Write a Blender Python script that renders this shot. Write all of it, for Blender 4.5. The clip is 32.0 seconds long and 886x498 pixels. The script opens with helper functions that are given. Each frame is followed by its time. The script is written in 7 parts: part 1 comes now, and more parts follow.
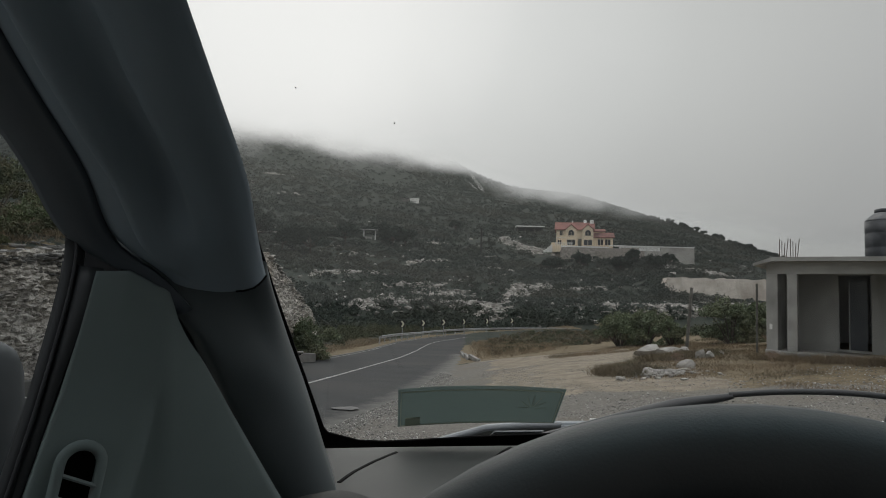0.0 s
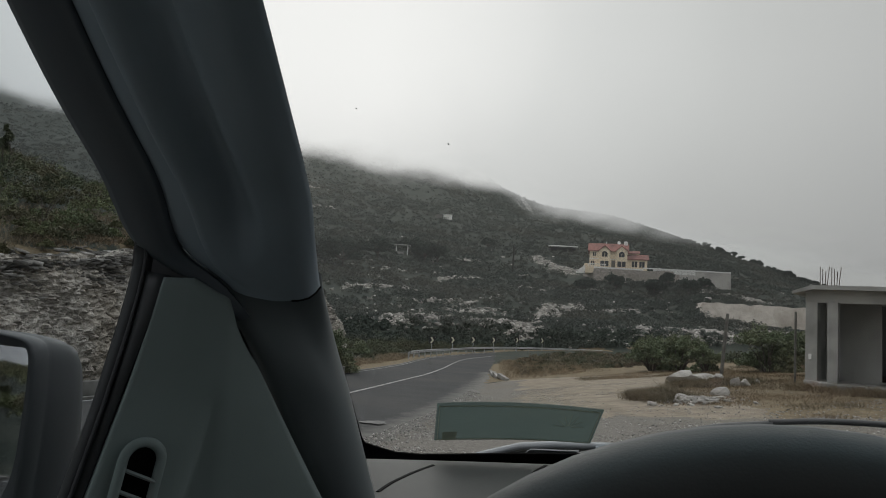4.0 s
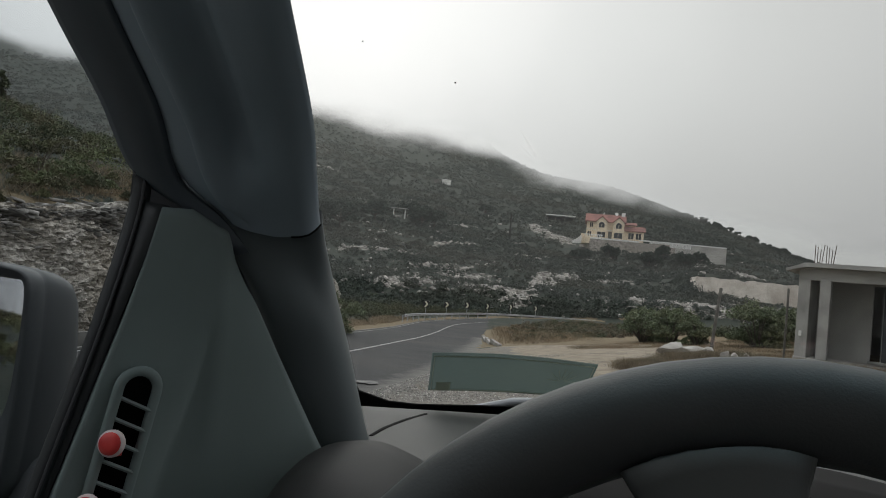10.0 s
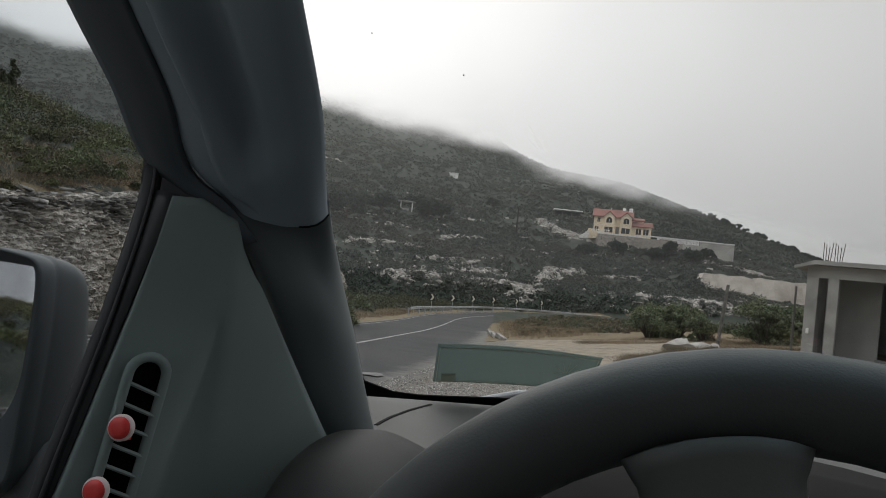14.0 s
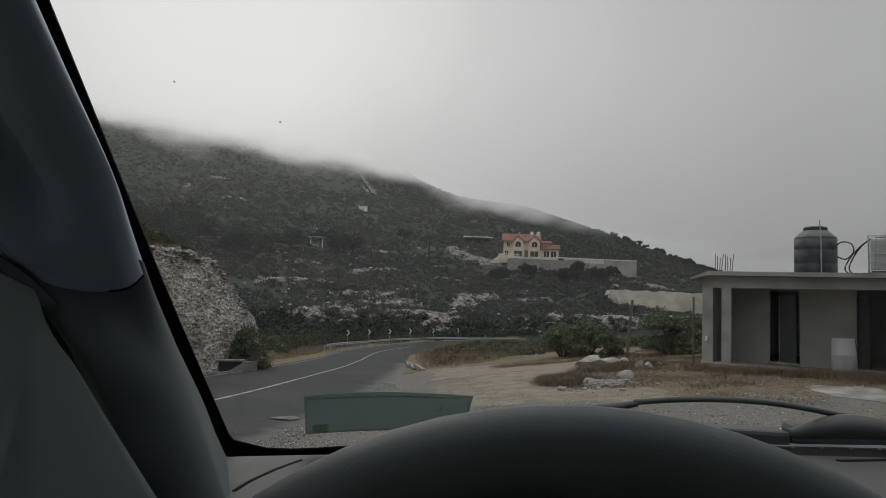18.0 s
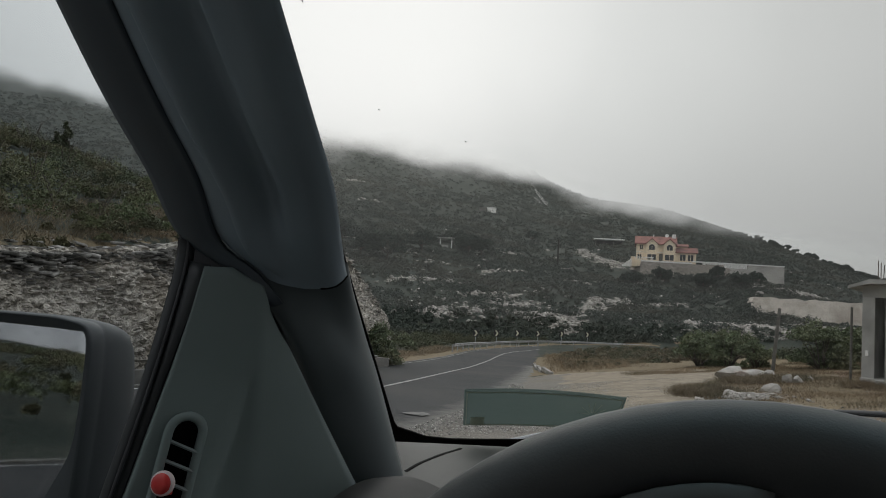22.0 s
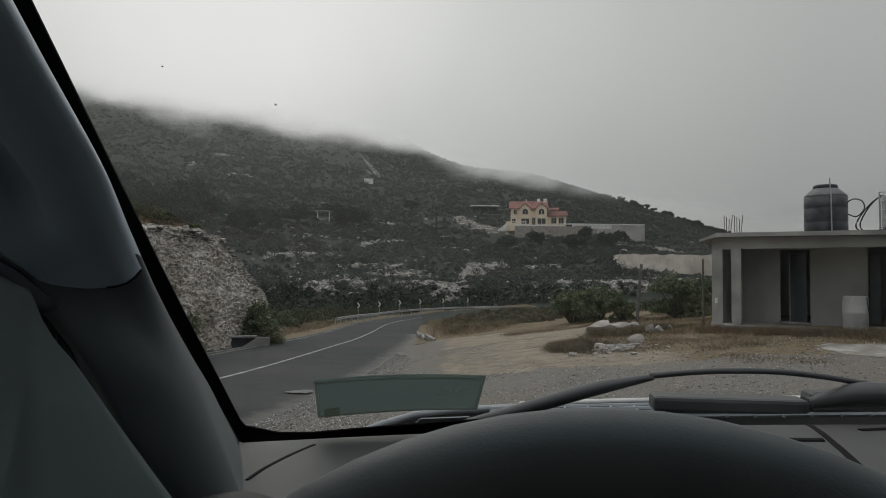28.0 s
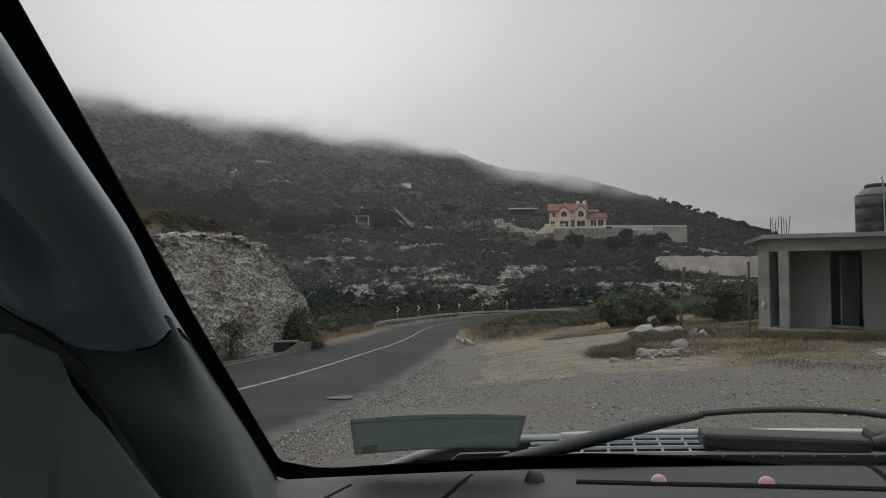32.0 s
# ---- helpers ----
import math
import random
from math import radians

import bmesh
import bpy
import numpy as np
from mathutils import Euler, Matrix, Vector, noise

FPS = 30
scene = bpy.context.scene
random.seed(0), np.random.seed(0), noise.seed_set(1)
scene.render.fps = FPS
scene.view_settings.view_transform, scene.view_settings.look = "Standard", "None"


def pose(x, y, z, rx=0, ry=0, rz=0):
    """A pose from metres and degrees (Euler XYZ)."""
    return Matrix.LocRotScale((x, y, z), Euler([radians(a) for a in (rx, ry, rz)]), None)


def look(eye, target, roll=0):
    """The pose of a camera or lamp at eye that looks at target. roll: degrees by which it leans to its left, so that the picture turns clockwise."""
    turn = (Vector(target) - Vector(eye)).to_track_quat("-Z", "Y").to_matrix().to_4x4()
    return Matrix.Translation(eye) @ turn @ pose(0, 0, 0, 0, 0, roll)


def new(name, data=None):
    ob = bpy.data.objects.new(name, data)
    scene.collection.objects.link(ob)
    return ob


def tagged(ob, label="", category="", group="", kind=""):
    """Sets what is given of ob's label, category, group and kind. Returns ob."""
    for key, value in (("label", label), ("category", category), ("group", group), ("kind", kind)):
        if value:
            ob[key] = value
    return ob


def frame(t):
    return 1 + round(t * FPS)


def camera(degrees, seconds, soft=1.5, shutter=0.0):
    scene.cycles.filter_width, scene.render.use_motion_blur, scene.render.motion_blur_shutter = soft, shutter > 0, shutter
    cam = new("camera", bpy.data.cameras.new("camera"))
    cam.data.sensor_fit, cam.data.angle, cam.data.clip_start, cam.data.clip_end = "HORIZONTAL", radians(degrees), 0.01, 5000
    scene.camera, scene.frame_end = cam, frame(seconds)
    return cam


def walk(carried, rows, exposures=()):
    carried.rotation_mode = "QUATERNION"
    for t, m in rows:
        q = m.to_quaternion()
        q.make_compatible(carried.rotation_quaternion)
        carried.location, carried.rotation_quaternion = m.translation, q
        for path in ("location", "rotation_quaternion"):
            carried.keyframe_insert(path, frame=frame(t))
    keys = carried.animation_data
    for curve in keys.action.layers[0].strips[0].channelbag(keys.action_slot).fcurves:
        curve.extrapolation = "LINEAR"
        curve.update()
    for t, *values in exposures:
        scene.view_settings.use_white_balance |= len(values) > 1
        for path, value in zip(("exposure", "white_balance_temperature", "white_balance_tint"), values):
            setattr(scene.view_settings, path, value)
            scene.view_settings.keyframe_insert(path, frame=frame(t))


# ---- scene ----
cam = camera(66.6, 32.0, 0.95)
EYE, TILT, LEAN = 1.55, 4.0, -1.5
ROWS = [
    (0.0, -0.0000, 0.0000, -0.0000, 0.00, 0.00, -0.00),
    (0.5, -0.0003, -0.0106, 0.0042, 1.57, 0.64, 1.16),
    (1.0, 0.0017, -0.0183, 0.0055, 2.21, 1.25, 0.16),
    (1.5, -0.0032, -0.0189, 0.0034, 2.85, 1.22, 0.03),
    (2.0, -0.0043, -0.0213, 0.0034, 2.85, 1.43, -0.24),
    (2.5, -0.0080, -0.0188, 0.0011, 2.79, 1.20, -0.47),
    (3.0, -0.0100, -0.0204, 0.0011, 3.01, 1.35, -0.77),
    (3.5, -0.0143, -0.0196, 0.0007, 2.89, 1.46, -1.49),
    (5.5, -0.0129, -0.0187, -0.0089, 2.42, 0.85, -2.12),
    (6.0, -0.0068, -0.0176, -0.0129, 1.82, 0.77, -2.78),
    (6.5, -0.0075, -0.0199, -0.0101, 1.88, 0.87, -2.91),
    (7.0, -0.0101, -0.0185, -0.0116, 2.06, 0.59, -3.25),
    (7.5, -0.0108, -0.0185, -0.0120, 2.15, 0.44, -3.33),
    (8.0, -0.0119, -0.0163, -0.0122, 2.21, 0.26, -2.88),
    (8.5, -0.0135, -0.0164, -0.0125, 2.78, -0.26, -2.11),
    (9.0, -0.0157, -0.0165, -0.0163, 2.72, -1.12, -3.35),
    (9.5, -0.0173, -0.0161, -0.0183, 2.67, -1.30, -3.68),
    (10.0, -0.0178, -0.0133, -0.0205, 2.42, -1.57, -3.87),
    (10.5, -0.0188, -0.0132, -0.0218, 2.50, -1.70, -4.19),
    (11.0, -0.0178, -0.0163, -0.0187, 2.89, -2.11, -3.39),
    (11.5, -0.0197, -0.0163, -0.0201, 3.21, -2.36, -3.69),
    (12.0, -0.0232, -0.0184, -0.0217, 3.90, -2.29, -4.11),
    (12.5, -0.0241, -0.0195, -0.0225, 4.08, -2.19, -4.19),
    (13.0, -0.0257, -0.0176, -0.0249, 3.89, -2.68, -4.57),
    (13.5, -0.0222, -0.0187, -0.0220, 3.42, -2.39, -4.81),
    (14.0, -0.0172, -0.0181, -0.0220, 3.01, -2.18, -4.52),
    (14.5, -0.0084, -0.0146, -0.0195, 1.84, -1.82, -3.76),
    (15.0, 0.0092, -0.0131, -0.0104, -0.58, -0.38, -3.74),
    (15.5, 0.0310, -0.0036, -0.0016, -3.15, 0.78, -2.47),
    (17.5, 0.0429, 0.0047, -0.0049, -3.63, 0.48, -1.11),
    (18.0, 0.0512, 0.0026, -0.0045, -4.41, 0.83, -1.05),
    (18.5, 0.0453, 0.0010, -0.0063, -3.92, 0.66, -1.63),
    (19.0, 0.0461, -0.0038, -0.0057, -3.83, 0.85, -1.43),
    (19.5, 0.0398, -0.0060, -0.0060, -3.03, 0.76, -1.81),
    (20.0, 0.0281, -0.0409, -0.0034, 4.74, 0.32, -1.18),
    (20.5, 0.0260, -0.0542, 0.0022, 5.97, 1.50, -0.96),
    (21.0, 0.0237, -0.0525, 0.0017, 5.65, 1.44, -1.08),
    (21.5, 0.0188, -0.0541, 0.0041, 5.88, 1.71, -1.33),
    (22.0, 0.0113, -0.0540, -0.0017, 6.43, 0.68, -1.86),
    (22.5, 0.0188, -0.0529, -0.0045, 5.75, 0.75, -2.85),
    (23.0, 0.0504, -0.0469, -0.0041, 1.81, 1.22, -1.10),
    (23.5, 0.0410, -0.0341, -0.0075, 1.85, -0.13, -0.64),
    (24.0, 0.0222, -0.0380, -0.0104, 5.08, -0.45, -2.49),
    (24.5, 0.0217, -0.0265, -0.0075, 2.34, -0.55, -1.19),
    (26.5, 0.0181, -0.0288, -0.0010, 1.45, -0.52, -0.12),
    (27.0, 0.0276, -0.0284, 0.0067, -1.22, 3.47, 0.03),
    (27.5, 0.0380, -0.0147, 0.0046, -1.90, 2.98, 0.46),
    (28.0, 0.0524, 0.0253, 0.0062, -3.79, -1.71, 0.81),
    (28.5, 0.0678, 0.0735, 0.0188, -8.30, -2.44, -0.32),
    (29.0, 0.0828, 0.0996, 0.0256, -9.76, -3.70, 0.55),
    (29.5, 0.0991, 0.1333, 0.0326, -11.80, -5.25, 1.15),
    (30.0, 0.0960, 0.1295, 0.0367, -10.36, -5.70, 1.24),
    (30.5, 0.0959, 0.1277, 0.0409, -10.48, -5.25, 1.12),
    (31.0, 0.0790, 0.0999, 0.0412, -5.46, -4.13, 0.58),
    (31.5, 0.0667, 0.0684, 0.0488, -2.84, -2.02, 1.35),
    (32.0, 0.0563, 0.0516, 0.0463, -0.54, -1.35, 1.44),
]
EXPOSURES = [(0.0, -0.08, 6500, 10), (6.0, 0.0, 6500, 10), (9.0, 0.12, 6500, 10), (13.0, 0.33, 6500, 10.5), (14.0, 0.25, 6500, 11.5), (15.0, 0.15, 6500, 14.0), (15.5, -0.22, 6500, 14.0), (16.5, -0.25, 6500, 12.0), (18.0, -0.25, 6500, 11.0), (19.0, -0.2, 6500, 10), (20.0, -0.08, 6500, 10), (22.0, 0.02, 6500, 10), (24.0, 0.05, 6500, 10), (26.5, -0.1, 6500, 10), (28.0, -0.25, 6500, 10), (30.0, -0.15, 6500, 10), (32.0, -0.2, 6500, 10)]
walk(cam, [(t, pose(0, 0, EYE, TILT, LEAN, 0) @ pose(x, y, z, 90 + pitch, roll, yaw)) for t, x, y, z, yaw, pitch, roll in ROWS], EXPOSURES)

# ---- sky and sun: low cloud, brightest towards the hidden sun ----
GLOW_AZ, GLOW_EL, ZENITH = -13.0, 22.0, 2.55
glow_dir = Vector((math.sin(radians(GLOW_AZ)) * math.cos(radians(GLOW_EL)), math.cos(radians(GLOW_AZ)) * math.cos(radians(GLOW_EL)), math.sin(radians(GLOW_EL))))


def cloud_group():
    """Colour of the cloud cover for a direction."""
    g = bpy.data.node_groups.new("cloud_cover", "ShaderNodeTree")
    g.interface.new_socket("Direction", in_out="INPUT", socket_type="NodeSocketVector")
    g.interface.new_socket("Color", in_out="OUTPUT", socket_type="NodeSocketColor")
    n, l = g.nodes, g.links
    gi, go = n.new("NodeGroupInput"), n.new("NodeGroupOutput")
    nrm = n.new("ShaderNodeVectorMath")
    nrm.operation = "NORMALIZE"
    l.new(gi.outputs[0], nrm.inputs[0])
    dot = n.new("ShaderNodeVectorMath")
    dot.operation = "DOT_PRODUCT"
    l.new(nrm.outputs[0], dot.inputs[0])
    dot.inputs[1].default_value = glow_dir
    noi = n.new("ShaderNodeTexNoise")
    noi.inputs["Scale"].default_value, noi.inputs["Detail"].default_value, noi.inputs["Roughness"].default_value = 2.6, 5, 0.5
    l.new(nrm.outputs[0], noi.inputs["Vector"])
    add = n.new("ShaderNodeMath")
    add.operation = "MULTIPLY_ADD"
    l.new(noi.outputs["Fac"], add.inputs[0])
    add.inputs[1].default_value = 0.06
    l.new(dot.outputs["Value"], add.inputs[2])
    ramp = n.new("ShaderNodeValToRGB")
    ramp.color_ramp.interpolation = "B_SPLINE"
    e = ramp.color_ramp.elements
    e[0].position, e[0].color = 0.0, (0.432, 0.43, 0.445, 1)
    e[1].position, e[1].color = 1.0, (0.968, 0.95, 0.935, 1)
    for p, v in ((0.72, 0.48), (0.86, 0.57), (0.95, 0.70)):
        m = e.new(p)
        m.color = (v * 1.0, v, v * 0.99, 1)
    sc = n.new("ShaderNodeMath")
    sc.operation = "SUBTRACT"
    l.new(add.outputs[0], sc.inputs[0])
    sc.inputs[1].default_value = 0.03
    l.new(sc.outputs[0], ramp.inputs[0])
    # the cloud is brighter overhead than near the horizon
    sep = n.new("ShaderNodeSeparateXYZ")
    l.new(nrm.outputs[0], sep.inputs[0])
    mr = n.new("ShaderNodeMapRange")
    mr.interpolation_type = "SMOOTHSTEP"
    mr.inputs["From Min"].default_value, mr.inputs["From Max"].default_value = 0.42, 0.95
    mr.inputs["To Min"].default_value, mr.inputs["To Max"].default_value = 1.0, ZENITH
    l.new(sep.outputs["Z"], mr.inputs["Value"])
    mul = n.new("ShaderNodeVectorMath")
    mul.operation = "SCALE"
    l.new(ramp.outputs[0], mul.inputs[0])
    low = n.new("ShaderNodeMapRange")
    low.interpolation_type = "SMOOTHSTEP"
    low.inputs["From Min"].default_value, low.inputs["From Max"].default_value = 0.06, 0.36
    low.inputs["To Min"].default_value, low.inputs["To Max"].default_value = 0.80, 1.04
    l.new(sep.outputs["Z"], low.inputs["Value"])
    both_z = n.new("ShaderNodeMath")
    both_z.operation = "MULTIPLY"
    l.new(mr.outputs[0], both_z.inputs[0])
    l.new(low.outputs[0], both_z.inputs[1])
    l.new(both_z.outputs[0], mul.inputs["Scale"])
    l.new(mul.outputs[0], go.inputs[0])
    return g


CLOUD = cloud_group()
world = bpy.data.worlds.new("overcast")
scene.world = world
world.use_nodes = True
wn, wl = world.node_tree.nodes, world.node_tree.links
wn.clear()
sky = wn.new("ShaderNodeTexSky")
sky.sky_type, sky.sun_disc = "NISHITA", False
sky.sun_elevation, sky.sun_rotation = radians(GLOW_EL + 10), radians(GLOW_AZ)
bg_sky, bg_cloud, both, wout, tc, cg = (wn.new("ShaderNodeBackground"), wn.new("ShaderNodeBackground"), wn.new("ShaderNodeAddShader"),
                                        wn.new("ShaderNodeOutputWorld"), wn.new("ShaderNodeTexCoord"), wn.new("ShaderNodeGroup"))
cg.node_tree = CLOUD
bg_sky.inputs["Strength"].default_value = 0.004
bg_cloud.inputs["Strength"].default_value = 1.0
wl.new(sky.outputs[0], bg_sky.inputs[0])
wl.new(tc.outputs["Generated"], cg.inputs[0])
wl.new(cg.outputs[0], bg_cloud.inputs[0])
wl.new(bg_sky.outputs[0], both.inputs[0])
wl.new(bg_cloud.outputs[0], both.inputs[1])
wl.new(both.outputs[0], wout.inputs[0])
sun = new("sun", bpy.data.lights.new("sun", "SUN"))
sun.data.energy, sun.data.angle, sun.data.color = 0.5, radians(25), (1.0, 0.97, 0.92)
sun.matrix_world = look(glow_dir * 50, (0, 0, 0))


# ---- materials ----
def rgb(v):
    return (v[0], v[1], v[2], 1) if len(v) == 3 else v


def surf(name, a, b, scale=4.0, rough=0.8, bump=0.3, fine=40.0, metal=0.0, spec=0.5, detail=6, c=None, cscale=0.6, island=0.0, obrand=0.0, bdist=0.01):
    """Principled surface: two colours mixed by noise, a third as large stains, fine relief."""
    m = bpy.data.materials.new(name)
    m.use_nodes = True
    n, l = m.node_tree.nodes, m.node_tree.links
    p = n["Principled BSDF"]
    co = n.new("ShaderNodeTexCoord")
    n1 = n.new("ShaderNodeTexNoise")
    n1.inputs["Scale"].default_value, n1.inputs["Detail"].default_value = scale, detail
    l.new(co.outputs["Object"], n1.inputs["Vector"])
    r = n.new("ShaderNodeValToRGB")
    r.color_ramp.elements[0].position, r.color_ramp.elements[1].position = 0.33, 0.67
    r.color_ramp.elements[0].color, r.color_ramp.elements[1].color = rgb(a), rgb(b)
    l.new(n1.outputs["Fac"], r.inputs[0])
    col = r.outputs[0]
    if c:
        n2 = n.new("ShaderNodeTexNoise")
        n2.inputs["Scale"].default_value, n2.inputs["Detail"].default_value = cscale, 4
        l.new(co.outputs["Object"], n2.inputs["Vector"])
        r2 = n.new("ShaderNodeValToRGB")
        r2.color_ramp.elements[0].position, r2.color_ramp.elements[1].position = 0.45, 0.65
        l.new(n2.outputs["Fac"], r2.inputs[0])
        mx = n.new("ShaderNodeMix")
        mx.data_type = "RGBA"
        l.new(r2.outputs[0], mx.inputs["Factor"])
        l.new(col, mx.inputs["A"])
        mx.inputs["B"].default_value = rgb(c)
        col = mx.outputs["Result"]
    if island or obrand:
        src = n.new("ShaderNodeNewGeometry").outputs["Random Per Island"] if island else n.new("ShaderNodeObjectInfo").outputs["Random"]
        mr = n.new("ShaderNodeMapRange")
        mr.inputs["To Min"].default_value, mr.inputs["To Max"].default_value = 1 - (island or obrand), 1 + (island or obrand)
        l.new(src, mr.inputs["Value"])
        hs = n.new("ShaderNodeHueSaturation")
        l.new(mr.outputs[0], hs.inputs["Value"])
        l.new(col, hs.inputs["Color"])
        col = hs.outputs[0]
    l.new(col, p.inputs["Base Color"])
    p.inputs["Roughness"].default_value, p.inputs["Metallic"].default_value = rough, metal
    p.inputs["Specular IOR Level"].default_value = spec
    if bump:
        n3 = n.new("ShaderNodeTexNoise")
        n3.inputs["Scale"].default_value, n3.inputs["Detail"].default_value = fine, 4
        l.new(co.outputs["Object"], n3.inputs["Vector"])
        bp = n.new("ShaderNodeBump")
        bp.inputs["Strength"].default_value, bp.inputs["Distance"].default_value = bump, bdist
        l.new(n3.outputs["Fac"], bp.inputs["Height"])
        l.new(bp.outputs[0], p.inputs["Normal"])
    return m


def glass(name, tint=(1, 1, 1), gloss=0.06, rough=0.02):
    m = bpy.data.materials.new(name)
    m.use_nodes = True
    n, l = m.node_tree.nodes, m.node_tree.links
    n.clear()
    o, mx, tr, gl, lw = (n.new("ShaderNodeOutputMaterial"), n.new("ShaderNodeMixShader"), n.new("ShaderNodeBsdfTransparent"), n.new("ShaderNodeBsdfGlossy"), n.new("ShaderNodeFresnel"))
    tr.inputs[0].default_value = rgb(tint)
    gl.inputs["Roughness"].default_value = rough
    lw.inputs[0].default_value = 1.25
    mu = n.new("ShaderNodeMath")
    mu.operation = "MULTIPLY"
    mu.inputs[1].default_value = gloss * 10
    l.new(lw.outputs[0], mu.inputs[0])
    l.new(mu.outputs[0], mx.inputs[0])
    l.new(tr.outputs[0], mx.inputs[1])
    l.new(gl.outputs[0], mx.inputs[2])
    l.new(mx.outputs[0], o.inputs[0])
    return m


M = {}
M["dash"] = surf("dash_plastic", (0.058, 0.060, 0.058), (0.069, 0.071, 0.068), 9, 0.62, 0.25, 900, spec=0.35, bdist=0.0006)
M["trim"] = surf("trim_plastic", (0.180, 0.222, 0.217), (0.203, 0.247, 0.242), 7, 0.6, 0.2, 800, spec=0.35, bdist=0.0005)
M["pillar"] = surf("pillar_plastic", (0.250, 0.305, 0.342), (0.270, 0.325, 0.362), 7, 0.5, 0.2, 900, spec=0.4, bdist=0.0005)
M["black"] = surf("black_rubber", (0.036, 0.038, 0.041), (0.045, 0.047, 0.050), 20, 0.5, 0.15, 300, bdist=0.0005)
M["frit"] = surf("black_frit", (0.004, 0.004, 0.004), (0.006, 0.006, 0.006), 20, 0.8, 0, spec=0.12)
M["wheel"] = surf("wheel_grip", (0.055, 0.058, 0.058), (0.065, 0.068, 0.067), 25, 0.55, 0.22, 700, spec=0.4, bdist=0.0008)
M["hub"] = surf("wheel_hub", (0.080, 0.083, 0.080), (0.092, 0.095, 0.092), 12, 0.6, 0.2, 700, bdist=0.0004)
M["headliner"] = surf("headliner_cloth", (0.42, 0.42, 0.40), (0.48, 0.48, 0.46), 8, 0.95, 0.2, 300, bdist=0.001)
M["seatcloth"] = surf("seat_cloth", (0.12, 0.12, 0.125), (0.17, 0.17, 0.175), 30, 0.95, 0.3, 400, bdist=0.001)
M["body"] = surf("silver_body_paint", (0.30, 0.32, 0.335), (0.35, 0.37, 0.385), 3, 0.25, 0, spec=0.5)
M["cowl"] = surf("cowl_plastic", (0.20, 0.23, 0.25), (0.27, 0.30, 0.32), 12, 0.5, 0.2, 200, bdist=0.001)
M["red"] = surf("red_cap", (0.55, 0.03, 0.03), (0.70, 0.06, 0.05), 60, 0.35, 0.1, 200, bdist=0.0005)
M["pink"] = surf("pink_cap", (0.55, 0.27, 0.27), (0.66, 0.38, 0.36), 60, 0.35, 0.1, 200, bdist=0.0005)
M["clip"] = surf("clear_clip", (0.65, 0.55, 0.55), (0.75, 0.62, 0.62), 40, 0.3, 0)
M["asphalt"] = surf("asphalt", (0.026, 0.028, 0.030), (0.037, 0.039, 0.041), 1.2, 0.9, 0.5, 60, c=(0.046, 0.046, 0.045), cscale=0.22, bdist=0.01, spec=0.3)
M["line"] = surf("worn_road_paint", (0.30, 0.30, 0.295), (0.44, 0.44, 0.43), 8, 0.8, 0.3, 50, c=(0.22, 0.22, 0.22), cscale=2.0)
M["patchpaint"] = surf("faded_patch", (0.09, 0.09, 0.088), (0.17, 0.17, 0.165), 6, 0.85, 0.3, 40)
M["kerb"] = surf("kerb_concrete", (0.26, 0.255, 0.24), (0.38, 0.37, 0.35), 3, 0.9, 0.6, 30, c=(0.16, 0.155, 0.14), cscale=0.8)
M["drain"] = surf("stained_drain_concrete", (0.11, 0.108, 0.10), (0.19, 0.185, 0.172), 2.5, 0.9, 0.6, 25, c=(0.08, 0.08, 0.072), cscale=0.9)
M["concrete"] = surf("cement_render", (0.32, 0.32, 0.30), (0.39, 0.39, 0.365), 1.6, 0.9, 0.35, 30, c=(0.26, 0.26, 0.245), cscale=0.5)
M["slab"] = surf("bare_concrete", (0.30, 0.30, 0.285), (0.40, 0.40, 0.38), 2.0, 0.9, 0.5, 30, c=(0.17, 0.17, 0.16), cscale=0.7)
M["dark"] = surf("dark_room", (0.03, 0.032, 0.035), (0.045, 0.045, 0.05), 3, 0.9, 0.2, 20)
M["tank"] = surf("black_tank", (0.018, 0.021, 0.026), (0.040, 0.045, 0.052), 3.5, 0.5, 0.2, 20, c=(0.070, 0.076, 0.084), cscale=2.2)
M["tanktop"] = surf("dusty_tank_top", (0.12, 0.13, 0.14), (0.2, 0.2, 0.2), 5, 0.7, 0.2, 20)
M["ibc"] = surf("milky_plastic", (0.42, 0.44, 0.42), (0.52, 0.54, 0.51), 2, 0.45, 0)
M["steel"] = surf("galvanised_steel", (0.33, 0.34, 0.35), (0.45, 0.46, 0.47), 6, 0.5, 0.1, 50, metal=0.6)
M["rebar"] = surf("rusty_rebar", (0.06, 0.04, 0.03), (0.10, 0.07, 0.05), 20, 0.85, 0.3, 80)
M["barrel"] = surf("grey_barrel", (0.42, 0.43, 0.42), (0.52, 0.52, 0.51), 4, 0.6, 0.2, 20, c=(0.33, 0.33, 0.32), cscale=2)
M["post"] = surf("weathered_post", (0.10, 0.095, 0.085), (0.17, 0.165, 0.15), 8, 0.9, 0.5, 30)
M["rock"] = surf("pale_limestone", (0.27, 0.26, 0.24), (0.48, 0.465, 0.435), 2.5, 0.9, 0.8, 8, c=(0.26, 0.245, 0.22), cscale=1.2, island=0.2, bdist=0.05)
M["pebble"] = surf("gravel_pebble", (0.17, 0.163, 0.15), (0.40, 0.39, 0.365), 30, 0.9, 0, island=0.6)
M["leaf"] = surf("scrub_leaf", (0.044, 0.058, 0.030), (0.080, 0.094, 0.050), 0.5, 0.8, 0, c=(0.075, 0.075, 0.04), cscale=0.15, island=0.3)
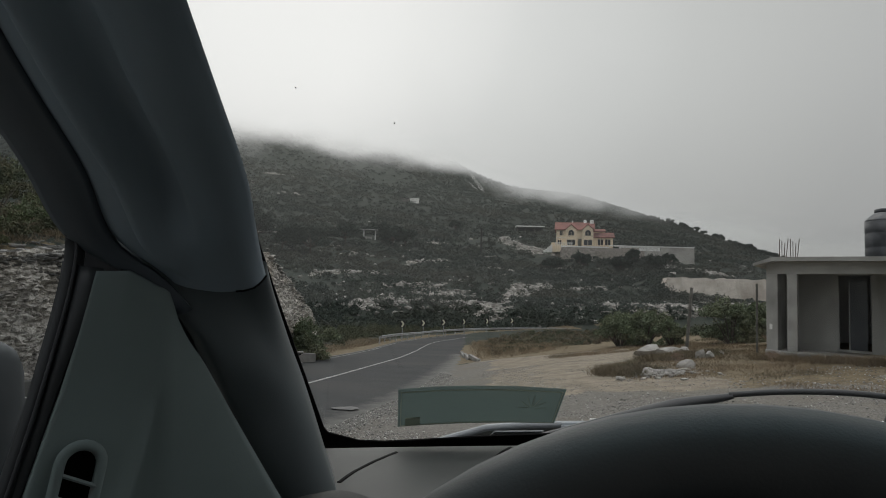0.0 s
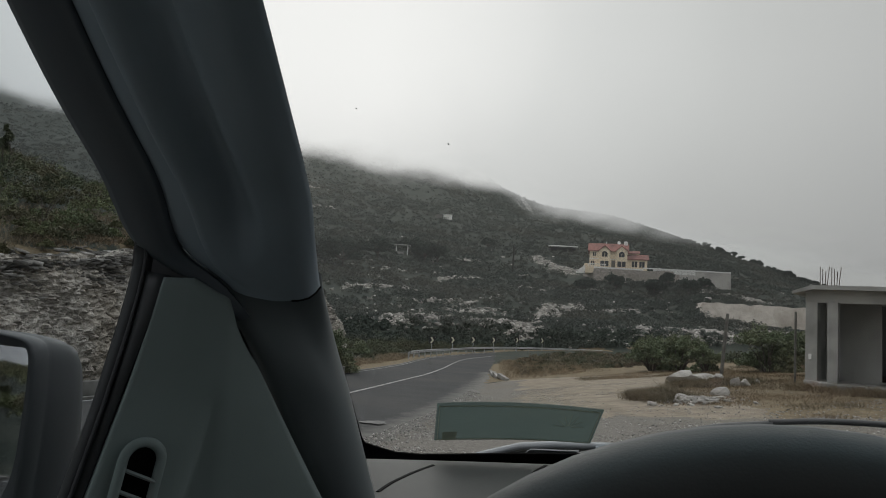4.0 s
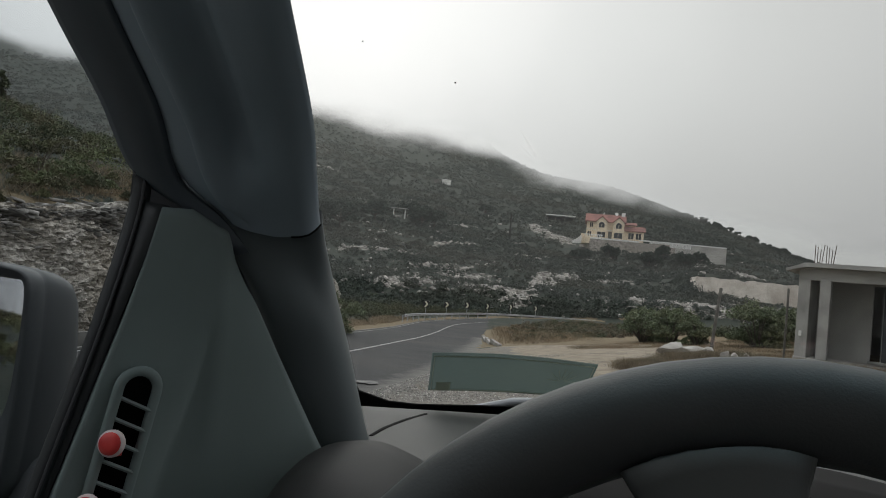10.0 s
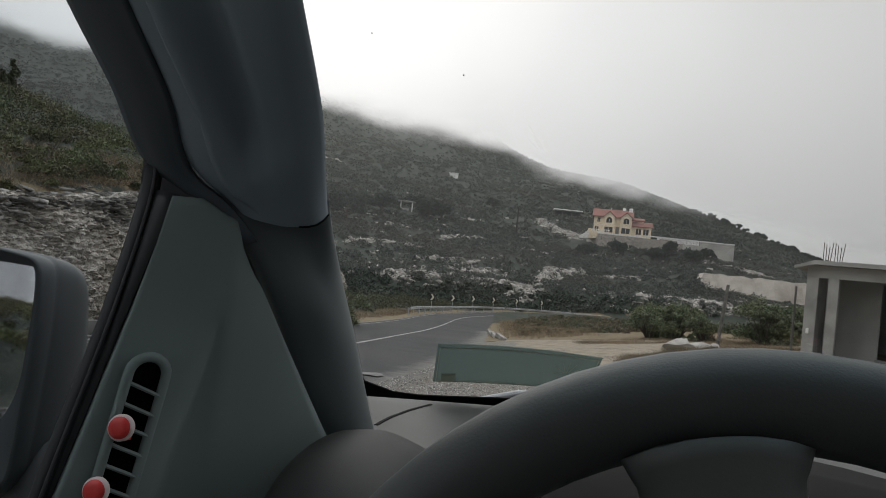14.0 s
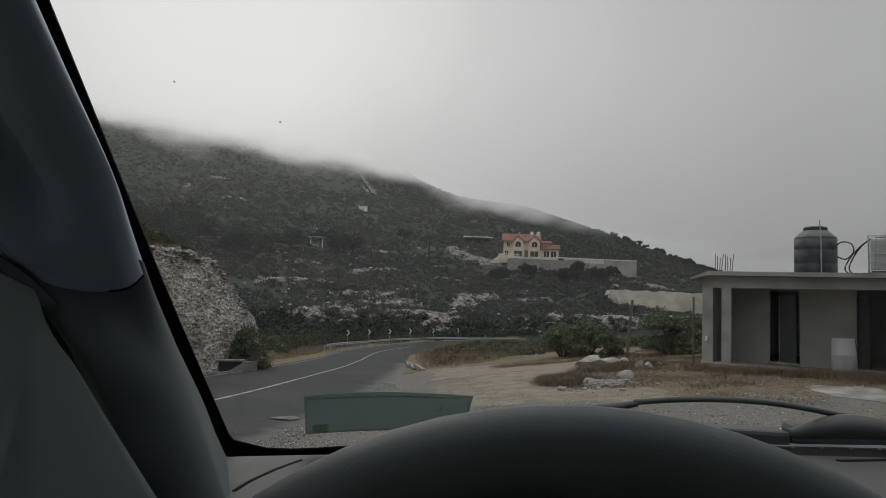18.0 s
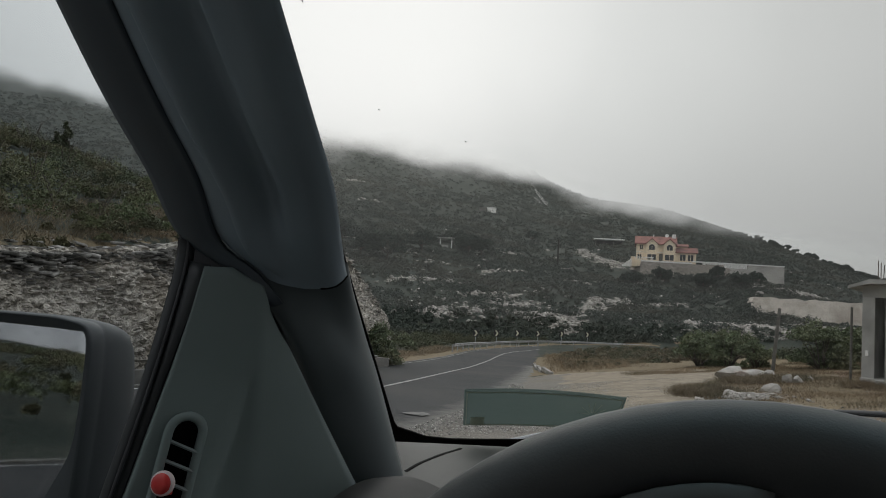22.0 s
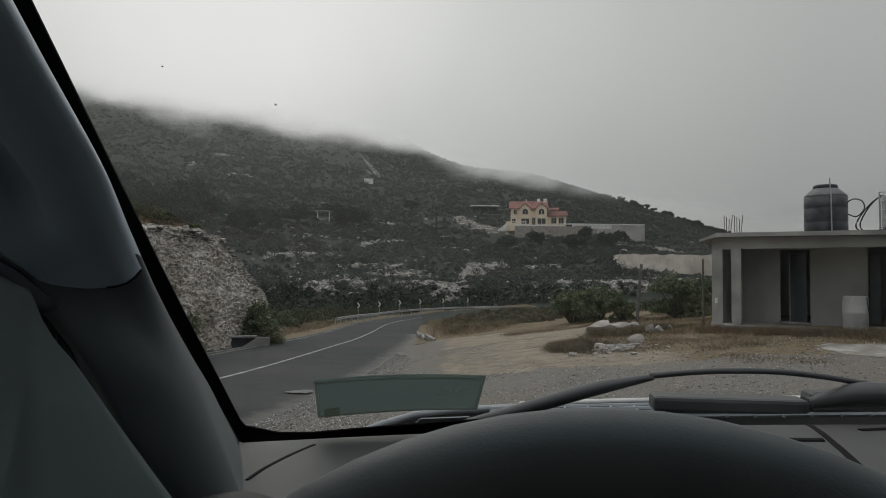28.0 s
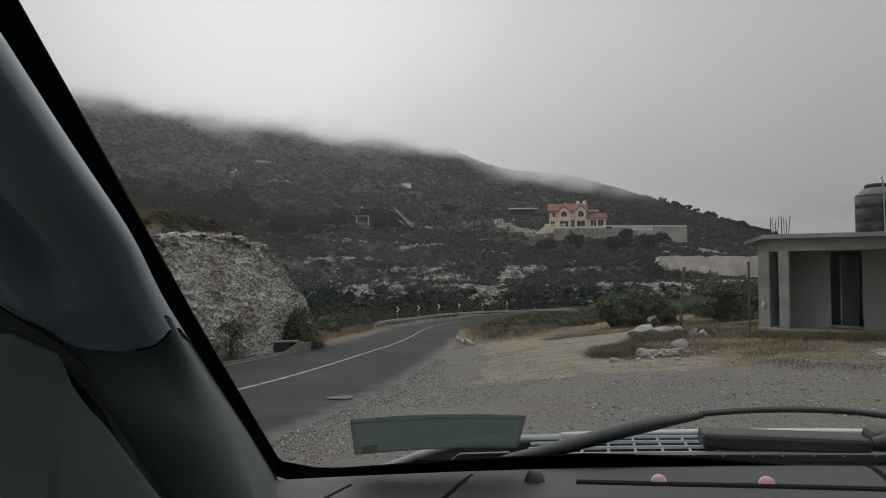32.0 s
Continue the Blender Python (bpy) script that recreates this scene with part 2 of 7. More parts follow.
M["leaf_far"] = surf("far_scrub_leaf", (0.037, 0.050, 0.041), (0.063, 0.078, 0.062), 0.2, 0.9, 0, c=(0.074, 0.078, 0.060), cscale=0.04, island=0.06)
M["leaf_tree"] = surf("tree_leaf", (0.028, 0.043, 0.032), (0.044, 0.061, 0.045), 0.3, 0.9, 0, island=0.08)
M["leaf_near"] = surf("bush_leaf", (0.090, 0.120, 0.062), (0.155, 0.185, 0.100), 0.7, 0.7, 0, c=(0.14, 0.135, 0.075), cscale=0.3, island=0.35)
M["leaf_ochre"] = surf("ochre_scrub_leaf", (0.080, 0.076, 0.042), (0.145, 0.128, 0.072), 0.5, 0.85, 0, c=(0.07, 0.08, 0.042), cscale=0.15, island=0.14)
M["leaf_bank"] = surf("bank_scrub_leaf", (0.072, 0.096, 0.043), (0.142, 0.163, 0.076), 0.45, 0.8, 0, c=(0.125, 0.108, 0.060), cscale=0.3, island=0.10)
M["heath"] = surf("brown_heath", (0.118, 0.095, 0.062), (0.195, 0.158, 0.106), 0.9, 0.9, 0, c=(0.12, 0.115, 0.07), cscale=0.4, island=0.3)
M["slabstone"] = surf("weathered_slab", (0.19, 0.18, 0.165), (0.38, 0.365, 0.335), 6, 0.92, 0.8, 25, c=(0.11, 0.105, 0.092), cscale=1.5, island=0.4, bdist=0.03)
M["rock_far"] = surf("hillside_limestone", (0.27, 0.258, 0.235), (0.45, 0.432, 0.40), 2.5, 0.9, 0.8, 8, c=(0.18, 0.17, 0.15), cscale=1.2, island=0.25, bdist=0.05)
M["darkwood"] = surf("tarred_wood", (0.022, 0.020, 0.018), (0.036, 0.033, 0.029), 3, 0.9, 0.3, 20)
M["palecrust"] = surf("broken_pale_concrete", (0.25, 0.238, 0.215), (0.46, 0.445, 0.41), 3.5, 0.92, 0.9, 14, detail=12, c=(0.20, 0.185, 0.155), cscale=1.6, bdist=0.03)
M["bark"] = surf("bark", (0.06, 0.05, 0.04), (0.11, 0.095, 0.08), 6, 0.95, 0.7, 20)
M["dry"] = surf("dry_grass", (0.20, 0.150, 0.098), (0.31, 0.245, 0.165), 2.0, 0.95, 0, c=(0.15, 0.125, 0.08), cscale=0.5, island=0.25)
M["cream"] = surf("cream_wall_paint", (0.74, 0.63, 0.47), (0.80, 0.69, 0.53), 0.7, 0.85, 0.1, 10)
M["roof_tile"] = surf("terracotta_tiles", (0.215, 0.092, 0.076), (0.27, 0.125, 0.10), 1.5, 0.85, 0.5, 6, c=(0.13, 0.065, 0.058), cscale=0.3)
M["white"] = surf("white_paint", (0.70, 0.70, 0.68), (0.78, 0.78, 0.76), 2, 0.7, 0.1, 10)
M["pane"] = surf("dark_window_pane", (0.02, 0.022, 0.026), (0.03, 0.032, 0.036), 2, 0.12, 0)
M["stonewall"] = surf("retaining_stone", (0.20, 0.178, 0.155), (0.42, 0.385, 0.345), 2.2, 0.9, 0.8, 5, c=(0.34, 0.31, 0.275), cscale=0.15, bdist=0.1)
M["palewall"] = surf("pale_rendered_wall", (0.40, 0.39, 0.36), (0.50, 0.485, 0.45), 0.6, 0.9, 0.4, 4, c=(0.33, 0.32, 0.30), cscale=0.2, bdist=0.03)
M["creamcut"] = surf("cream_earth_cut", (0.46, 0.42, 0.365), (0.60, 0.555, 0.49), 0.8, 0.95, 0.6, 2, c=(0.36, 0.32, 0.27), cscale=0.15, bdist=0.2)
M["yellow"] = surf("sign_yellow_black", (0.02, 0.02, 0.02), (0.03, 0.03, 0.03), 5, 0.6, 0)
M["signface"] = surf("sign_white", (0.60, 0.58, 0.44), (0.66, 0.64, 0.50), 5, 0.6, 0)
M["orange"] = surf("orange_paint", (0.36, 0.125, 0.06), (0.42, 0.15, 0.075), 1, 0.8, 0.1, 8)
M["brickred"] = surf("red_sheet_roof", (0.22, 0.06, 0.04), (0.28, 0.08, 0.06), 1, 0.8, 0.2, 8)
M["pinkish"] = surf("pinkish_render", (0.50, 0.40, 0.33), (0.58, 0.47, 0.39), 1, 0.85, 0.1, 8)


# ---- building blocks ----
def part(name, bm, material, parent=None, label="", smooth=False):
    me = bpy.data.meshes.new(name)
    bm.to_mesh(me)
    bm.free()
    me.materials.append(M[material] if isinstance(material, str) else material)
    if smooth:
        me.polygons.foreach_set("use_smooth", [True] * len(me.polygons))
    ob = new(name, me)
    if parent:
        ob.parent = parent
    if label:
        tagged(ob, label)
    return ob


def pydata(name, verts, faces, material, parent=None, label="", smooth=False):
    me = bpy.data.meshes.new(name)
    me.from_pydata([tuple(v) for v in verts], [], [tuple(f) for f in faces])
    me.update()
    me.materials.append(M[material] if isinstance(material, str) else material)
    if smooth:
        me.polygons.foreach_set("use_smooth", [True] * len(me.polygons))
    ob = new(name, me)
    if parent:
        ob.parent = parent
    if label:
        tagged(ob, label)
    return ob


def thing(name, m, label, category, group="", kind=""):
    ob = new(name)
    ob.empty_display_size = 0.1
    ob.matrix_world = m
    return tagged(ob, label, category, group, kind)


def box(bm, lo, hi, bevel=0.0, m=None):
    """A box between two corners, with bevelled edges."""
    lo, hi = Vector(lo), Vector(hi)
    r = bmesh.ops.create_cube(bm, size=1)
    vs = r["verts"]
    for v in vs:
        v.co = Vector(((lo[i] + hi[i]) / 2 + v.co[i] * (hi[i] - lo[i]) for i in range(3)))
    if bevel:
        es = list({e for v in vs for e in v.link_edges})
        o = bmesh.ops.bevel(bm, geom=es, offset=bevel, segments=2, affect="EDGES", profile=0.5)
        vs = list({v for f in o["faces"] for v in f.verts} | {v for v in vs if v.is_valid})
    if m is not None:
        bmesh.ops.transform(bm, matrix=m, verts=vs)
    return vs


def boxed(lo, hi, bevel=0.0, m=None):
    bm = bmesh.new()
    box(bm, lo, hi, bevel, m)
    return bm


def spline(pts, n):
    """Catmull-Rom through points."""
    P = [np.array(p, float) for p in pts]
    P = [2 * P[0] - P[1]] + P + [2 * P[-1] - P[-2]]
    out = []
    k = len(P) - 3
    for i in range(n + 1):
        s = min(i / n * k, k - 1e-9)
        j, u = int(s), s - int(s)
        a, b, c, d = P[j:j + 4]
        out.append(0.5 * (2 * b + (c - a) * u + (2 * a - 5 * b + 4 * c - d) * u * u + (3 * b - a - 3 * c + d) * u ** 3))
    return out


def tube(bm, path, radius, sides=10, flat=1.0, caps=True, up=(0, 0, 1)):
    """A tube along a path; radius a number or one for each point; flat squeezes it along its second axis."""
    rings = []
    P = [Vector(p) for p in path]
    for i, p in enumerate(P):
        d = (P[min(i + 1, len(P) - 1)] - P[max(i - 1, 0)]).normalized()
        u = Vector(up)
        if abs(d.dot(u)) > 0.95:
            u = Vector((1, 0, 0))
        s = d.cross(u).normalized()
        w = s.cross(d)
        r = radius[i] if isinstance(radius, (list, tuple)) else radius
        rings.append([bm.verts.new(p + s * r * math.cos(a) + w * r * flat * math.sin(a)) for a in (2 * math.pi * k / sides for k in range(sides))])
    for a, b in zip(rings, rings[1:]):
        for k in range(sides):
            bm.faces.new((a[k], a[(k + 1) % sides], b[(k + 1) % sides], b[k]))
    if caps:
        bm.faces.new(rings[0][::-1])
        bm.faces.new(rings[-1])
    return rings


def tubed(path, radius, sides=10, flat=1.0, up=(0, 0, 1)):
    bm = bmesh.new()
    tube(bm, path, radius, sides, flat, True, up)
    bmesh.ops.recalc_face_normals(bm, faces=bm.faces)
    return bm


def lathe(profile, sides=24, m=None):
    """Turned shape from (radius, height) pairs."""
    bm = bmesh.new()
    rings = [[bm.verts.new((r * math.cos(2 * math.pi * k / sides), r * math.sin(2 * math.pi * k / sides), z)) for k in range(sides)] for r, z in profile]
    for a, b in zip(rings, rings[1:]):
        for k in range(sides):
            bm.faces.new((a[k], a[(k + 1) % sides], b[(k + 1) % sides], b[k]))
    bm.faces.new(rings[0][::-1])
    bm.faces.new(rings[-1])
    if m is not None:
        bmesh.ops.transform(bm, matrix=m, verts=bm.verts)
    return bm


def prism(outline, depth, m=None):
    """An outline in x, z pushed back by depth along y."""
    bm = bmesh.new()
    a = [bm.verts.new((x, 0, z)) for x, z in outline]
    b = [bm.verts.new((x, depth, z)) for x, z in outline]
    bm.faces.new(a)
    bm.faces.new(b[::-1])
    k = len(outline)
    for i in range(k):
        bm.faces.new((a[i], b[i], b[(i + 1) % k], a[(i + 1) % k]))
    bmesh.ops.recalc_face_normals(bm, faces=bm.faces)
    if m is not None:
        bmesh.ops.transform(bm, matrix=m, verts=bm.verts)
    return bm


def smooth01(a, b, v):
    t = np.clip((np.asarray(v, float) - a) / (b - a), 0, 1)
    return t * t * (3 - 2 * t)


def vnoise(x, y, s, seed=0.0, octaves=3):
    return np.array([noise.fractal(Vector((float(a) / s + seed, float(b) / s - seed, seed)), 1.0, 2.0, octaves) for a, b in zip(np.ravel(x), np.ravel(y))]).reshape(np.shape(x))


# ---- the land ----
ROAD = [(-9.5, -30), (-8.0, -14), (-6.0, 3), (-4.5, 12.3), (-3.65, 18.3), (-2.75, 29.8), (-2.2, 38), (-1.6, 55), (-0.7, 68), (1.4, 80), (5.5, 91), (12, 100), (22, 106), (40, 110), (75, 110), (120, 104)]
ROAD_L, ROAD_R = 3.2, 3.5
road_mid = spline(ROAD, 260)


def road_z(y):
    return np.interp(y, [-60, 0, 50, 80, 110, 400], [3.0, 0, -2.5, -3.5, -3.8, -3.8])


def cliff_x(y):
    return np.interp(y, [-40, -15, 0, 8, 15, 22, 27, 34, 45, 120], [-18, -14, -11.6, -10.1, -8.9, -8.0, -7.2, -6.3, -19, -90])


def cliff_top(y):
    return np.interp(y, [-40, -5, 0, 4, 8, 12, 15, 18, 20, 23.6, 27.5, 29.3, 30.75, 32.5, 34, 35.3, 60], [2.3, 0.55, 0.45, 1.6, 1.9, 2.05, 2.3, 2.7, 2.95, 3.3, 3.4, 3.2, 2.5, 1.6, 0.7, -0.6, -2.6])


def land(x, y):
    """Height of the ground."""
    x, y = np.asarray(x, float), np.asarray(y, float)
    z = road_z(y)
    # the yard to the right of the road lies level while the road falls away
    z = z + 0.0068 * np.clip(x - 0.6, 0, 16) * np.clip(y, 0, 20) * (1 - 0.75 * smooth01(34, 60, y))
    # the ground falls away behind and beside the cement building
    z = z - 1.9 * smooth01(12.6, 19, x) * (1 - smooth01(50, 80, y))
    # hillside beyond the bend, up to a ridge that drops to the right
    h = -3.8 + 0.215 * (y - 114) + 0.0007 * np.clip(y - 235, 0, 400) ** 2 * (1 - smooth01(-130, 70, x)) - 0.10 * np.clip(x, -400, 0)
    h = h - 0.0013 * np.clip(x - 40, 0, 400) ** 2 - 0.3 * np.clip(y - 620, 0, 900)
    # made-up ground under the villa's wall
    h = h + 2.3 * smooth01(24, 33, x) * (1 - smooth01(68, 80, x)) * smooth01(160, 181, y) * (1 - smooth01(187, 205, y))
    # level ground above the cream earth cut
    m = smooth01(46.5, 49.5, x) * (1 - smooth01(100, 108, x)) * smooth01(149.5, 152, y)
    h = np.maximum(h, h * (1 - m) + 6.6 * m)
    h = np.maximum(h, 0.030 * y - 3.0 + 0 * x)
    far = smooth01(108, 124, y)
    z = z * (1 - far) + h * far
    # bank to the left above the rock cut
    d = cliff_x(y) - x
    bank = cliff_top(y) + np.interp(y, [-12, 3], [0.05, 0.27]) * np.clip(d - 1.2, 0, 60) + np.interp(y, [-12, 3], [0.06, 0.16]) * np.clip(d - 60, 0, 400)
    near = smooth01(0.62, 1.25, d) * (1 - smooth01(60, 110, y))
    return z * (1 - near) + np.maximum(bank, z) * near


def axis(stops):
    out = []
    for a, b, s in stops:
        k = max(1, int(round((b - a) / s)))
        out += [a + (b - a) * i / k for i in range(k)]
    return np.array(out + [stops[-1][1]])


gx = axis([(-700, -200, 25), (-200, -60, 7), (-60, -22, 2.5), (-22, 20, 0.6), (20, 60, 2.0), (60, 140, 4), (140, 700, 25)])
gy = axis([(-80, -10, 4), (-10, 45, 0.6), (45, 110, 1.8), (110, 240, 3.0), (240, 400, 6), (400, 900, 25)])
GX, GY = np.meshgrid(gx, gy)
road_y = np.array([p[1] for p in road_mid])
road_x = np.array([p[0] for p in road_mid])


def road_gap(x, y):
    """Signed distance from the road's middle, to the right positive, and the place along it."""
    x, y = np.asarray(x, float), np.asarray(y, float)
    best, side = np.full(x.shape, 1e9), np.zeros(x.shape)
    for i in range(0, len(road_mid) - 1, 2):
        a, b = road_mid[i], road_mid[min(i + 2, len(road_mid) - 1)]
        ex, ey = b[0] - a[0], b[1] - a[1]
        L = ex * ex + ey * ey
        t = np.clip(((x - a[0]) * ex + (y - a[1]) * ey) / L, 0, 1)
        dx, dy = x - a[0] - ex * t, y - a[1] - ey * t
        d = np.hypot(dx, dy)
        s = np.sign(ex * -dy + ey * dx)
        m = d < best
        best, side = np.where(m, d, best), np.where(m, s, side)
    return best * side


GAP = road_gap(GX, GY)
rough = vnoise(GX, GY, 9.0, 3.1, 4)
rough_big = vnoise(GX, GY, 38.0, 7.7, 4)
GZ = land(GX, GY)
on_road = 1 - smooth01(3.0, 4.6, np.abs(GAP + 0.15))
yard = (1 - smooth01(27, 33, GY + 0.55 * np.clip(GX - 3, 0, 30))) * smooth01(-2, 1, GX - road_x[0] * 0 - np.interp(GY, road_y, road_x))
GZ = GZ - 0.06 * on_road + rough * (0.05 + 0.10 * smooth01(34, 60, GY)) * (1 - on_road) * (1 - 0.75 * yard) + rough_big * (2.6 * smooth01(118, 170, GY) + 0.8 * smooth01(12, 20, cliff_x(GY) - GX + 10) * (GX < cliff_x(GY) - 1))

# pale stony patches on the hillside: middle x, y, half sizes, turn
PATCHES = [(-8, 127, 8, 8, 0.5), (0, 140, 6, 7, 0.3), (-14, 120, 4, 3, 0.2), (3, 121, 4, 3, 0.0), (42, 124, 16, 10, 0.1), (58, 134, 14, 9, 0.1), (72, 173, 15, 6, 0.1), (26, 206, 5, 4, 0.2), (122, 141, 12, 9, 0.0), (41, 111, 3, 2, 0),
           (21, 149, 4.5, 4, 0.3), (85, 165, 14, 5, 0.1), (-24.5, 175.8, 1.6, 1.2, 0), (-10, 194.3, 2.0, 1.4, 0), (-4, 224, 4, 2.5, 0.1), (-50, 200, 8, 1.5, 0.2), (-70, 300, 5, 3, 0.2), (-95, 318, 4, 3, 0.2), (-88, 340, 6, 2.5, 0.2), (30, 172, 4, 1.5, 0.2), (15, 168, 5, 1.5, 0.2), (12, 196, 3, 1.5, 0)]
# pale stony lines: tracks, terrace edges and scree, from one end to the other, half width
LINES = [(17.2, 152, 13.5, 138, 1.7), (13.5, 138, 11.6, 125, 1.5), (11.6, 125, 8.0, 115.5, 2.2), (23, 154, 15.5, 140, 1.5), (-27.5, 144.3, -16.2, 159.1, 1.3), (-9.2, 172.4, 0, 179.5, 1.1), (-12, 144, 0, 151.2, 1.2), (20.9, 240, 21.4, 214, 2.2), (21.4, 212, 31, 209, 1.8), (24, 147, 36, 151, 1.2)]


def pale(x, y, wob=0.0):
    """How bare and stony the hillside is at a place: 1 in the middle of a patch, 0 at its rim."""
    s = np.zeros(np.shape(x))
    for px, py, ra, rb, tu in PATCHES:
        u, v = (x - px) * math.cos(tu) + (y - py) * math.sin(tu), -(x - px) * math.sin(tu) + (y - py) * math.cos(tu)
        s = np.maximum(s, 1 - np.hypot(u / ra, v / rb) - wob)
    for x0, y0, x1, y1, w in LINES:
        L = (x1 - x0) ** 2 + (y1 - y0) ** 2
        t = np.clip(((x - x0) * (x1 - x0) + (y - y0) * (y1 - y0)) / L, 0, 1)
        s = np.maximum(s, 1 - 0.62 * np.hypot(x - x0 - t * (x1 - x0), y - y0 - t * (y1 - y0)) / w - 0.4 * wob)
    return s


stone = 0.75 * smooth01(-0.05, 0.5, pale(GX, GY, 0.5 * np.abs(rough) + 0.35 * rough))
stone = np.maximum(stone, 0.6 * smooth01(20, 40, GX) * (1 - smooth01(60, 100, GY)) * smooth01(-0.1, 0.5, rough))
stone = np.maximum(stone, 0.35 * smooth01(11.2, 12.5, GX) * (1 - smooth01(15, 18, GX)) * (1 - smooth01(14, 16, GY)) * smooth01(-0.3, 0.3, rough))


def ground_material():
    m = bpy.data.materials.new("ground_cover")
    m.use_nodes = True
    n, l = m.node_tree.nodes, m.node_tree.links
    p = n["Principled BSDF"]
    co = n.new("ShaderNodeTexCoord")

    def noi(s, d=6, r=0.55):
        t = n.new("ShaderNodeTexNoise")
        t.inputs["Scale"].default_value, t.inputs["Detail"].default_value, t.inputs["Roughness"].default_value = s, d, r
        l.new(co.outputs["Object"], t.inputs["Vector"])
        return t.outputs["Fac"]

    def ramp(src, a, b, p0=0.35, p1=0.65):
        r = n.new("ShaderNodeValToRGB")
        r.color_ramp.elements[0].position, r.color_ramp.elements[1].position = p0, p1
        r.color_ramp.elements[0].color, r.color_ramp.elements[1].color = rgb(a), rgb(b)
        l.new(src, r.inputs[0])
        return r.outputs[0]

    def att(name):
        a = n.new("ShaderNodeAttribute")
        a.attribute_name = name
        return a.outputs["Fac"]

    def mix(f, a, b):
        x = n.new("ShaderNodeMix")
        x.data_type = "RGBA"
        l.new(f, x.inputs["Factor"])
        l.new(a, x.inputs["A"])
        l.new(b, x.inputs["B"])
        return x.outputs["Result"]

    def edge(f, s, w=0.35):
        """A mask with a ragged edge."""
        a = n.new("ShaderNodeMath")
        a.operation = "MULTIPLY_ADD"
        l.new(noi(s, 6), a.inputs[0])
        a.inputs[1].default_value = 1.1
        l.new(f, a.inputs[2])
        return ramp(a.outputs[0], (0, 0, 0), (1, 1, 1), 0.92, 0.92 + w)

    scrub = ramp(noi(0.35), (0.035, 0.044, 0.037), (0.053, 0.059, 0.048))
    scrub = mix(ramp(noi(1.7), (0, 0, 0), (1, 1, 1), 0.64, 0.78), scrub, ramp(noi(5), (0.065, 0.062, 0.049), (0.125, 0.118, 0.098)))
    rocks = ramp(noi(1.3, 8, 0.7), (0.10, 0.095, 0.08), (0.46, 0.44, 0.40), 0.38, 0.62)
    gravel = ramp(noi(14, 8, 0.75), (0.122, 0.116, 0.106), (0.275, 0.264, 0.243), 0.3, 0.7)
    gravel = mix(ramp(noi(0.5), (0, 0, 0), (1, 1, 1), 0.45, 0.7), gravel, ramp(noi(9), (0.155, 0.142, 0.12), (0.24, 0.222, 0.19)))
    speck = n.new("ShaderNodeMix")
    speck.data_type, speck.blend_type = "RGBA", "MULTIPLY"
    speck.inputs["Factor"].default_value = 1.0
    l.new(gravel, speck.inputs["A"])
    l.new(ramp(noi(38, 3, 0.6), (0.66, 0.65, 0.64), (1.24, 1.22, 1.19), 0.36, 0.66), speck.inputs["B"])
    gravel = speck.outputs["Result"]
    ochre = ramp(noi(2.5, 8, 0.6), (0.205, 0.175, 0.135), (0.315, 0.274, 0.216))
    dry = ramp(noi(3.0, 8, 0.7), (0.12, 0.095, 0.06), (0.235, 0.19, 0.125))
    col = mix(edge(att("stone"), 0.9), scrub, rocks)
    col = mix(edge(att("dry"), 0.8), col, dry)
    col = mix(edge(att("ochre"), 0.6), col, ochre)
    col = mix(edge(att("gravel"), 0.8, 0.2), col, gravel)
    l.new(col, p.inputs["Base Color"])
    p.inputs["Roughness"].default_value = 0.95
    p.inputs["Specular IOR Level"].default_value = 0.15
    b = n.new("ShaderNodeBump")
    b.inputs["Strength"].default_value, b.inputs["Distance"].default_value = 0.7, 0.05
    l.new(noi(11, 8, 0.7), b.inputs["Height"])
    l.new(b.outputs[0], p.inputs["Normal"])
    return m


ny, nx = GX.shape
verts = np.stack([GX.ravel(), GY.ravel(), GZ.ravel()], 1)
idx = np.arange(nx * ny).reshape(ny, nx)
faces = np.stack([idx[:-1, :-1].ravel(), idx[:-1, 1:].ravel(), idx[1:, 1:].ravel(), idx[1:, :-1].ravel()], 1)
ground = tagged(pydata("ground", verts.tolist(), faces.tolist(), ground_material(), smooth=True), "stony hillside ground with gravel yard, dry grass and pale limestone", "ground", kind="structure")
# yard: grey gravel by the road and in front, ochre dirt drive further on, dry grass by the building
back = GY + 0.55 * np.clip(GX - 3, 0, 30)
gravel = (1 - smooth01(13.5, 17.5, GY + 0.25 * GX)) * smooth01(1.5, 3.2, GAP) * (GX < 30)
gravel = np.maximum(gravel, (1 - smooth01(3.6, 6.0, GAP)) * smooth01(2.5, 3.4, GAP) * (GY < 31))
ochre = smooth01(12, 16, GY + 0.25 * GX) * (1 - smooth01(30, 33, back)) * smooth01(3.4, 4.6, GAP) * (1 - smooth01(5.5, 8.0, GX - 0.12 * (GY - 20)))
dry = smooth01(4.5, 7.5, GX) * (1 - smooth01(22, 40, GY)) * (GY > 9) * smooth01(12.0, 14.5, GY + 0.15 * GX + 0.25 * np.clip(GX - 7, 0, 6))
dry = np.maximum(dry, 0.9 * smooth01(10.5, 12.5, GX) * (1 - smooth01(20, 26, GX)) * smooth01(9.5, 11.5, GY) * (1 - smooth01(24, 30, GY)))
dry = np.maximum(dry, 0.8 * smooth01(30, 33, back) * (1 - smooth01(50, 75, GY)) * (GX > 0.5) * (GX < 40))
dry = np.maximum(dry, 0.42 * (1 - smooth01(0.5, 3.0, np.abs(GX - cliff_x(GY) + 1.2))) * (GY < 40) * smooth01(3, 5, GY))
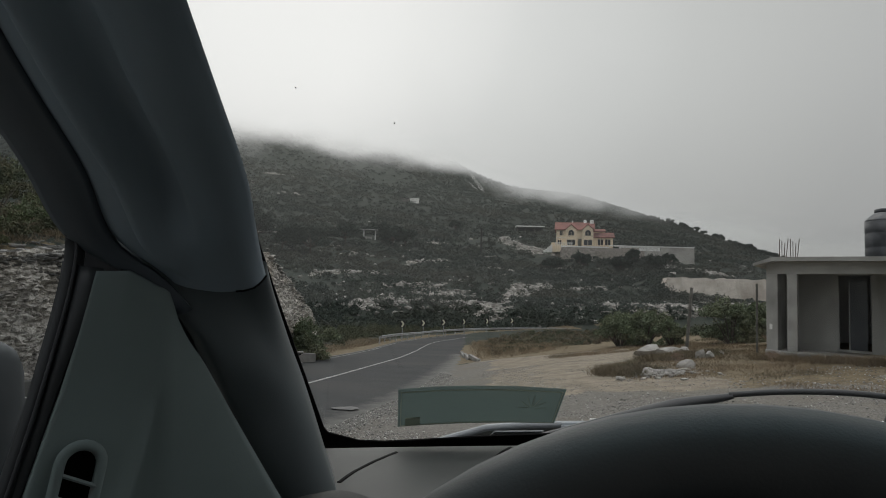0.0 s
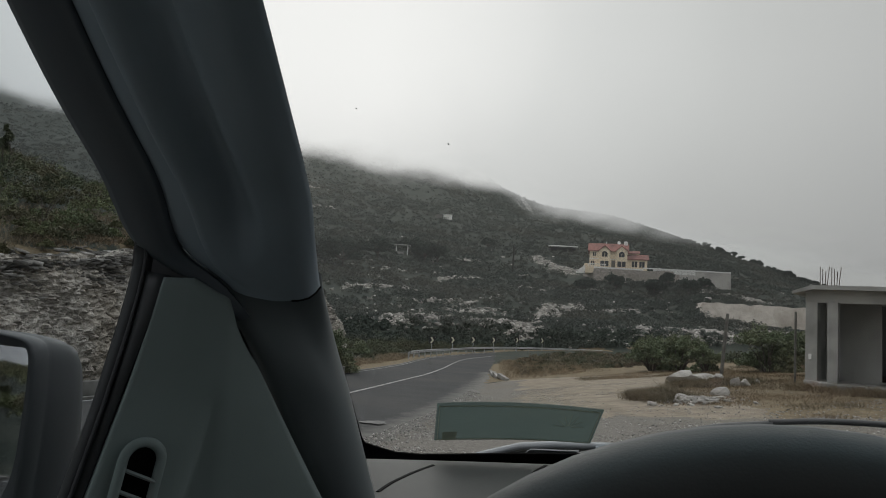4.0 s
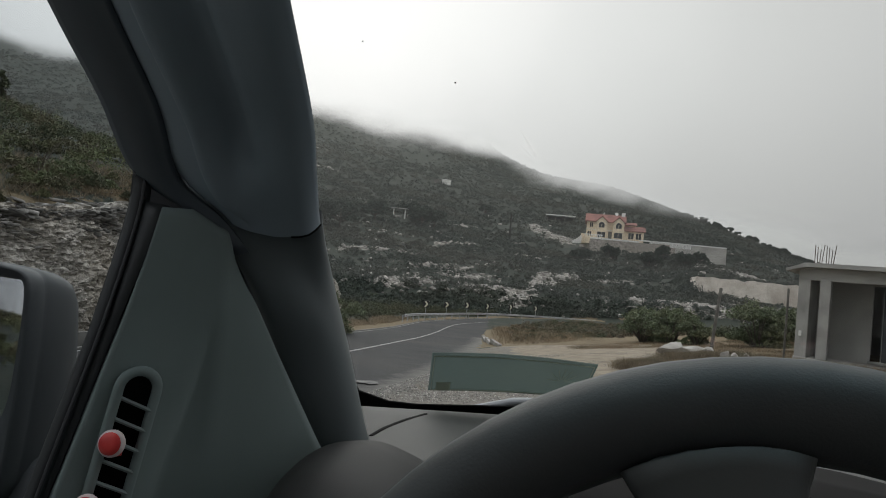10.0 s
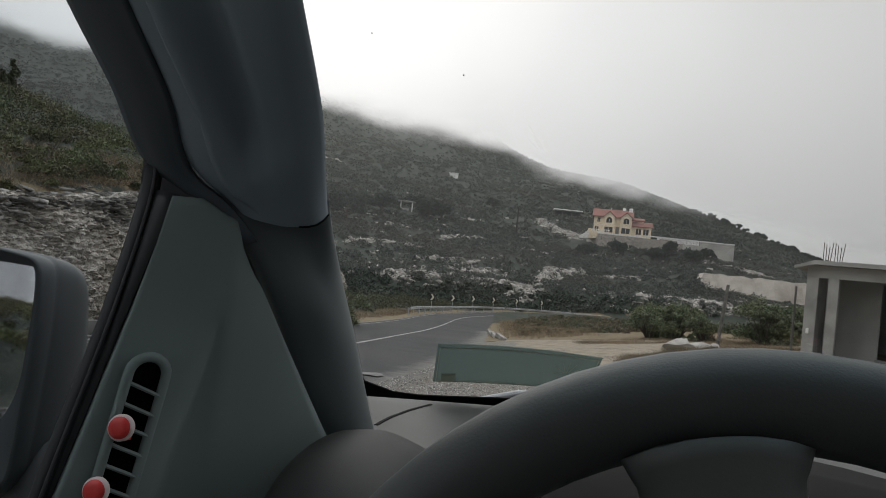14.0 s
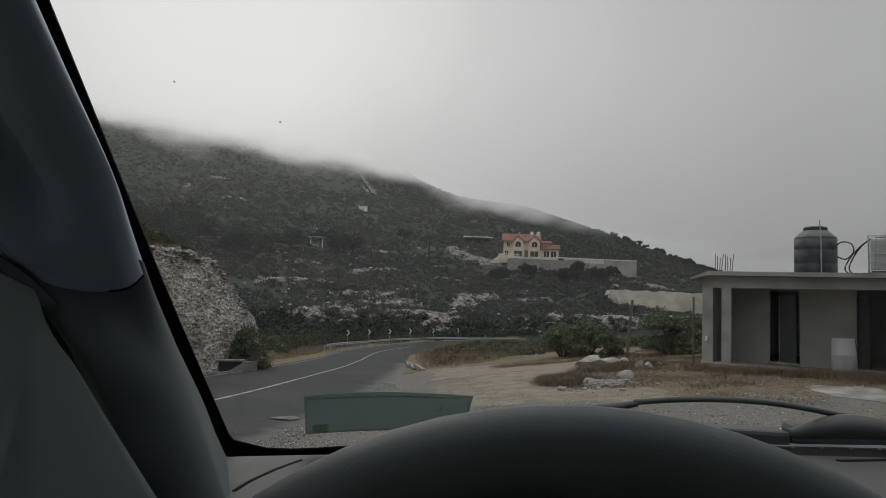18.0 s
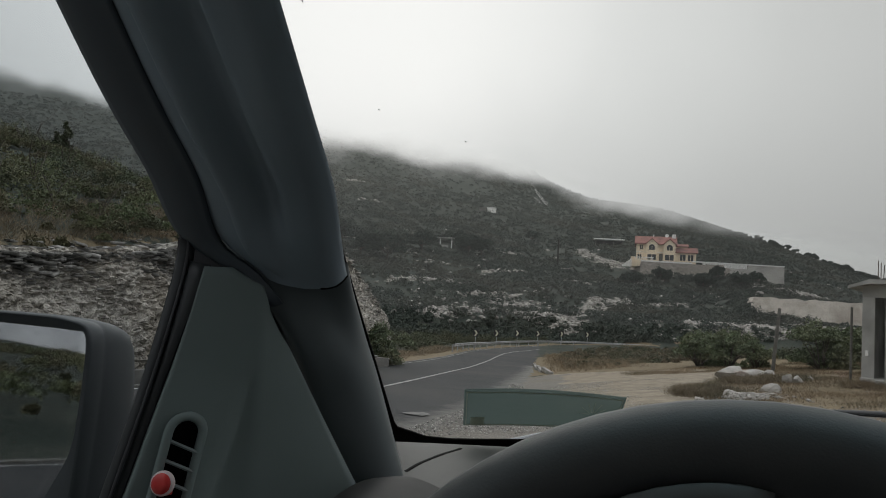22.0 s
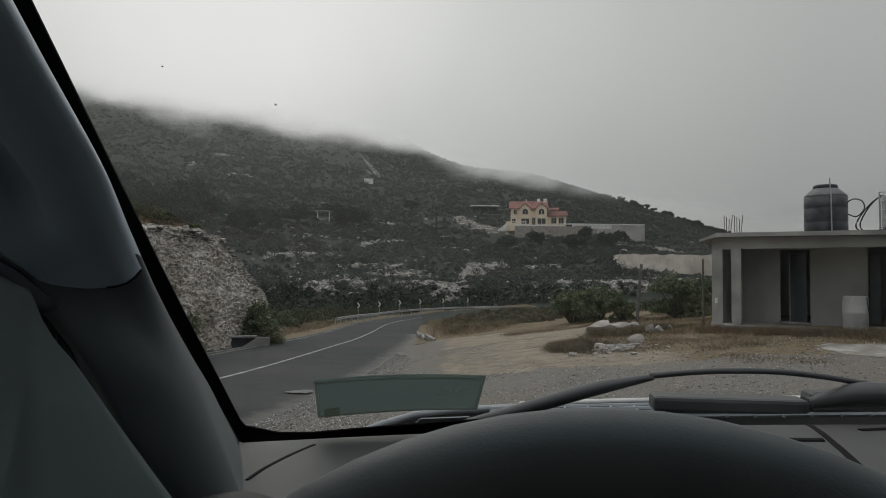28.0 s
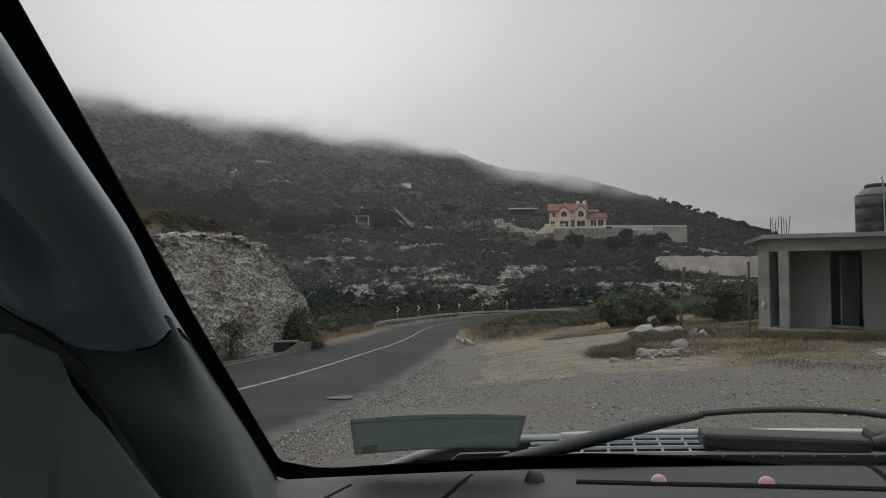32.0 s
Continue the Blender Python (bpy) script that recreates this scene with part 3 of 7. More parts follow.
dry = np.maximum(dry, 0.8 * (1 - smooth01(0.3, 1.6, np.abs(GAP + 4.6))) * (GY > 34))
for nm, a in (("stone", stone), ("gravel", gravel), ("ochre", ochre), ("dry", dry)):
    at = ground.data.attributes.new(nm, "FLOAT", "POINT")
    at.data.foreach_set("value", np.clip(a, 0, 1).ravel().astype(np.float32))


def strip(bm, lo, hi, i0=0, i1=None, z=0.0, thick=0.12):
    """A ribbon along the road between two sideways offsets, with a thickness."""
    P = road_mid[i0:i1]
    rows = []
    for i, p in enumerate(P):
        a, b = P[max(i - 1, 0)], P[min(i + 1, len(P) - 1)]
        d = Vector((b[0] - a[0], b[1] - a[1], 0)).normalized()
        s = Vector((d.y, -d.x, 0))
        base = float(road_z(p[1]))
        rows.append([bm.verts.new((p[0] + s.x * o, p[1] + s.y * o, base + z - t)) for o, t in ((lo, 0), (hi, 0), (hi, thick), (lo, thick))])
    for a, b in zip(rows, rows[1:]):
        for k in range(4):
            bm.faces.new((a[k], a[(k + 1) % 4], b[(k + 1) % 4], b[k]))
    bm.faces.new(rows[0])
    bm.faces.new(rows[-1][::-1])
    bmesh.ops.recalc_face_normals(bm, faces=bm.faces)


def ribbon(name, lo, hi, material, label, category, z=0.0, thick=0.12, i0=0, i1=None, kind="structure"):
    bm = bmesh.new()
    strip(bm, lo, hi, i0, i1, z, thick)
    return tagged(part(name, bm, material), label, category, kind=kind)


def road_index(y):
    return int(np.argmin(np.abs(road_y[:200] - y)))


# the carriageway: its edge towards the yard is ragged and dusty
V, F, dust = [], [], []
fine = spline(road_mid, 1040)
cols = [-ROAD_L, -3.0, -2.4, -1.2, 0.0, 1.2, 2.0, 2.5, 2.9, 3.2, ROAD_R]
for i, p in enumerate(fine):
    a, b = fine[max(i - 1, 0)], fine[min(i + 1, len(fine) - 1)]
    d = Vector((b[0] - a[0], b[1] - a[1], 0)).normalized()
    rag = 0.30 * noise.fractal(Vector((p[0] * 0.7, p[1] * 0.7, 3)), 1, 2, 4)
    for j, o in enumerate(cols):
        o = o + rag * (o > 3.0) + 0.4 * rag * (o > 2.6)
        last = j == len(cols) - 1
        V.append((p[0] + d.y * o, p[1] - d.x * o, float(road_z(p[1])) + (0.02 if not last else -0.05)))
        dust.append(float(smooth01(2.0, 3.4, o)) * (p[1] < 45))
kc = len(cols)
for i in range(len(fine) - 1):
    for j in range(kc - 1):
        F.append((i * kc + j, i * kc + j + 1, (i + 1) * kc + j + 1, (i + 1) * kc + j))
road = tagged(pydata("road", V, F, "asphalt", smooth=True), "dark grey asphalt road falling towards a bend", "road", kind="structure")
at = road.data.attributes.new("dust", "FLOAT", "POINT")
at.data.foreach_set("value", np.array(dust, np.float32))
as_n, as_l = M["asphalt"].node_tree.nodes, M["asphalt"].node_tree.links
as_a, as_no, as_m, as_r, as_x, as_co = as_n.new("ShaderNodeAttribute"), as_n.new("ShaderNodeTexNoise"), as_n.new("ShaderNodeMath"), as_n.new("ShaderNodeMapRange"), as_n.new("ShaderNodeMix"), as_n.new("ShaderNodeTexCoord")
as_a.attribute_name = "dust"
as_no.inputs["Scale"].default_value, as_no.inputs["Detail"].default_value, as_no.inputs["Roughness"].default_value = 2.2, 9, 0.7
as_l.new(as_co.outputs["Object"], as_no.inputs["Vector"])
as_m.operation, as_m.inputs[1].default_value = "MULTIPLY_ADD", 1.3
as_l.new(as_no.outputs["Fac"], as_m.inputs[0])
as_l.new(as_a.outputs["Fac"], as_m.inputs[2])
as_r.inputs["From Min"].default_value, as_r.inputs["From Max"].default_value = 0.95, 1.75
as_l.new(as_m.outputs[0], as_r.inputs[0])
as_x.data_type = "RGBA"
as_l.new(as_r.outputs[0], as_x.inputs["Factor"])
as_l.new(as_n["Principled BSDF"].inputs["Base Color"].links[0].from_socket, as_x.inputs["A"])
as_x.inputs["B"].default_value = (0.17, 0.165, 0.152, 1)
as_l.new(as_x.outputs["Result"], as_n["Principled BSDF"].inputs["Base Color"])
ribbon("road_centre_line", -0.05, 0.05, "line", "worn white centre line on asphalt", "road marking", 0.026, 0.006)
ribbon("road_edge_line", -3.12, -3.06, "line", "worn white edge line on asphalt", "road marking", 0.026, 0.006)
ribbon("kerb", -3.36, -3.2, "drain", "low grey concrete gutter kerb along the road", "kerb", 0.07, 0.3)
ribbon("drain_wall", -4.5, -4.25, "drain", "long low concrete drain wall below the rock cut", "wall", 0.24, 0.6, road_index(4.0), road_index(27.0))
# ---- rock cut ----


def rock_cut():
    rnd = random.Random(4)
    ys = np.concatenate([np.arange(3, 8, 0.16), np.arange(8, 36.5, 0.07)])
    hs = 1 - (1 - np.linspace(0, 1, 86)) ** 1.35
    V, F = [], []
    for y in ys:
        x0, top = float(cliff_x(y)), float(cliff_top(y))
        top += 0.16 * noise.fractal(Vector((y * 0.9, 5, 1)), 1, 2, 3)
        bot = float(road_z(y)) - 0.3
        H = max(top - bot, 0.25)
        for h in hs:
            z = bot + H * h
            lean = 0.19 * h * H ** 0.9
            n1 = noise.fractal(Vector((0.0, y, z)) * 0.45, 1.0, 2.0, 3)
            n2 = noise.fractal(Vector((3.3, y * 1.6, z * 2.6)), 0.9, 2.1, 4)
            q = Vector((1.1, y, z * 1.15)) + Vector((0, 0.10 * n2, 0.1 * n1))
            c1 = noise.voronoi(q * 3.6)[0]
            c2 = noise.voronoi(q * 7.5 + Vector((5, 0, 0)))[0]
            n4 = noise.noise(Vector((1.1, y * 11, z * 11)))
            layer = (z * 7.5 + 1.4 * n1 + 0.7 * n2) % 1.0
            ledge = 0.13 * (layer ** 0.5 - 0.5) * smooth01(0.55, 0.75, h) * (1 - 0.75 * smooth01(16, 21, y)) * (0.6 + 0.8 * abs(n2))
            off = 0.30 * n1 + 0.10 * n2 + 0.24 * min(c1[1] - c1[0], 0.6) + 0.16 * min(c2[1] - c2[0], 0.6) + 0.05 * n4 + ledge + rnd.uniform(-0.008, 0.008)
            V.append((x0 - lean + off * (1 - 0.4 * h ** 8) + 0.04, y + 0.05 * n4, z + 0.04 * n2))
        V.append((x0 - 0.19 * H ** 0.9 - 0.16, y, top - 0.05))
        V.append((x0 - 0.19 * H ** 0.9 - 0.55, y, top - 0.45))
    k = len(hs) + 2
    for i in range(len(ys) - 1):
        for j in range(k - 1):
            F.append((i * k + j, (i + 1) * k + j, (i + 1) * k + j + 1, i * k + j + 1))
    return V, F


M["cutface"] = surf("cut_limestone", (0.32, 0.308, 0.288), (0.66, 0.645, 0.61), 9, 0.92, 1.0, 22, detail=14, c=(0.36, 0.335, 0.295), cscale=0.5, bdist=0.05)
cf_n, cf_l = M["cutface"].node_tree.nodes, M["cutface"].node_tree.links
cf_co, cf_v, cf_r, cf_mx = cf_n.new("ShaderNodeTexCoord"), cf_n.new("ShaderNodeTexVoronoi"), cf_n.new("ShaderNodeValToRGB"), cf_n.new("ShaderNodeMix")
cf_v.inputs["Scale"].default_value, cf_v.inputs["Randomness"].default_value = 11.0, 1.0
cf_l.new(cf_co.outputs["Object"], cf_v.inputs["Vector"])
cf_r.color_ramp.elements[0].position, cf_r.color_ramp.elements[1].position = 0.1, 0.7
cf_r.color_ramp.elements[0].color, cf_r.color_ramp.elements[1].color = (0.66, 0.645, 0.63, 1), (1.12, 1.11, 1.09, 1)
cf_l.new(cf_v.outputs["Color"], cf_r.inputs[0])
cf_mx.data_type, cf_mx.blend_type = "RGBA", "MULTIPLY"
cf_mx.inputs["Factor"].default_value = 1.0
cf_p = cf_n["Principled BSDF"]
cf_pn, cf_pr, cf_px = cf_n.new("ShaderNodeTexNoise"), cf_n.new("ShaderNodeValToRGB"), cf_n.new("ShaderNodeMix")
cf_pn.inputs["Scale"].default_value, cf_pn.inputs["Detail"].default_value, cf_pn.inputs["Roughness"].default_value = 8.5, 8, 0.66
cf_l.new(cf_co.outputs["Object"], cf_pn.inputs["Vector"])
cf_pr.color_ramp.elements[0].position, cf_pr.color_ramp.elements[1].position = 0.37, 0.47
cf_pr.color_ramp.elements[0].color, cf_pr.color_ramp.elements[1].color = (0.42, 0.41, 0.40, 1), (1.08, 1.07, 1.05, 1)
cf_l.new(cf_pn.outputs["Fac"], cf_pr.inputs[0])
cf_px.data_type, cf_px.blend_type = "RGBA", "MULTIPLY"
cf_px.inputs["Factor"].default_value = 1.0
cf_l.new(cf_pr.outputs[0], cf_px.inputs["B"])
cf_l.new(cf_p.inputs["Base Color"].links[0].from_socket, cf_px.inputs["A"])
cf_l.new(cf_px.outputs["Result"], cf_mx.inputs["A"])
cf_l.new(cf_r.outputs[0], cf_mx.inputs["B"])
cf_l.new(cf_mx.outputs["Result"], cf_p.inputs["Base Color"])
# the face is multiplied slightly darker and browner towards the yard, along a ragged change
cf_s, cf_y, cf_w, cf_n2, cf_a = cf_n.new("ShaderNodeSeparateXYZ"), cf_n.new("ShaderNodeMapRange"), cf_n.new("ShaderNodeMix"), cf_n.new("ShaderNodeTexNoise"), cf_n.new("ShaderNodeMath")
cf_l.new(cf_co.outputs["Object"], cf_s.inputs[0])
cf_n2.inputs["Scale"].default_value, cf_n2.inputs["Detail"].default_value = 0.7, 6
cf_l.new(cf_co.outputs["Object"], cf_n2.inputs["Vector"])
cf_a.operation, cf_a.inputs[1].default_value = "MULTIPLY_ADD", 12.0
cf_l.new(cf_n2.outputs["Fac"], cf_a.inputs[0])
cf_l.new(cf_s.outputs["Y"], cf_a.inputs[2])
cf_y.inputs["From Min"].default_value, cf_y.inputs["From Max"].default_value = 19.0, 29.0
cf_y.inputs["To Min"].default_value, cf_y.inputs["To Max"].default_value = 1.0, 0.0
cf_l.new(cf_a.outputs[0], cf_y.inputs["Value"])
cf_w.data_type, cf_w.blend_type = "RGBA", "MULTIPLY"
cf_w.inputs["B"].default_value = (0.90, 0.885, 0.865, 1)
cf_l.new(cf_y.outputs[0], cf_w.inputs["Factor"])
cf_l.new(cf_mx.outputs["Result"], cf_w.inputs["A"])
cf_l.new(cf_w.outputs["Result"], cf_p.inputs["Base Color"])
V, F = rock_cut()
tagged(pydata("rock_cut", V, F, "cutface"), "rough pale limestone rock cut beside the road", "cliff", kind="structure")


# ---- loose clumps of leaves and stones, in numpy ----
rng = np.random.default_rng(5)


def leaf_cloud(centres, radii, counts, size, squash=0.7, tri=False):
    """Small tilted leaf blades in uneven domes round the centres; returns vertices and faces."""
    Vs = []
    sizes = np.broadcast_to(size, (len(counts),))
    for c, r, k, size in zip(centres, radii, counts, sizes):
        d = rng.normal(size=(k, 3))
        d /= np.linalg.norm(d, axis=1)[:, None]
        d[:, 2] = np.abs(d[:, 2]) * squash * 1.2 - 0.15
        lobes = 0.72 + 0.28 * np.sin(d[:, 0] * 5 + c[0]) * np.cos(d[:, 1] * 6 + c[1] * 2) + 0.15 * np.sin(d[:, 2] * 9 + c[0])
        rad = r * lobes * rng.uniform(0.55, 1.05, k) ** 0.6
        pos = c + d * rad[:, None]
        a = rng.normal(size=(k, 3))
        a /= np.linalg.norm(a, axis=1)[:, None]
        b = np.cross(a, rng.normal(size=(k, 3)))
        b /= np.linalg.norm(b, axis=1)[:, None] + 1e-9
        s = size * rng.uniform(0.6, 1.4, k)[:, None]
        corners = [pos - a * s + b * s * 0.3, pos + b * s * 0.75, pos + a * s] if tri else [pos - a * s, pos + b * s * 0.45, pos + a * s, pos - b * s * 0.45]
        Vs.append(np.stack(corners, 1).reshape(-1, 3))
    V = np.concatenate(Vs)
    F = np.arange(len(V)).reshape(-1, 3 if tri else 4)
    return V, F


def fast_mesh(name, V, F, material, parent=None, label="", smooth=False):
    me = bpy.data.meshes.new(name)
    k = F.shape[1]
    me.vertices.add(len(V))
    me.vertices.foreach_set("co", np.asarray(V, np.float32).ravel())
    me.loops.add(F.size)
    me.loops.foreach_set("vertex_index", F.ravel().astype(np.int32))
    me.polygons.add(len(F))
    me.polygons.foreach_set("loop_start", np.arange(0, F.size, k).astype(np.int32))
    me.update(calc_edges=True)
    me.validate()
    me.materials.append(M[material])
    ob = new(name, me)
    if parent:
        ob.parent = parent
    if label:
        tagged(ob, label)
    return ob


bm = bmesh.new()
bmesh.ops.create_icosphere(bm, subdivisions=1, radius=1)
ICO_V = np.array([v.co[:] for v in bm.verts])
ICO_F = np.array([[v.index for v in f.verts] for f in bm.faces])
bm.free()


def stones(pos, size, flat=0.6):
    """Angular stones of the given sizes."""
    k = len(pos)
    jit = rng.uniform(0.55, 1.3, (k, len(ICO_V), 1))
    V = ICO_V[None] * jit * np.asarray(size)[:, None, None] * np.array([1, 1, flat]) * rng.uniform(0.7, 1.3, (k, 1, 3))
    th = rng.uniform(0, 6.28, k)
    c, s = np.cos(th)[:, None], np.sin(th)[:, None]
    V = np.stack([V[..., 0] * c - V[..., 1] * s, V[..., 0] * s + V[..., 1] * c, V[..., 2]], 2) + np.asarray(pos)[:, None]
    F = ICO_F[None] + (np.arange(k) * len(ICO_V))[:, None, None]
    return V.reshape(-1, 3), F.reshape(-1, 3)


OCT_V = np.array([(1, 0, 0), (-1, 0, 0), (0, 1, 0), (0, -1, 0), (0, 0, 1), (0, 0, -1)], float)
OCT_F = np.array([(0, 2, 4), (2, 1, 4), (1, 3, 4), (3, 0, 4), (2, 0, 5), (1, 2, 5), (3, 1, 5), (0, 3, 5)])


def pebbles(pos, size):
    """Small eight-sided stones."""
    k = len(pos)
    V = OCT_V[None] * rng.uniform(0.6, 1.3, (k, 6, 1)) * np.asarray(size)[:, None, None] * np.array([1, 1, 0.75])
    th = rng.uniform(0, 6.28, k)
    c, s = np.cos(th)[:, None], np.sin(th)[:, None]
    V = np.stack([V[..., 0] * c - V[..., 1] * s, V[..., 0] * s + V[..., 1] * c, V[..., 2]], 2) + np.asarray(pos)[:, None]
    F = OCT_F[None] + (np.arange(k) * 6)[:, None, None]
    return V.reshape(-1, 3), F.reshape(-1, 3)


BOX_V = np.array([(x, y, z) for x in (-1, 1) for y in (-1, 1) for z in (-1, 1)], float)
BOX_F = np.array([(0, 1, 3, 2), (4, 6, 7, 5), (0, 4, 5, 1), (2, 3, 7, 6), (0, 2, 6, 4), (1, 5, 7, 3)])


def slabs(pos, size, flat=0.3):
    """Broken flat stones with sharp uneven corners."""
    k = len(pos)
    V = BOX_V[None] * rng.uniform(0.45, 1.15, (k, 8, 3)) * np.asarray(size)[:, None, None] * np.array([1, 1, flat]) * rng.uniform(0.6, 1.4, (k, 1, 3))
    th, tip = rng.uniform(0, 6.28, k), rng.normal(0, 0.16, k)
    c, s = np.cos(th)[:, None], np.sin(th)[:, None]
    z = V[..., 2] + V[..., 0] * tip[:, None]
    V = np.stack([V[..., 0] * c - V[..., 1] * s, V[..., 0] * s + V[..., 1] * c, z], 2) + np.asarray(pos)[:, None]
    F = BOX_F[None] + (np.arange(k) * 8)[:, None, None]
    return V.reshape(-1, 3), F.reshape(-1, 4)


def surface(x, y):
    """Height of the built ground sheet."""
    ix = np.clip(np.searchsorted(gx, x) - 1, 0, len(gx) - 2)
    iy = np.clip(np.searchsorted(gy, y) - 1, 0, len(gy) - 2)
    u, v = (x - gx[ix]) / (gx[ix + 1] - gx[ix]), (y - gy[iy]) / (gy[iy + 1] - gy[iy])
    return (GZ[iy, ix] * (1 - u) + GZ[iy, ix + 1] * u) * (1 - v) + (GZ[iy + 1, ix] * (1 - u) + GZ[iy + 1, ix + 1] * u) * v


# scrub over the hillside
k = 29000
yy = 104 + 335 * rng.uniform(0, 1, k) ** 1.25
xx = rng.uniform(-1.02, 0.62, k) * yy
dens = np.array([noise.noise(Vector((a / 26, b / 26, 1.7))) for a, b in zip(xx, yy)])
keep = (np.abs(road_gap(xx, yy)) > 5.6) & (pale(xx, yy) < 0.05 + 1.1 * rng.uniform(0, 1, k) ** 1.6) & (dens > rng.uniform(-0.95, 0.05, k)) & (yy > 105 + 0.02 * xx)
keep &= ~((xx > 26) & (xx < 76) & (yy > 183) & (yy < 212)) & ~((xx > 45) & (xx < 104) & (yy > 142) & (yy < 149.5))
xx, yy = xx[keep], yy[keep]
rr = rng.uniform(0.5, 1.9, len(xx)) * (1 + 0.3 * (yy > 200))
# larger clumps on the upper slope, up to the ridge
fy = 430 + 200 * rng.uniform(0, 1, 6000)
fx = rng.uniform(-0.35, 0.42, 6000) * fy
xx, yy, rr = np.concatenate([xx, fx]), np.concatenate([yy, fy]), np.concatenate([rr, rng.uniform(1.2, 3.2, 6000)])
C = np.stack([xx, yy, surface(xx, yy) + 0.15], 1)
V, F = leaf_cloud(C, rr, np.where(yy < 200, 52, 34), np.where(yy < 200, 0.32, np.where(yy < 430, 0.46, 0.7)), tri=True)
tagged(fast_mesh("hillside_scrub", V, F, "leaf_far"), "dense dark green scrub over the limestone hillside", "scrub", kind="stuff")
# pale stones in the bare patches
P = []
for px, py, ra, rb, tu in PATCHES:
    kk = int(ra * rb * 9)
    u, v = rng.normal(0, 0.5, kk) * ra, rng.normal(0, 0.5, kk) * rb
    P.append(np.stack([px + u * math.cos(tu) - v * math.sin(tu), py + u * math.sin(tu) + v * math.cos(tu)], 1))
for x0, y0, x1, y1, w in LINES:
    kk = int(math.hypot(x1 - x0, y1 - y0) * w * 5)
    t = rng.uniform(0, 1, kk)
    P.append(np.stack([x0 + (x1 - x0) * t + rng.normal(0, 0.6, kk) * w, y0 + (y1 - y0) * t + rng.normal(0, 0.6, kk) * w], 1))
k = 1500
py = 110 + 150 * rng.uniform(0, 1, k) ** 1.3
P.append(np.stack([rng.uniform(-0.42, 0.58, k) * py, py], 1))
P = np.concatenate(P)
P = P[np.abs(road_gap(P[:, 0], P[:, 1])) > 6]
P3 = np.stack([P[:, 0], P[:, 1], surface(P[:, 0], P[:, 1]) + 0.05], 1)
V, F = stones(P3, 0.10 + 0.75 * rng.uniform(0, 1, len(P3)) ** 2.2, 0.6)
tagged(fast_mesh("hillside_boulders", V, F, "rock_far"), "pale limestone boulders and rubble on the slope", "rocks", kind="stuff")


# ---- low cloud and haze: thin veils against the upper slope, glowing in sky colour ----
def veil(name, Y, low, high, dens, x0, x1, even_haze=0.0, seed=0.0):
    m = bpy.data.materials.new("cloud_haze_glow")
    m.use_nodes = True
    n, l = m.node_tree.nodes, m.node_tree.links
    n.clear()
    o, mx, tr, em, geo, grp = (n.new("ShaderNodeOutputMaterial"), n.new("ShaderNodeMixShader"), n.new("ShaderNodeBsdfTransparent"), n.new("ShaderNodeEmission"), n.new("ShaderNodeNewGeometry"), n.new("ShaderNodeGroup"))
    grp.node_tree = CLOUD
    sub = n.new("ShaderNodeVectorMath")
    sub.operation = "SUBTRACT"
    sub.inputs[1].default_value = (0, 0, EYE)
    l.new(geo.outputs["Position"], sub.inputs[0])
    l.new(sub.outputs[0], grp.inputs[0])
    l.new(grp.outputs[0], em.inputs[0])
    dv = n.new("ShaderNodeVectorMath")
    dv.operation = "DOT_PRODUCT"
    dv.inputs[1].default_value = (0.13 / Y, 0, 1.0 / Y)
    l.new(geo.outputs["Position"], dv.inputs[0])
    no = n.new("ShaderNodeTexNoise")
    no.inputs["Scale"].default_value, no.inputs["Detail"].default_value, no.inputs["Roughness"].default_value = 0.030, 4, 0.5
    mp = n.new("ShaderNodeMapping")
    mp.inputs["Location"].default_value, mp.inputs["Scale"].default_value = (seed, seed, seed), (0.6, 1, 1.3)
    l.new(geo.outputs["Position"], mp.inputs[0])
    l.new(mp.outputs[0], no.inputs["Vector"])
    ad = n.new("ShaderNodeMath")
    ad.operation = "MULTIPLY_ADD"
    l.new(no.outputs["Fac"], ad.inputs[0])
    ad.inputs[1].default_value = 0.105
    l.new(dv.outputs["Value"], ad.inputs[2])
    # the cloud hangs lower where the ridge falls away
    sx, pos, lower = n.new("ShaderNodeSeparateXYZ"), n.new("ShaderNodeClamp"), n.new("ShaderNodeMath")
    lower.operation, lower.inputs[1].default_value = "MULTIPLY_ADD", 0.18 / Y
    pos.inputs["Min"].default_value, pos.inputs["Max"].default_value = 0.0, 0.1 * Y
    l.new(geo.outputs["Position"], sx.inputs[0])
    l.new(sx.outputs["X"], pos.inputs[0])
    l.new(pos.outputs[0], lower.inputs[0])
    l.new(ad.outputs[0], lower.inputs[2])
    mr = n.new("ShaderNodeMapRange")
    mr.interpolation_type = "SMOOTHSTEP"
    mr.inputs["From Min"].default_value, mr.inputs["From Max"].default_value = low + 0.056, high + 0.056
    mr.inputs["To Min"].default_value, mr.inputs["To Max"].default_value = even_haze, dens
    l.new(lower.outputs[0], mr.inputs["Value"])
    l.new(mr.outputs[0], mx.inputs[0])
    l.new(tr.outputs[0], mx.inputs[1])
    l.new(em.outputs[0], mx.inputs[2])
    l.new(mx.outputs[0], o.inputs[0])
    bm = sheet_xz(Y, x0, x1)
    ob = part(name, bm, m)
    ob.visible_shadow = False
    return tagged(ob, "glowing grey sheet of cloud and haze over the hillside", "cloud", kind="structure")


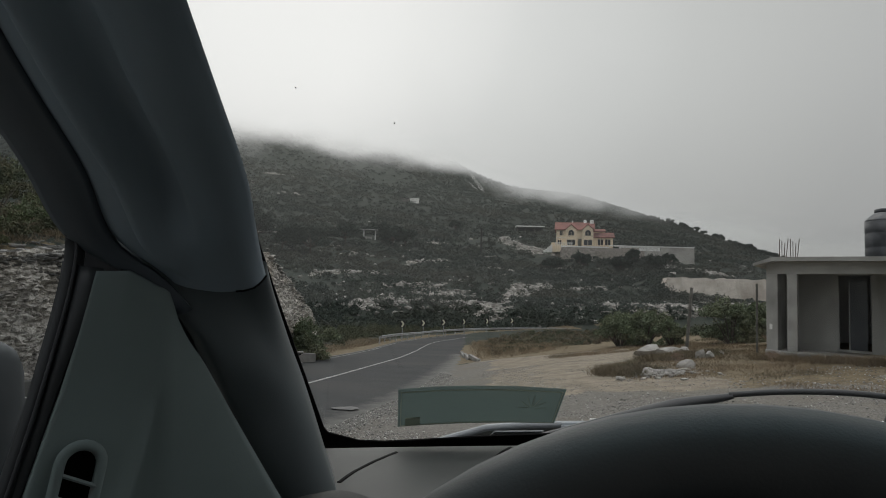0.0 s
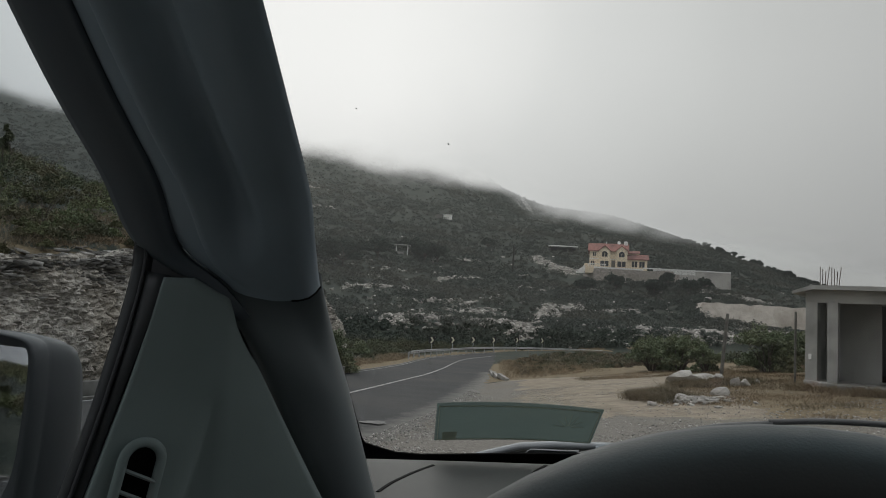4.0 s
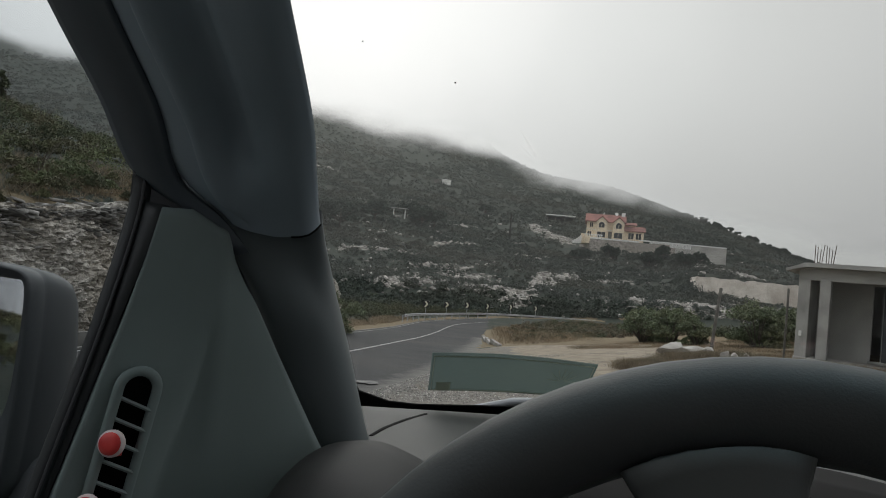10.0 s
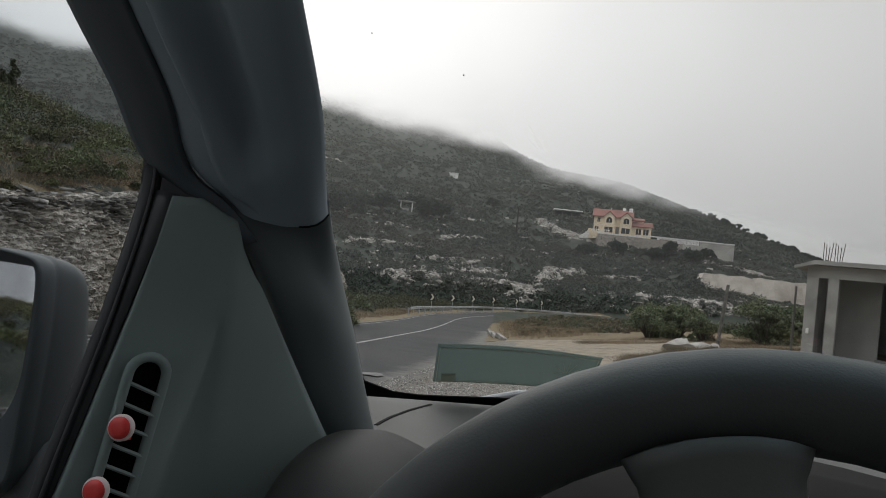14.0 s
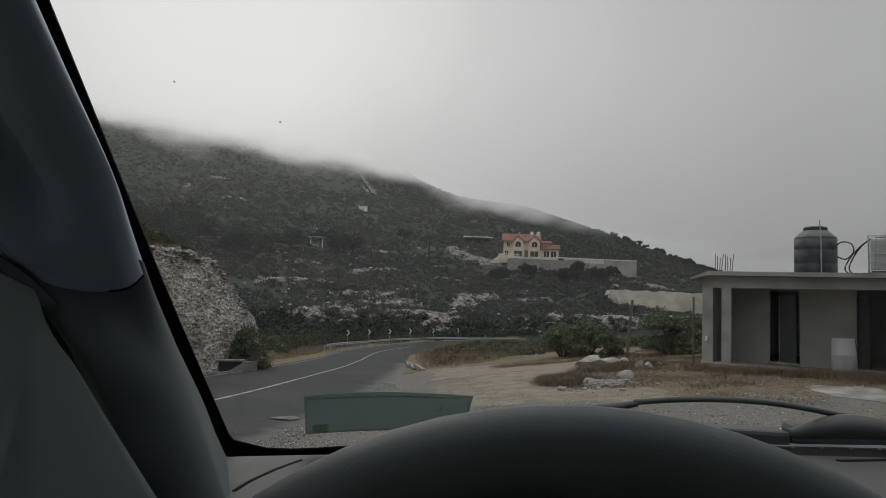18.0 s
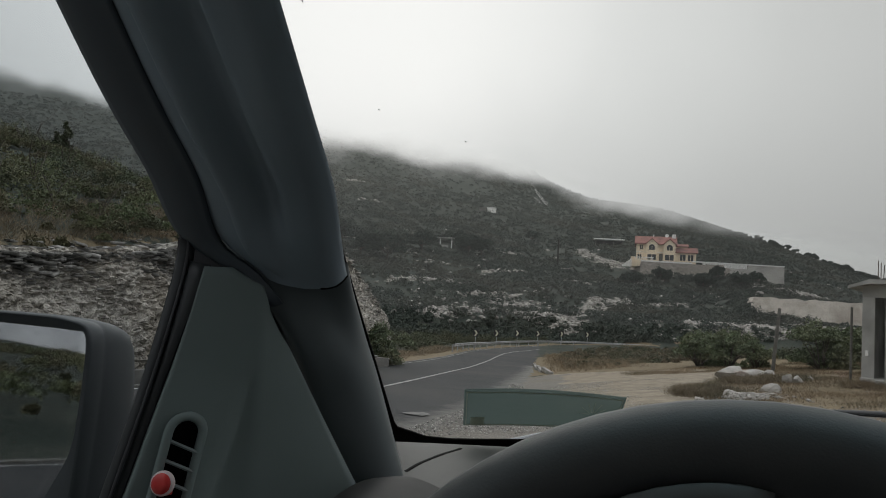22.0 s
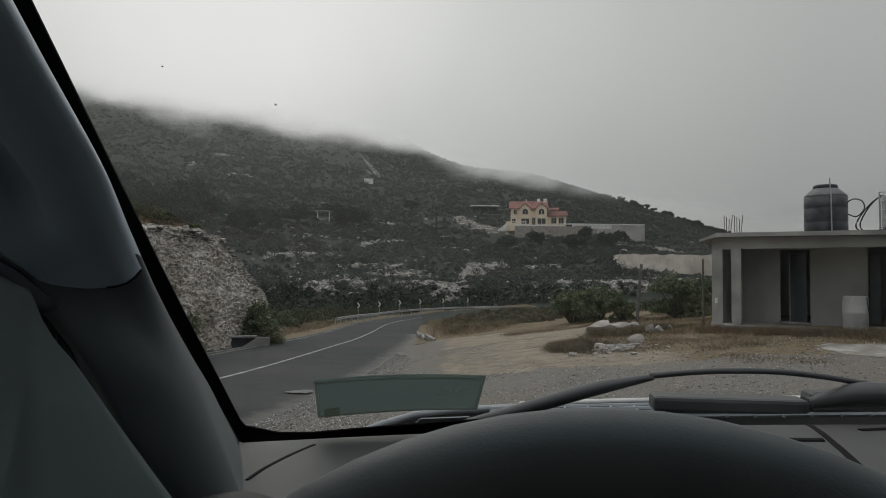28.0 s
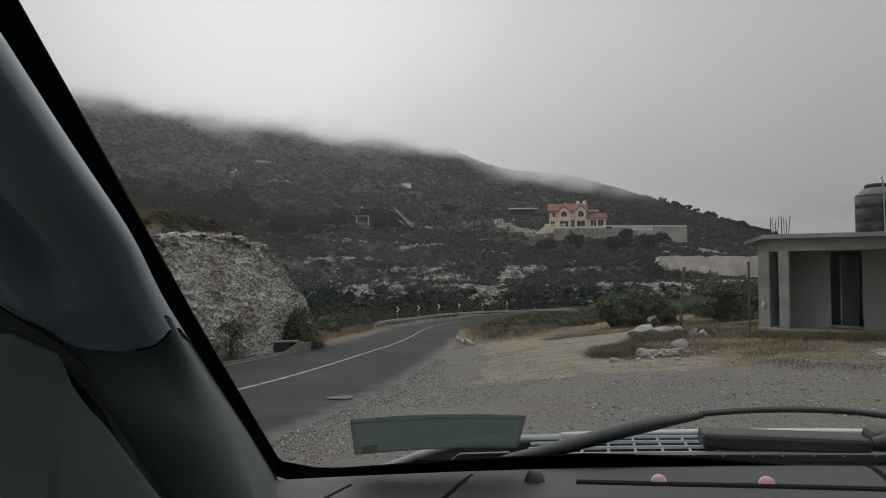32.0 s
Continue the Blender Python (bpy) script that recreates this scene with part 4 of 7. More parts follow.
def sheet_xz(Y, x0, x1):
    bm = bmesh.new()
    cols = []
    for i in range(25):
        x = x0 + (x1 - x0) * i / 24
        y = Y - 0.00022 * x * x
        zb = float(land(x, y)) - 12
        cols.append((bm.verts.new((x, y, zb)), bm.verts.new((x, y, zb + 260))))
    for a, b in zip(cols, cols[1:]):
        bm.faces.new((a[0], b[0], b[1], a[1]))
    return bm


# the first two add an even glow that lifts the slope's darks as haze
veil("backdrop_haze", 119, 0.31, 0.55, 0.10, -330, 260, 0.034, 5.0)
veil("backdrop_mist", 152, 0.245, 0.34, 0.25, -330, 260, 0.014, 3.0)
veil("backdrop_cloud_low", 235, 0.182, 0.268, 0.62, -420, 300, 0.006, 11.0)
veil("backdrop_cloud_mid", 290, 0.180, 0.238, 0.94, -480, 340, 0.006, 27.0)
veil("backdrop_cloud_high", 350, 0.180, 0.224, 1.0, -560, 420, 0.006, 41.0)

# ---- guard rail and chevron signs on the bend ----
rail = thing("guard_rail", Matrix(), "galvanised steel guard rail along the outside of the bend", "guard rail")


def beside(i, off):
    a, b = road_mid[max(i - 1, 0)], road_mid[min(i + 1, len(road_mid) - 1)]
    d = Vector((b[0] - a[0], b[1] - a[1], 0)).normalized()
    p = road_mid[i]
    return Vector((p[0] - d.y * off, p[1] + d.x * off, float(road_z(p[1])))), d


r0, r1 = road_index(62), len(road_mid) - 20
for hz in (0.50, 0.64):
    part("beam", tubed([tuple(beside(i, 4.3)[0] + Vector((0, 0, hz))) for i in range(r0, r1, 2)], 0.085, 8, 0.75), "steel", rail)
for i in range(r0, r1, 4):
    p, d = beside(i, 4.45)
    part("rail_post", boxed(tuple(p + Vector((-0.06, -0.06, -0.4))), tuple(p + Vector((0.06, 0.06, 0.62)))), "steel", rail)
for i, (dx, y, k) in enumerate(((-0.0586, 81, -0.0425), (-0.0280, 85, -0.0405), (0.0020, 89, -0.0385), (0.0320, 94, -0.0370), (0.0660, 99, -0.0350), (0.1027, 104, -0.0335))):
    x, z = dx * y, EYE + k * y
    g = float(surface(x, y))
    s = thing("chevron_sign", Matrix.Translation((x, y, g)) @ pose(0, 0, 0, 0, 0, -6 * i + 4), "black chevron sign with pale arrow on a steel post", "road sign", "chevron signs")
    h = z - g
    part("post", boxed((-0.035, 0.02, -0.3), (0.035, 0.09, h + 0.36), 0.0), "steel", s)
    part("panel", boxed((-0.33, -0.012, h - 0.42), (0.33, 0.012, h + 0.42), 0.01), "yellow", s)
    part("arrow", prism([(-0.22, h + 0.34), (0.0, h + 0.34), (0.24, h), (0.0, h - 0.34), (-0.22, h - 0.34), (0.02, h)], -0.008, Matrix.Translation((0, -0.018, 0))), "signface", s, "pale yellow arrow")

# ---- unfinished cement building ----
M["leafgrey"] = surf("grey_door_paint", (0.085, 0.095, 0.105), (0.11, 0.12, 0.13), 3, 0.6, 0.1, 20)
BLD = Matrix.Translation((9.28, 17.94, 0.31)) @ Matrix(((0.486, 0.58, 0, 0), (-0.874, 0.815, 0, 0), (0, 0, 1, 0), (0, 0, 0, 1)))
bld = thing("cement_building", Matrix.Translation((9.28, 17.94, 0.31)), "small unfinished grey cement building with a flat roof slab", "building")
SKEW = Matrix(((0.486, 0.58, 0, 0), (-0.874, 0.815, 0, 0), (0, 0, 1, 0), (0, 0, 0, 1)))


def bpart(name, bm, mat, label=""):
    bmesh.ops.transform(bm, matrix=SKEW, verts=bm.verts)
    return part(name, bm, mat, bld, label)


bpart("plinth", boxed((-0.8, -0.12, -0.7), (4.65, 3.5, 0.03), 0.02), "concrete")
# flat roof with thin sloping eaves
bpart("roof_slab", prism([(-1.10, 2.29), (-0.52, 2.41), (4.6, 2.245), (5.06, 2.19), (5.06, 2.27), (4.6, 2.35), (-0.52, 2.52), (-1.10, 2.36)], 4.0, Matrix.Translation((0, -0.42, 0))), "slab", "pale concrete roof slab")
bpart("beam", prism([(-0.76, 2.08), (4.60, 2.00), (4.60, 2.24), (-0.52, 2.405), (-0.76, 2.355)], 0.25, Matrix.Translation((0, -0.12, 0))), "concrete")
for u0, u1 in ((-0.147, 0.148), (4.36, 4.60)):
    bpart("column", boxed((u0, -0.14, -0.5), (u1, 0.14, 2.10), 0.015), "slab", "pale cement column")
bpart("side_wall", boxed((-0.76, -0.10, -0.4), (-0.42, 3.4, 2.28), 0.01), "slab")
WV = 1.2
for u0, u1, z0, z1 in ((-0.5, 1.10, -0.2, 2.26), (1.10, 1.93, 2.06, 2.26), (1.93, 3.36, -0.2, 2.26), (3.36, 4.14, 2.06, 2.26), (4.14, 4.27, -0.2, 2.26)):
    bpart("front_wall", boxed((u0, WV, z0), (u1, WV + 0.16, z1), 0.0), "concrete")
bpart("end_wall", boxed((4.13, WV + 0.16, -0.2), (4.27, 3.3, 2.2)), "concrete")
bpart("back_wall", boxed((-0.5, 3.24, -0.2), (4.27, 3.4, 2.2)), "concrete")
bpart("partition", boxed((2.55, WV + 0.16, -0.2), (2.69, 3.24, 2.2)), "concrete")
bpart("door_leaf", boxed((1.34, WV + 0.50, 0.07), (1.80, WV + 0.55, 1.95), 0.005), "leafgrey", "grey door leaf standing ajar")
bpart("door_edge", boxed((1.31, WV + 0.47, 0.07), (1.34, WV + 0.55, 1.95), 0.003), "ibc", "pale door edge")
bpart("door_leaf", boxed((3.40, WV + 0.45, 0.07), (3.66, WV + 0.5, 1.9), 0.005), "leafgrey", "grey door leaf standing ajar")
for u in (1.10, 3.36):
    bpart("door_step", boxed((u - 0.05, WV - 0.14, 0.05), (u + 0.86, WV, 0.12), 0.01), "slab")
bpart("ledge", boxed((-0.35, -0.40, -0.1), (0.55, -0.16, 0.02), 0.02), "slab")
bpart("socket_box", boxed((-0.66, -0.14, 0.58), (-0.58, -0.10, 0.72), 0.005), "white")
for u, v, zb in ((-0.32, 0.1, 2.48), (0.0, 0.1, 2.46), (3.9, 2.6, 2.3)):
    for dx, lean in ((-0.06, 0.0), (0.0, 0.0), (0.05, 0.03), (0.09, 0.08)):
        hh = 0.30 if u > 3 else 0.50
        bpart("rebar", tubed([(u + dx, v + dx, zb - 0.1), (u + dx + lean, v + dx, zb + hh + 0.06 * math.sin(dx * 90))], 0.012, 6), "rebar", "rusty reinforcing bar")
# water tank
tank = thing("water_tank", Matrix.Translation(BLD @ Vector((2.37, 1.0, 2.40))), "black plastic water tank with dusty shoulders on the roof", "water tank")
part("drum", lathe([(0.475, 0.0), (0.50, 0.03), (0.50, 0.30), (0.49, 0.32), (0.50, 0.34), (0.50, 0.66), (0.49, 0.68), (0.50, 0.70), (0.50, 0.98)], 40), "tank", tank, "", True)
part("shoulder", lathe([(0.501, 0.98), (0.485, 1.02), (0.30, 1.19), (0.27, 1.20)], 40), "tanktop", tank, "dusty sloping shoulder", True)
part("lid", lathe([(0.27, 1.18), (0.285, 1.19), (0.285, 1.27), (0.26, 1.29), (0.02, 1.30)], 32), "tank", tank, "black screw lid", True)
part("standpipe", tubed([(-0.20, -0.54, 0.0), (-0.21, -0.54, 1.0), (-0.23, -0.52, 1.40)], 0.016, 8), "steel", tank)
# caged container
ibc = thing("caged_water_container", Matrix.Translation(BLD @ Vector((4.21, 0.85, 2.34))) @ pose(0, 0, 0, 0, 0, -38), "milky plastic water container in a steel cage on a pallet", "container")
part("bottle", boxed((-0.47, -0.33, 0.12), (0.47, 0.33, 0.92), 0.07), "ibc", ibc, "milky plastic bottle")
part("pallet", boxed((-0.53, -0.39, 0.0), (0.53, 0.39, 0.10), 0.01), "post", ibc)
for k in range(7):
    x = -0.51 + 1.02 * k / 6
    for y in (-0.37, 0.37):
        part("cage_bar", tubed([(x, y, 0.1), (x, y, 0.97)], 0.012, 6), "steel", ibc)
for k in range(5):
    y = -0.24 + 0.48 * k / 4
    for x in (-0.51, 0.51):
        part("cage_bar", tubed([(x, y, 0.1), (x, y, 0.97)], 0.012, 6), "steel", ibc)
for z in (0.14, 0.33, 0.54, 0.75, 0.96):
    part("cage_hoop", tubed([(-0.51, -0.37, z), (0.51, -0.37, z), (0.51, 0.37, z), (-0.51, 0.37, z), (-0.51, -0.37, z)], 0.013, 6), "steel", ibc)
part("rubble_sack", boxed((-0.1, -0.52, 0.0), (0.16, -0.40, 0.13), 0.04), "white", ibc)
hose = thing("roof_hose", Matrix.Translation((9.28, 17.94, 0.31)), "black rubber hose looping between tank and container", "hose")
for pts in ([(2.92, 1.0, 2.90), (3.12, 0.9, 2.82), (3.30, 0.8, 2.98), (3.26, 0.8, 3.18), (3.06, 0.9, 3.26), (2.90, 1.0, 3.20)], [(4.0, 0.75, 3.30), (3.72, 0.7, 3.27), (3.46, 0.7, 3.10), (3.22, 0.65, 2.82), (3.10, 0.6, 2.56), (3.22, 0.6, 2.41)], [(3.95, 0.8, 3.29), (3.62, 0.75, 3.22), (3.36, 0.7, 2.94), (3.20, 0.65, 2.60), (3.28, 0.6, 2.41)]):
    part("hose_run", tubed([tuple(SKEW @ Vector(p)) for p in spline(pts, 28)], 0.017, 8), "black", hose, "", True)
barrel = thing("plastic_barrel", Matrix.Translation(BLD @ Vector((3.06, 0.7, 0.06))), "grey plastic barrel standing by the doorway", "barrel")
part("drum", lathe([(0.25, 0.0), (0.275, 0.03), (0.28, 0.38), (0.29, 0.40), (0.28, 0.42), (0.275, 0.70), (0.262, 0.76), (0.255, 0.80)], 28), "barrel", barrel, "", True)
part("rope", tubed([(0.10, -0.26, 0.78), (0.15, -0.25, 0.5), (0.21, -0.20, 0.25)], 0.012, 6), "black", barrel)
bm = bmesh.new()
rim = []
for k in range(44):
    a = 2 * math.pi * k / 44
    r = 1.0 + 0.30 * noise.noise(Vector((math.cos(a) * 1.6, math.sin(a) * 1.6, 2.0))) + 0.16 * noise.noise(Vector((math.cos(a) * 6, math.sin(a) * 6, 5.0)))
    x, y = 9.55 + 0.62 * r * math.cos(a) - 0.30 * r * math.sin(a) * 0.4, 13.05 + 1.15 * r * math.sin(a) + 0.12 * r * math.cos(a)
    rim.append((x, y))
top_ring = [bm.verts.new((x, y, float(surface(x, y)) + 0.014)) for x, y in rim]
bot_ring = [bm.verts.new((x, y, float(surface(x, y)) - 0.10)) for x, y in rim]
bm.faces.new(top_ring)
for k in range(44):
    bm.faces.new((bot_ring[k], bot_ring[(k + 1) % 44], top_ring[(k + 1) % 44], top_ring[k]))
tagged(part("broken_slab", bm, "palecrust"), "broken pale concrete slab lying in dry grass", "slab")

# fence posts
for x, y, h, lx, r in ((8.85, 24.6, 2.2, 0.20, 0.065), (9.05, 19.5, 2.0, 0.0, 0.035)):
    g = float(surface(x, y))
    p = tagged(part("fence_post", tubed([(0, 0, -0.3), (lx * 0.5, 0, h * 0.5), (lx, 0, h)], [r, r * 0.95, r * 0.9], 8), "post"), "weathered wooden fence post standing in dry grass", "post", "fence posts")
    p.matrix_world = Matrix.Translation((x, y, g))

# ---- the big house on the hill ----
HY = 190.0
HG = 15.0
house = thing("villa", Matrix.Translation((31.6, HY, HG + 1.35)) @ pose(0, 0, 0, 0, 0, -10), "cream two-storey villa with red tiled gable roofs", "house")


def gable(lo, hi, z0, ze, zr, axis_x, wall, roof, over=0.5):
    """A block with a pitched roof; the ridge runs along x or y."""
    bm = bmesh.new()
    (x0, y0), (x1, y1) = lo, hi
    if axis_x:
        m = (y0 + y1) / 2
        bm2 = prism([(y0, z0), (y1, z0), (y1, ze), (m, zr), (y0, ze)], x1 - x0)
        bmesh.ops.transform(bm2, matrix=Matrix(((0, 1, 0, x0), (1, 0, 0, 0), (0, 0, 1, 0), (0, 0, 0, 1))), verts=bm2.verts)
    else:
        m = (x0 + x1) / 2
        bm2 = prism([(x0, z0), (x1, z0), (x1, ze), (m, zr), (x0, ze)], y1 - y0, Matrix.Translation((0, y0, 0)))
    bmesh.ops.recalc_face_normals(bm2, faces=bm2.faces)
    bm.free()
    w = part("wall", bm2, wall, house)
    t = 0.22
    for s in (-1, 1):
        half = ((y1 - y0) if axis_x else (x1 - x0)) / 2
        sl = (zr - ze) / half
        e = half + over
        pts = [(0, zr + t), (s * e, zr + t - sl * e), (s * e, zr - sl * e), (0, zr)]
        if axis_x:
            b = prism(pts, x1 - x0 + 2 * over)
            bmesh.ops.transform(b, matrix=Matrix(((0, 1, 0, x0 - over), (1, 0, 0, m), (0, 0, 1, 0.02), (0, 0, 0, 1))), verts=b.verts)
            bmesh.ops.recalc_face_normals(b, faces=b.faces)
        else:
            b = prism(pts, y1 - y0 + 2 * over, Matrix.Translation((m, y0 - over, 0.02)))
        part("roof", b, roof, house, "red tiled roof slope")


gable((0, 0), (10.2, 8), -1.5, 4.9, 7.1, True, "cream", "roof_tile")
gable((2.6, -1.0), (5.6, 3), -1.5, 4.8, 6.1, False, "cream", "roof_tile", 0.25)
gable((7.2, -1.0), (10.2, 3), -1.5, 4.8, 6.1, False, "cream", "roof_tile", 0.25)
gable((10.2, 0.5), (15.6, 7), -1.5, 2.8, 4.2, True, "cream", "roof_tile")
gable((10.0, 3.5), (13.6, 8.0), 2.5, 4.6, 5.4, True, "cream", "roof_tile", 0.2)


def window(x, y, z, w, h, arch=False):
    wd = part("window", boxed((x - w / 2 - 0.10, y - 0.10, z - 0.08), (x + w / 2 + 0.10, y + 0.02, z + h + 0.08)), "cream", house)
    part("pane", boxed((x - w / 2, y - 0.13, z), (x - 0.05, y - 0.09, z + h)), "pane", wd)
    part("pane", boxed((x + 0.05, y - 0.13, z), (x + w / 2, y - 0.09, z + h)), "pane", wd)
    if arch:
        part("arch_pane", prism([(x - w / 2, z + h), (x - w * 0.3, z + h + 0.4), (x, z + h + 0.55), (x + w * 0.3, z + h + 0.4), (x + w / 2, z + h)], 0.05, Matrix.Translation((0, y - 0.13, 0))), "pane", wd)


for x, y, z, w, h, ar in ((1.3, 0, 3.2, 0.8, 1.2, False), (4.1, -1.0, 3.1, 1.5, 1.0, True), (8.7, -1.0, 3.1, 1.5, 1.0, True), (0.9, 0, 0.7, 1.0, 1.2, False), (4.1, -1.0, 0.4, 2.2, 1.5, False), (8.7, -1.0, 0.4, 2.2, 1.5, False), (12.2, 0.5, 0.6, 1.4, 1.6, False), (14.2, 0.5, 0.6, 1.4, 1.6, False)):
    window(x, y, z, w, h, ar)
part("front_door", boxed((6.0, -0.12, 0.1), (7.0, 0.04, 2.2)), "post", house, "dark wooden front door")
for z, k in ((0.0, 0), (-0.3, 1), (-0.6, 2)):
    part("entrance_step", boxed((5.6 - 0.2 * k, -1.4 - 0.4 * k, z - 0.3), (7.4 + 0.2 * k, -0.1, z), 0.0), "white", house)
part("cornice", boxed((-0.1, -0.15, 2.45), (10.3, -0.02, 2.6)), "white", house)
part("satellite_dish", lathe([(0.02, 0.0), (0.35, 0.06), (0.5, 0.14), (0.5, 0.17), (0.02, 0.05)], 20, Matrix.Translation((7.9, 1.2, 7.3)) @ pose(0, 0, 0, 75, 0, 20)), "white", house, "white satellite dish")
for k in range(9):
    part("porch_baluster", boxed((-0.2 + 0.55 * k, -2.3, 0.0), (-0.05 + 0.55 * k, -2.15, 0.8)), "white", house)
part("porch_rail", boxed((-0.4, -2.35, 0.8), (4.6, -2.1, 0.98), 0.02), "white", house)
part("porch_floor", boxed((-0.5, -2.5, -1.6), (4.8, 0, 0.0)), "cream", house)
part("chimney", boxed((9.4, 3.2, 5.5), (10.4, 4.2, 8.0), 0.05), "white", house, "pale chimney stack")
for x, z in ((4.4, 7.6), (7.6, 7.5)):
    part("roof_finial", boxed((x, 3.9, 7.0), (x + 0.2, 4.1, z + 0.3)), "white", house)
part("side_porch", boxed((-1.4, 1.5, -1.5), (0, 6, 1.3), 0.05), "cream", house)
for k in range(5):
    part("side_step", boxed((-1.6 - 0.5 * k, 0.6, -1.6), (-1.1 - 0.5 * k, 2.2, 0.6 - 0.4 * k)), "white", house)
# retaining wall with balustrade
rw = thing("retaining_wall", Matrix(), "pale stone retaining wall with a white balustrade", "wall")
x0, x1 = 0.1735 * (HY - 4), 0.3713 * (HY - 4)
n_seg = 24
for i in range(n_seg):
    a, b = i / n_seg, (i + 1) / n_seg
    xa, xb = x0 + (x1 - x0) * a, x0 + (x1 - x0) * b
    top = EYE + (HY - 4) * (0.0775 + 0.0010 * (a > 0.42))
    part("stone_bay", boxed((xa, HY - 4.3 + 0.05 * (i % 2), top - 6.5), (xb, HY - 3.7, top - (0.7 if i > 13 else 0)), 0.0), "stonewall" if i < 15 else "palewall", rw)
ztop = EYE + (HY - 4) * 0.0775
for i in range(30):
    x = x0 + (x1 - x0) * (0.44 + 0.30 * i / 29)
    part("baluster", boxed((x - 0.13, HY - 4.2, ztop - 0.7), (x + 0.13, HY - 3.9, ztop + 0.55)), "white", rw)
part("balustrade_rail", boxed((x0 + (x1 - x0) * 0.36, HY - 4.3, ztop + 0.55), (x1, HY - 3.7, ztop + 0.85), 0.03), "white", rw)
part("end_panel", boxed((x0 + (x1 - x0) * 0.75, HY - 4.15, ztop - 0.7), (x1, HY - 3.85, ztop + 0.55)), "palewall", rw)
part("terrace_rail", boxed((x0, HY - 4.3, ztop + 0.02), (x0 + (x1 - x0) * 0.36, HY - 3.8, ztop + 0.4)), "white", rw)
part("terrace_fill", boxed((x0, HY - 3.7, ztop - 7), (x1, HY + 14, ztop - 0.7)), "stonewall", rw)
# cream earth cut below, to the right
V, F = [], []
for i in range(81):
    x = 48.3 + 56 * i / 80
    y = 145 + 0.6 * noise.noise(Vector((x * 0.3, 0, 0)))
    top = (EYE + 0.0372 * y + 0.40 * noise.fractal(Vector((x * 0.45, 7, 1)), 1, 2, 4)) * float(smooth01(47.0, 49.0, x)) + 2.6 * (1 - float(smooth01(47.0, 49.0, x)))
    for h in range(9):
        V.append((x + 0.2 * noise.noise(Vector((x, h, 9))), y + 0.28 * h + 0.16 * noise.noise(Vector((x * 0.7, h * 0.8, 4))), 0.0 + top * h / 8))
    V.append((x, y + 7.5, top - 0.3))
for i in range(80):
    for h in range(9):
        a = i * 10 + h
        F.append((a, a + 10, a + 11, a + 1))
tagged(pydata("earth_cut", V, F, "creamcut"), "pale cream earth cut in the slope", "bank", kind="structure")

# far huts and poles
def box_hut(name, x, y, w, d, h, wall, roof, label, cat, lift=0.0, turn=0):
    g = float(surface(x, y)) + lift
    t = thing(name, Matrix.Translation((x, y, g)) @ pose(0, 0, 0, 0, 0, turn), label, cat)
    part("wall", boxed((-w / 2, 0, -1.5), (w / 2, d, h), 0.02), wall, t)
    part("roof", boxed((-w / 2 - 0.3, -0.3, h), (w / 2 + 0.3, d + 0.3, h + 0.25), 0.02), roof, t)
    return t


def hill_hit(dx, k):
    """Where a line of sight from the yard meets the hillside: x over y, z over y."""
    for y in np.arange(118, 420, 0.5):
        if float(surface(dx * y, y)) > EYE + k * y:
            return dx * y, y
    return dx * 300, 300.0


x, y = hill_hit(-0.0464, 0.1375)
hut = box_hut("white_shed", x, y, y * 0.0125, 3, y * 0.0066, "white", "white", "small white flat-roofed shed high on the slope", "shed")
x, y = hill_hit(-0.060, 0.1385)
box_hut("grey_shed", x, y, y * 0.010, 3, y * 0.0055, "drain", "drain", "small grey shed high on the slope", "shed")
x, y = hill_hit(-0.1124, 0.082)
pav = thing("open_shelter", Matrix.Translation((x, y, float(surface(x, y)))), "open concrete shelter with a flat slab roof", "shelter")
for px in (-1.6, 1.9):
    part("column", boxed((px - 0.16, -0.16, -0.5), (px + 0.16, 0.16, 2.5)), "white", pav)
part("roof", boxed((-2.6, -1.0, 2.5), (2.6, 2.0, 2.8), 0.03), "slab", pav)
part("low_wall", boxed((-2.4, -0.3, -0.8), (0.9, 0.0, 0.6)), "slab", pav)
x, y = hill_hit(0.127, 0.0965)
lr = thing("long_shelter", Matrix.Translation((x, y, float(surface(x, y)))), "long low shelter with a pale flat roof", "shelter")
part("roof", boxed((-5.5, -1.5, 2.3), (5.5, 2.5, 2.75), 0.03), "white", lr)
for px in (-5.0, -2.0, 1.5, 4.8):
    part("column", boxed((px - 0.15, -1.2, -0.8), (px + 0.15, -0.9, 2.3)), "post", lr)
part("back_wall", boxed((-5.2, 2.0, -0.8), (5.2, 2.3, 2.3)), "dark", lr)
x, y = hill_hit(0.0548, 0.0632)
pole = tagged(part("utility_pole", tubed([(0, 0, -1), (0, 0, 0.0395 * y)], [0.30, 0.25], 8), "darkwood"), "dark wooden utility pole on the slope", "pole")
pole.matrix_world = Matrix.Translation((x, y, float(surface(x, y))))

# buildings far to the right
ob = thing("orange_house", Matrix.Translation((0.877 * 105, 105, EYE - 0.027 * 105)) @ pose(0, 0, 0, 0, 0, -40), "orange house with a red sheet roof", "house")
part("wall", boxed((0, 0, -3), (5.6, 7, 3.1)), "orange", ob)
part("roof", prism([(-0.3, 3.1), (6.0, 3.1), (6.0, 3.25), (5.6, 4.7), (0.2, 4.9), (-0.3, 3.25)], 7.6, Matrix.Translation((0, -0.4, 0))), "brickred", ob)
part("balcony_rail", boxed((-0.2, -0.9, 0.0), (5.8, -0.7, 1.0)), "orange", ob)
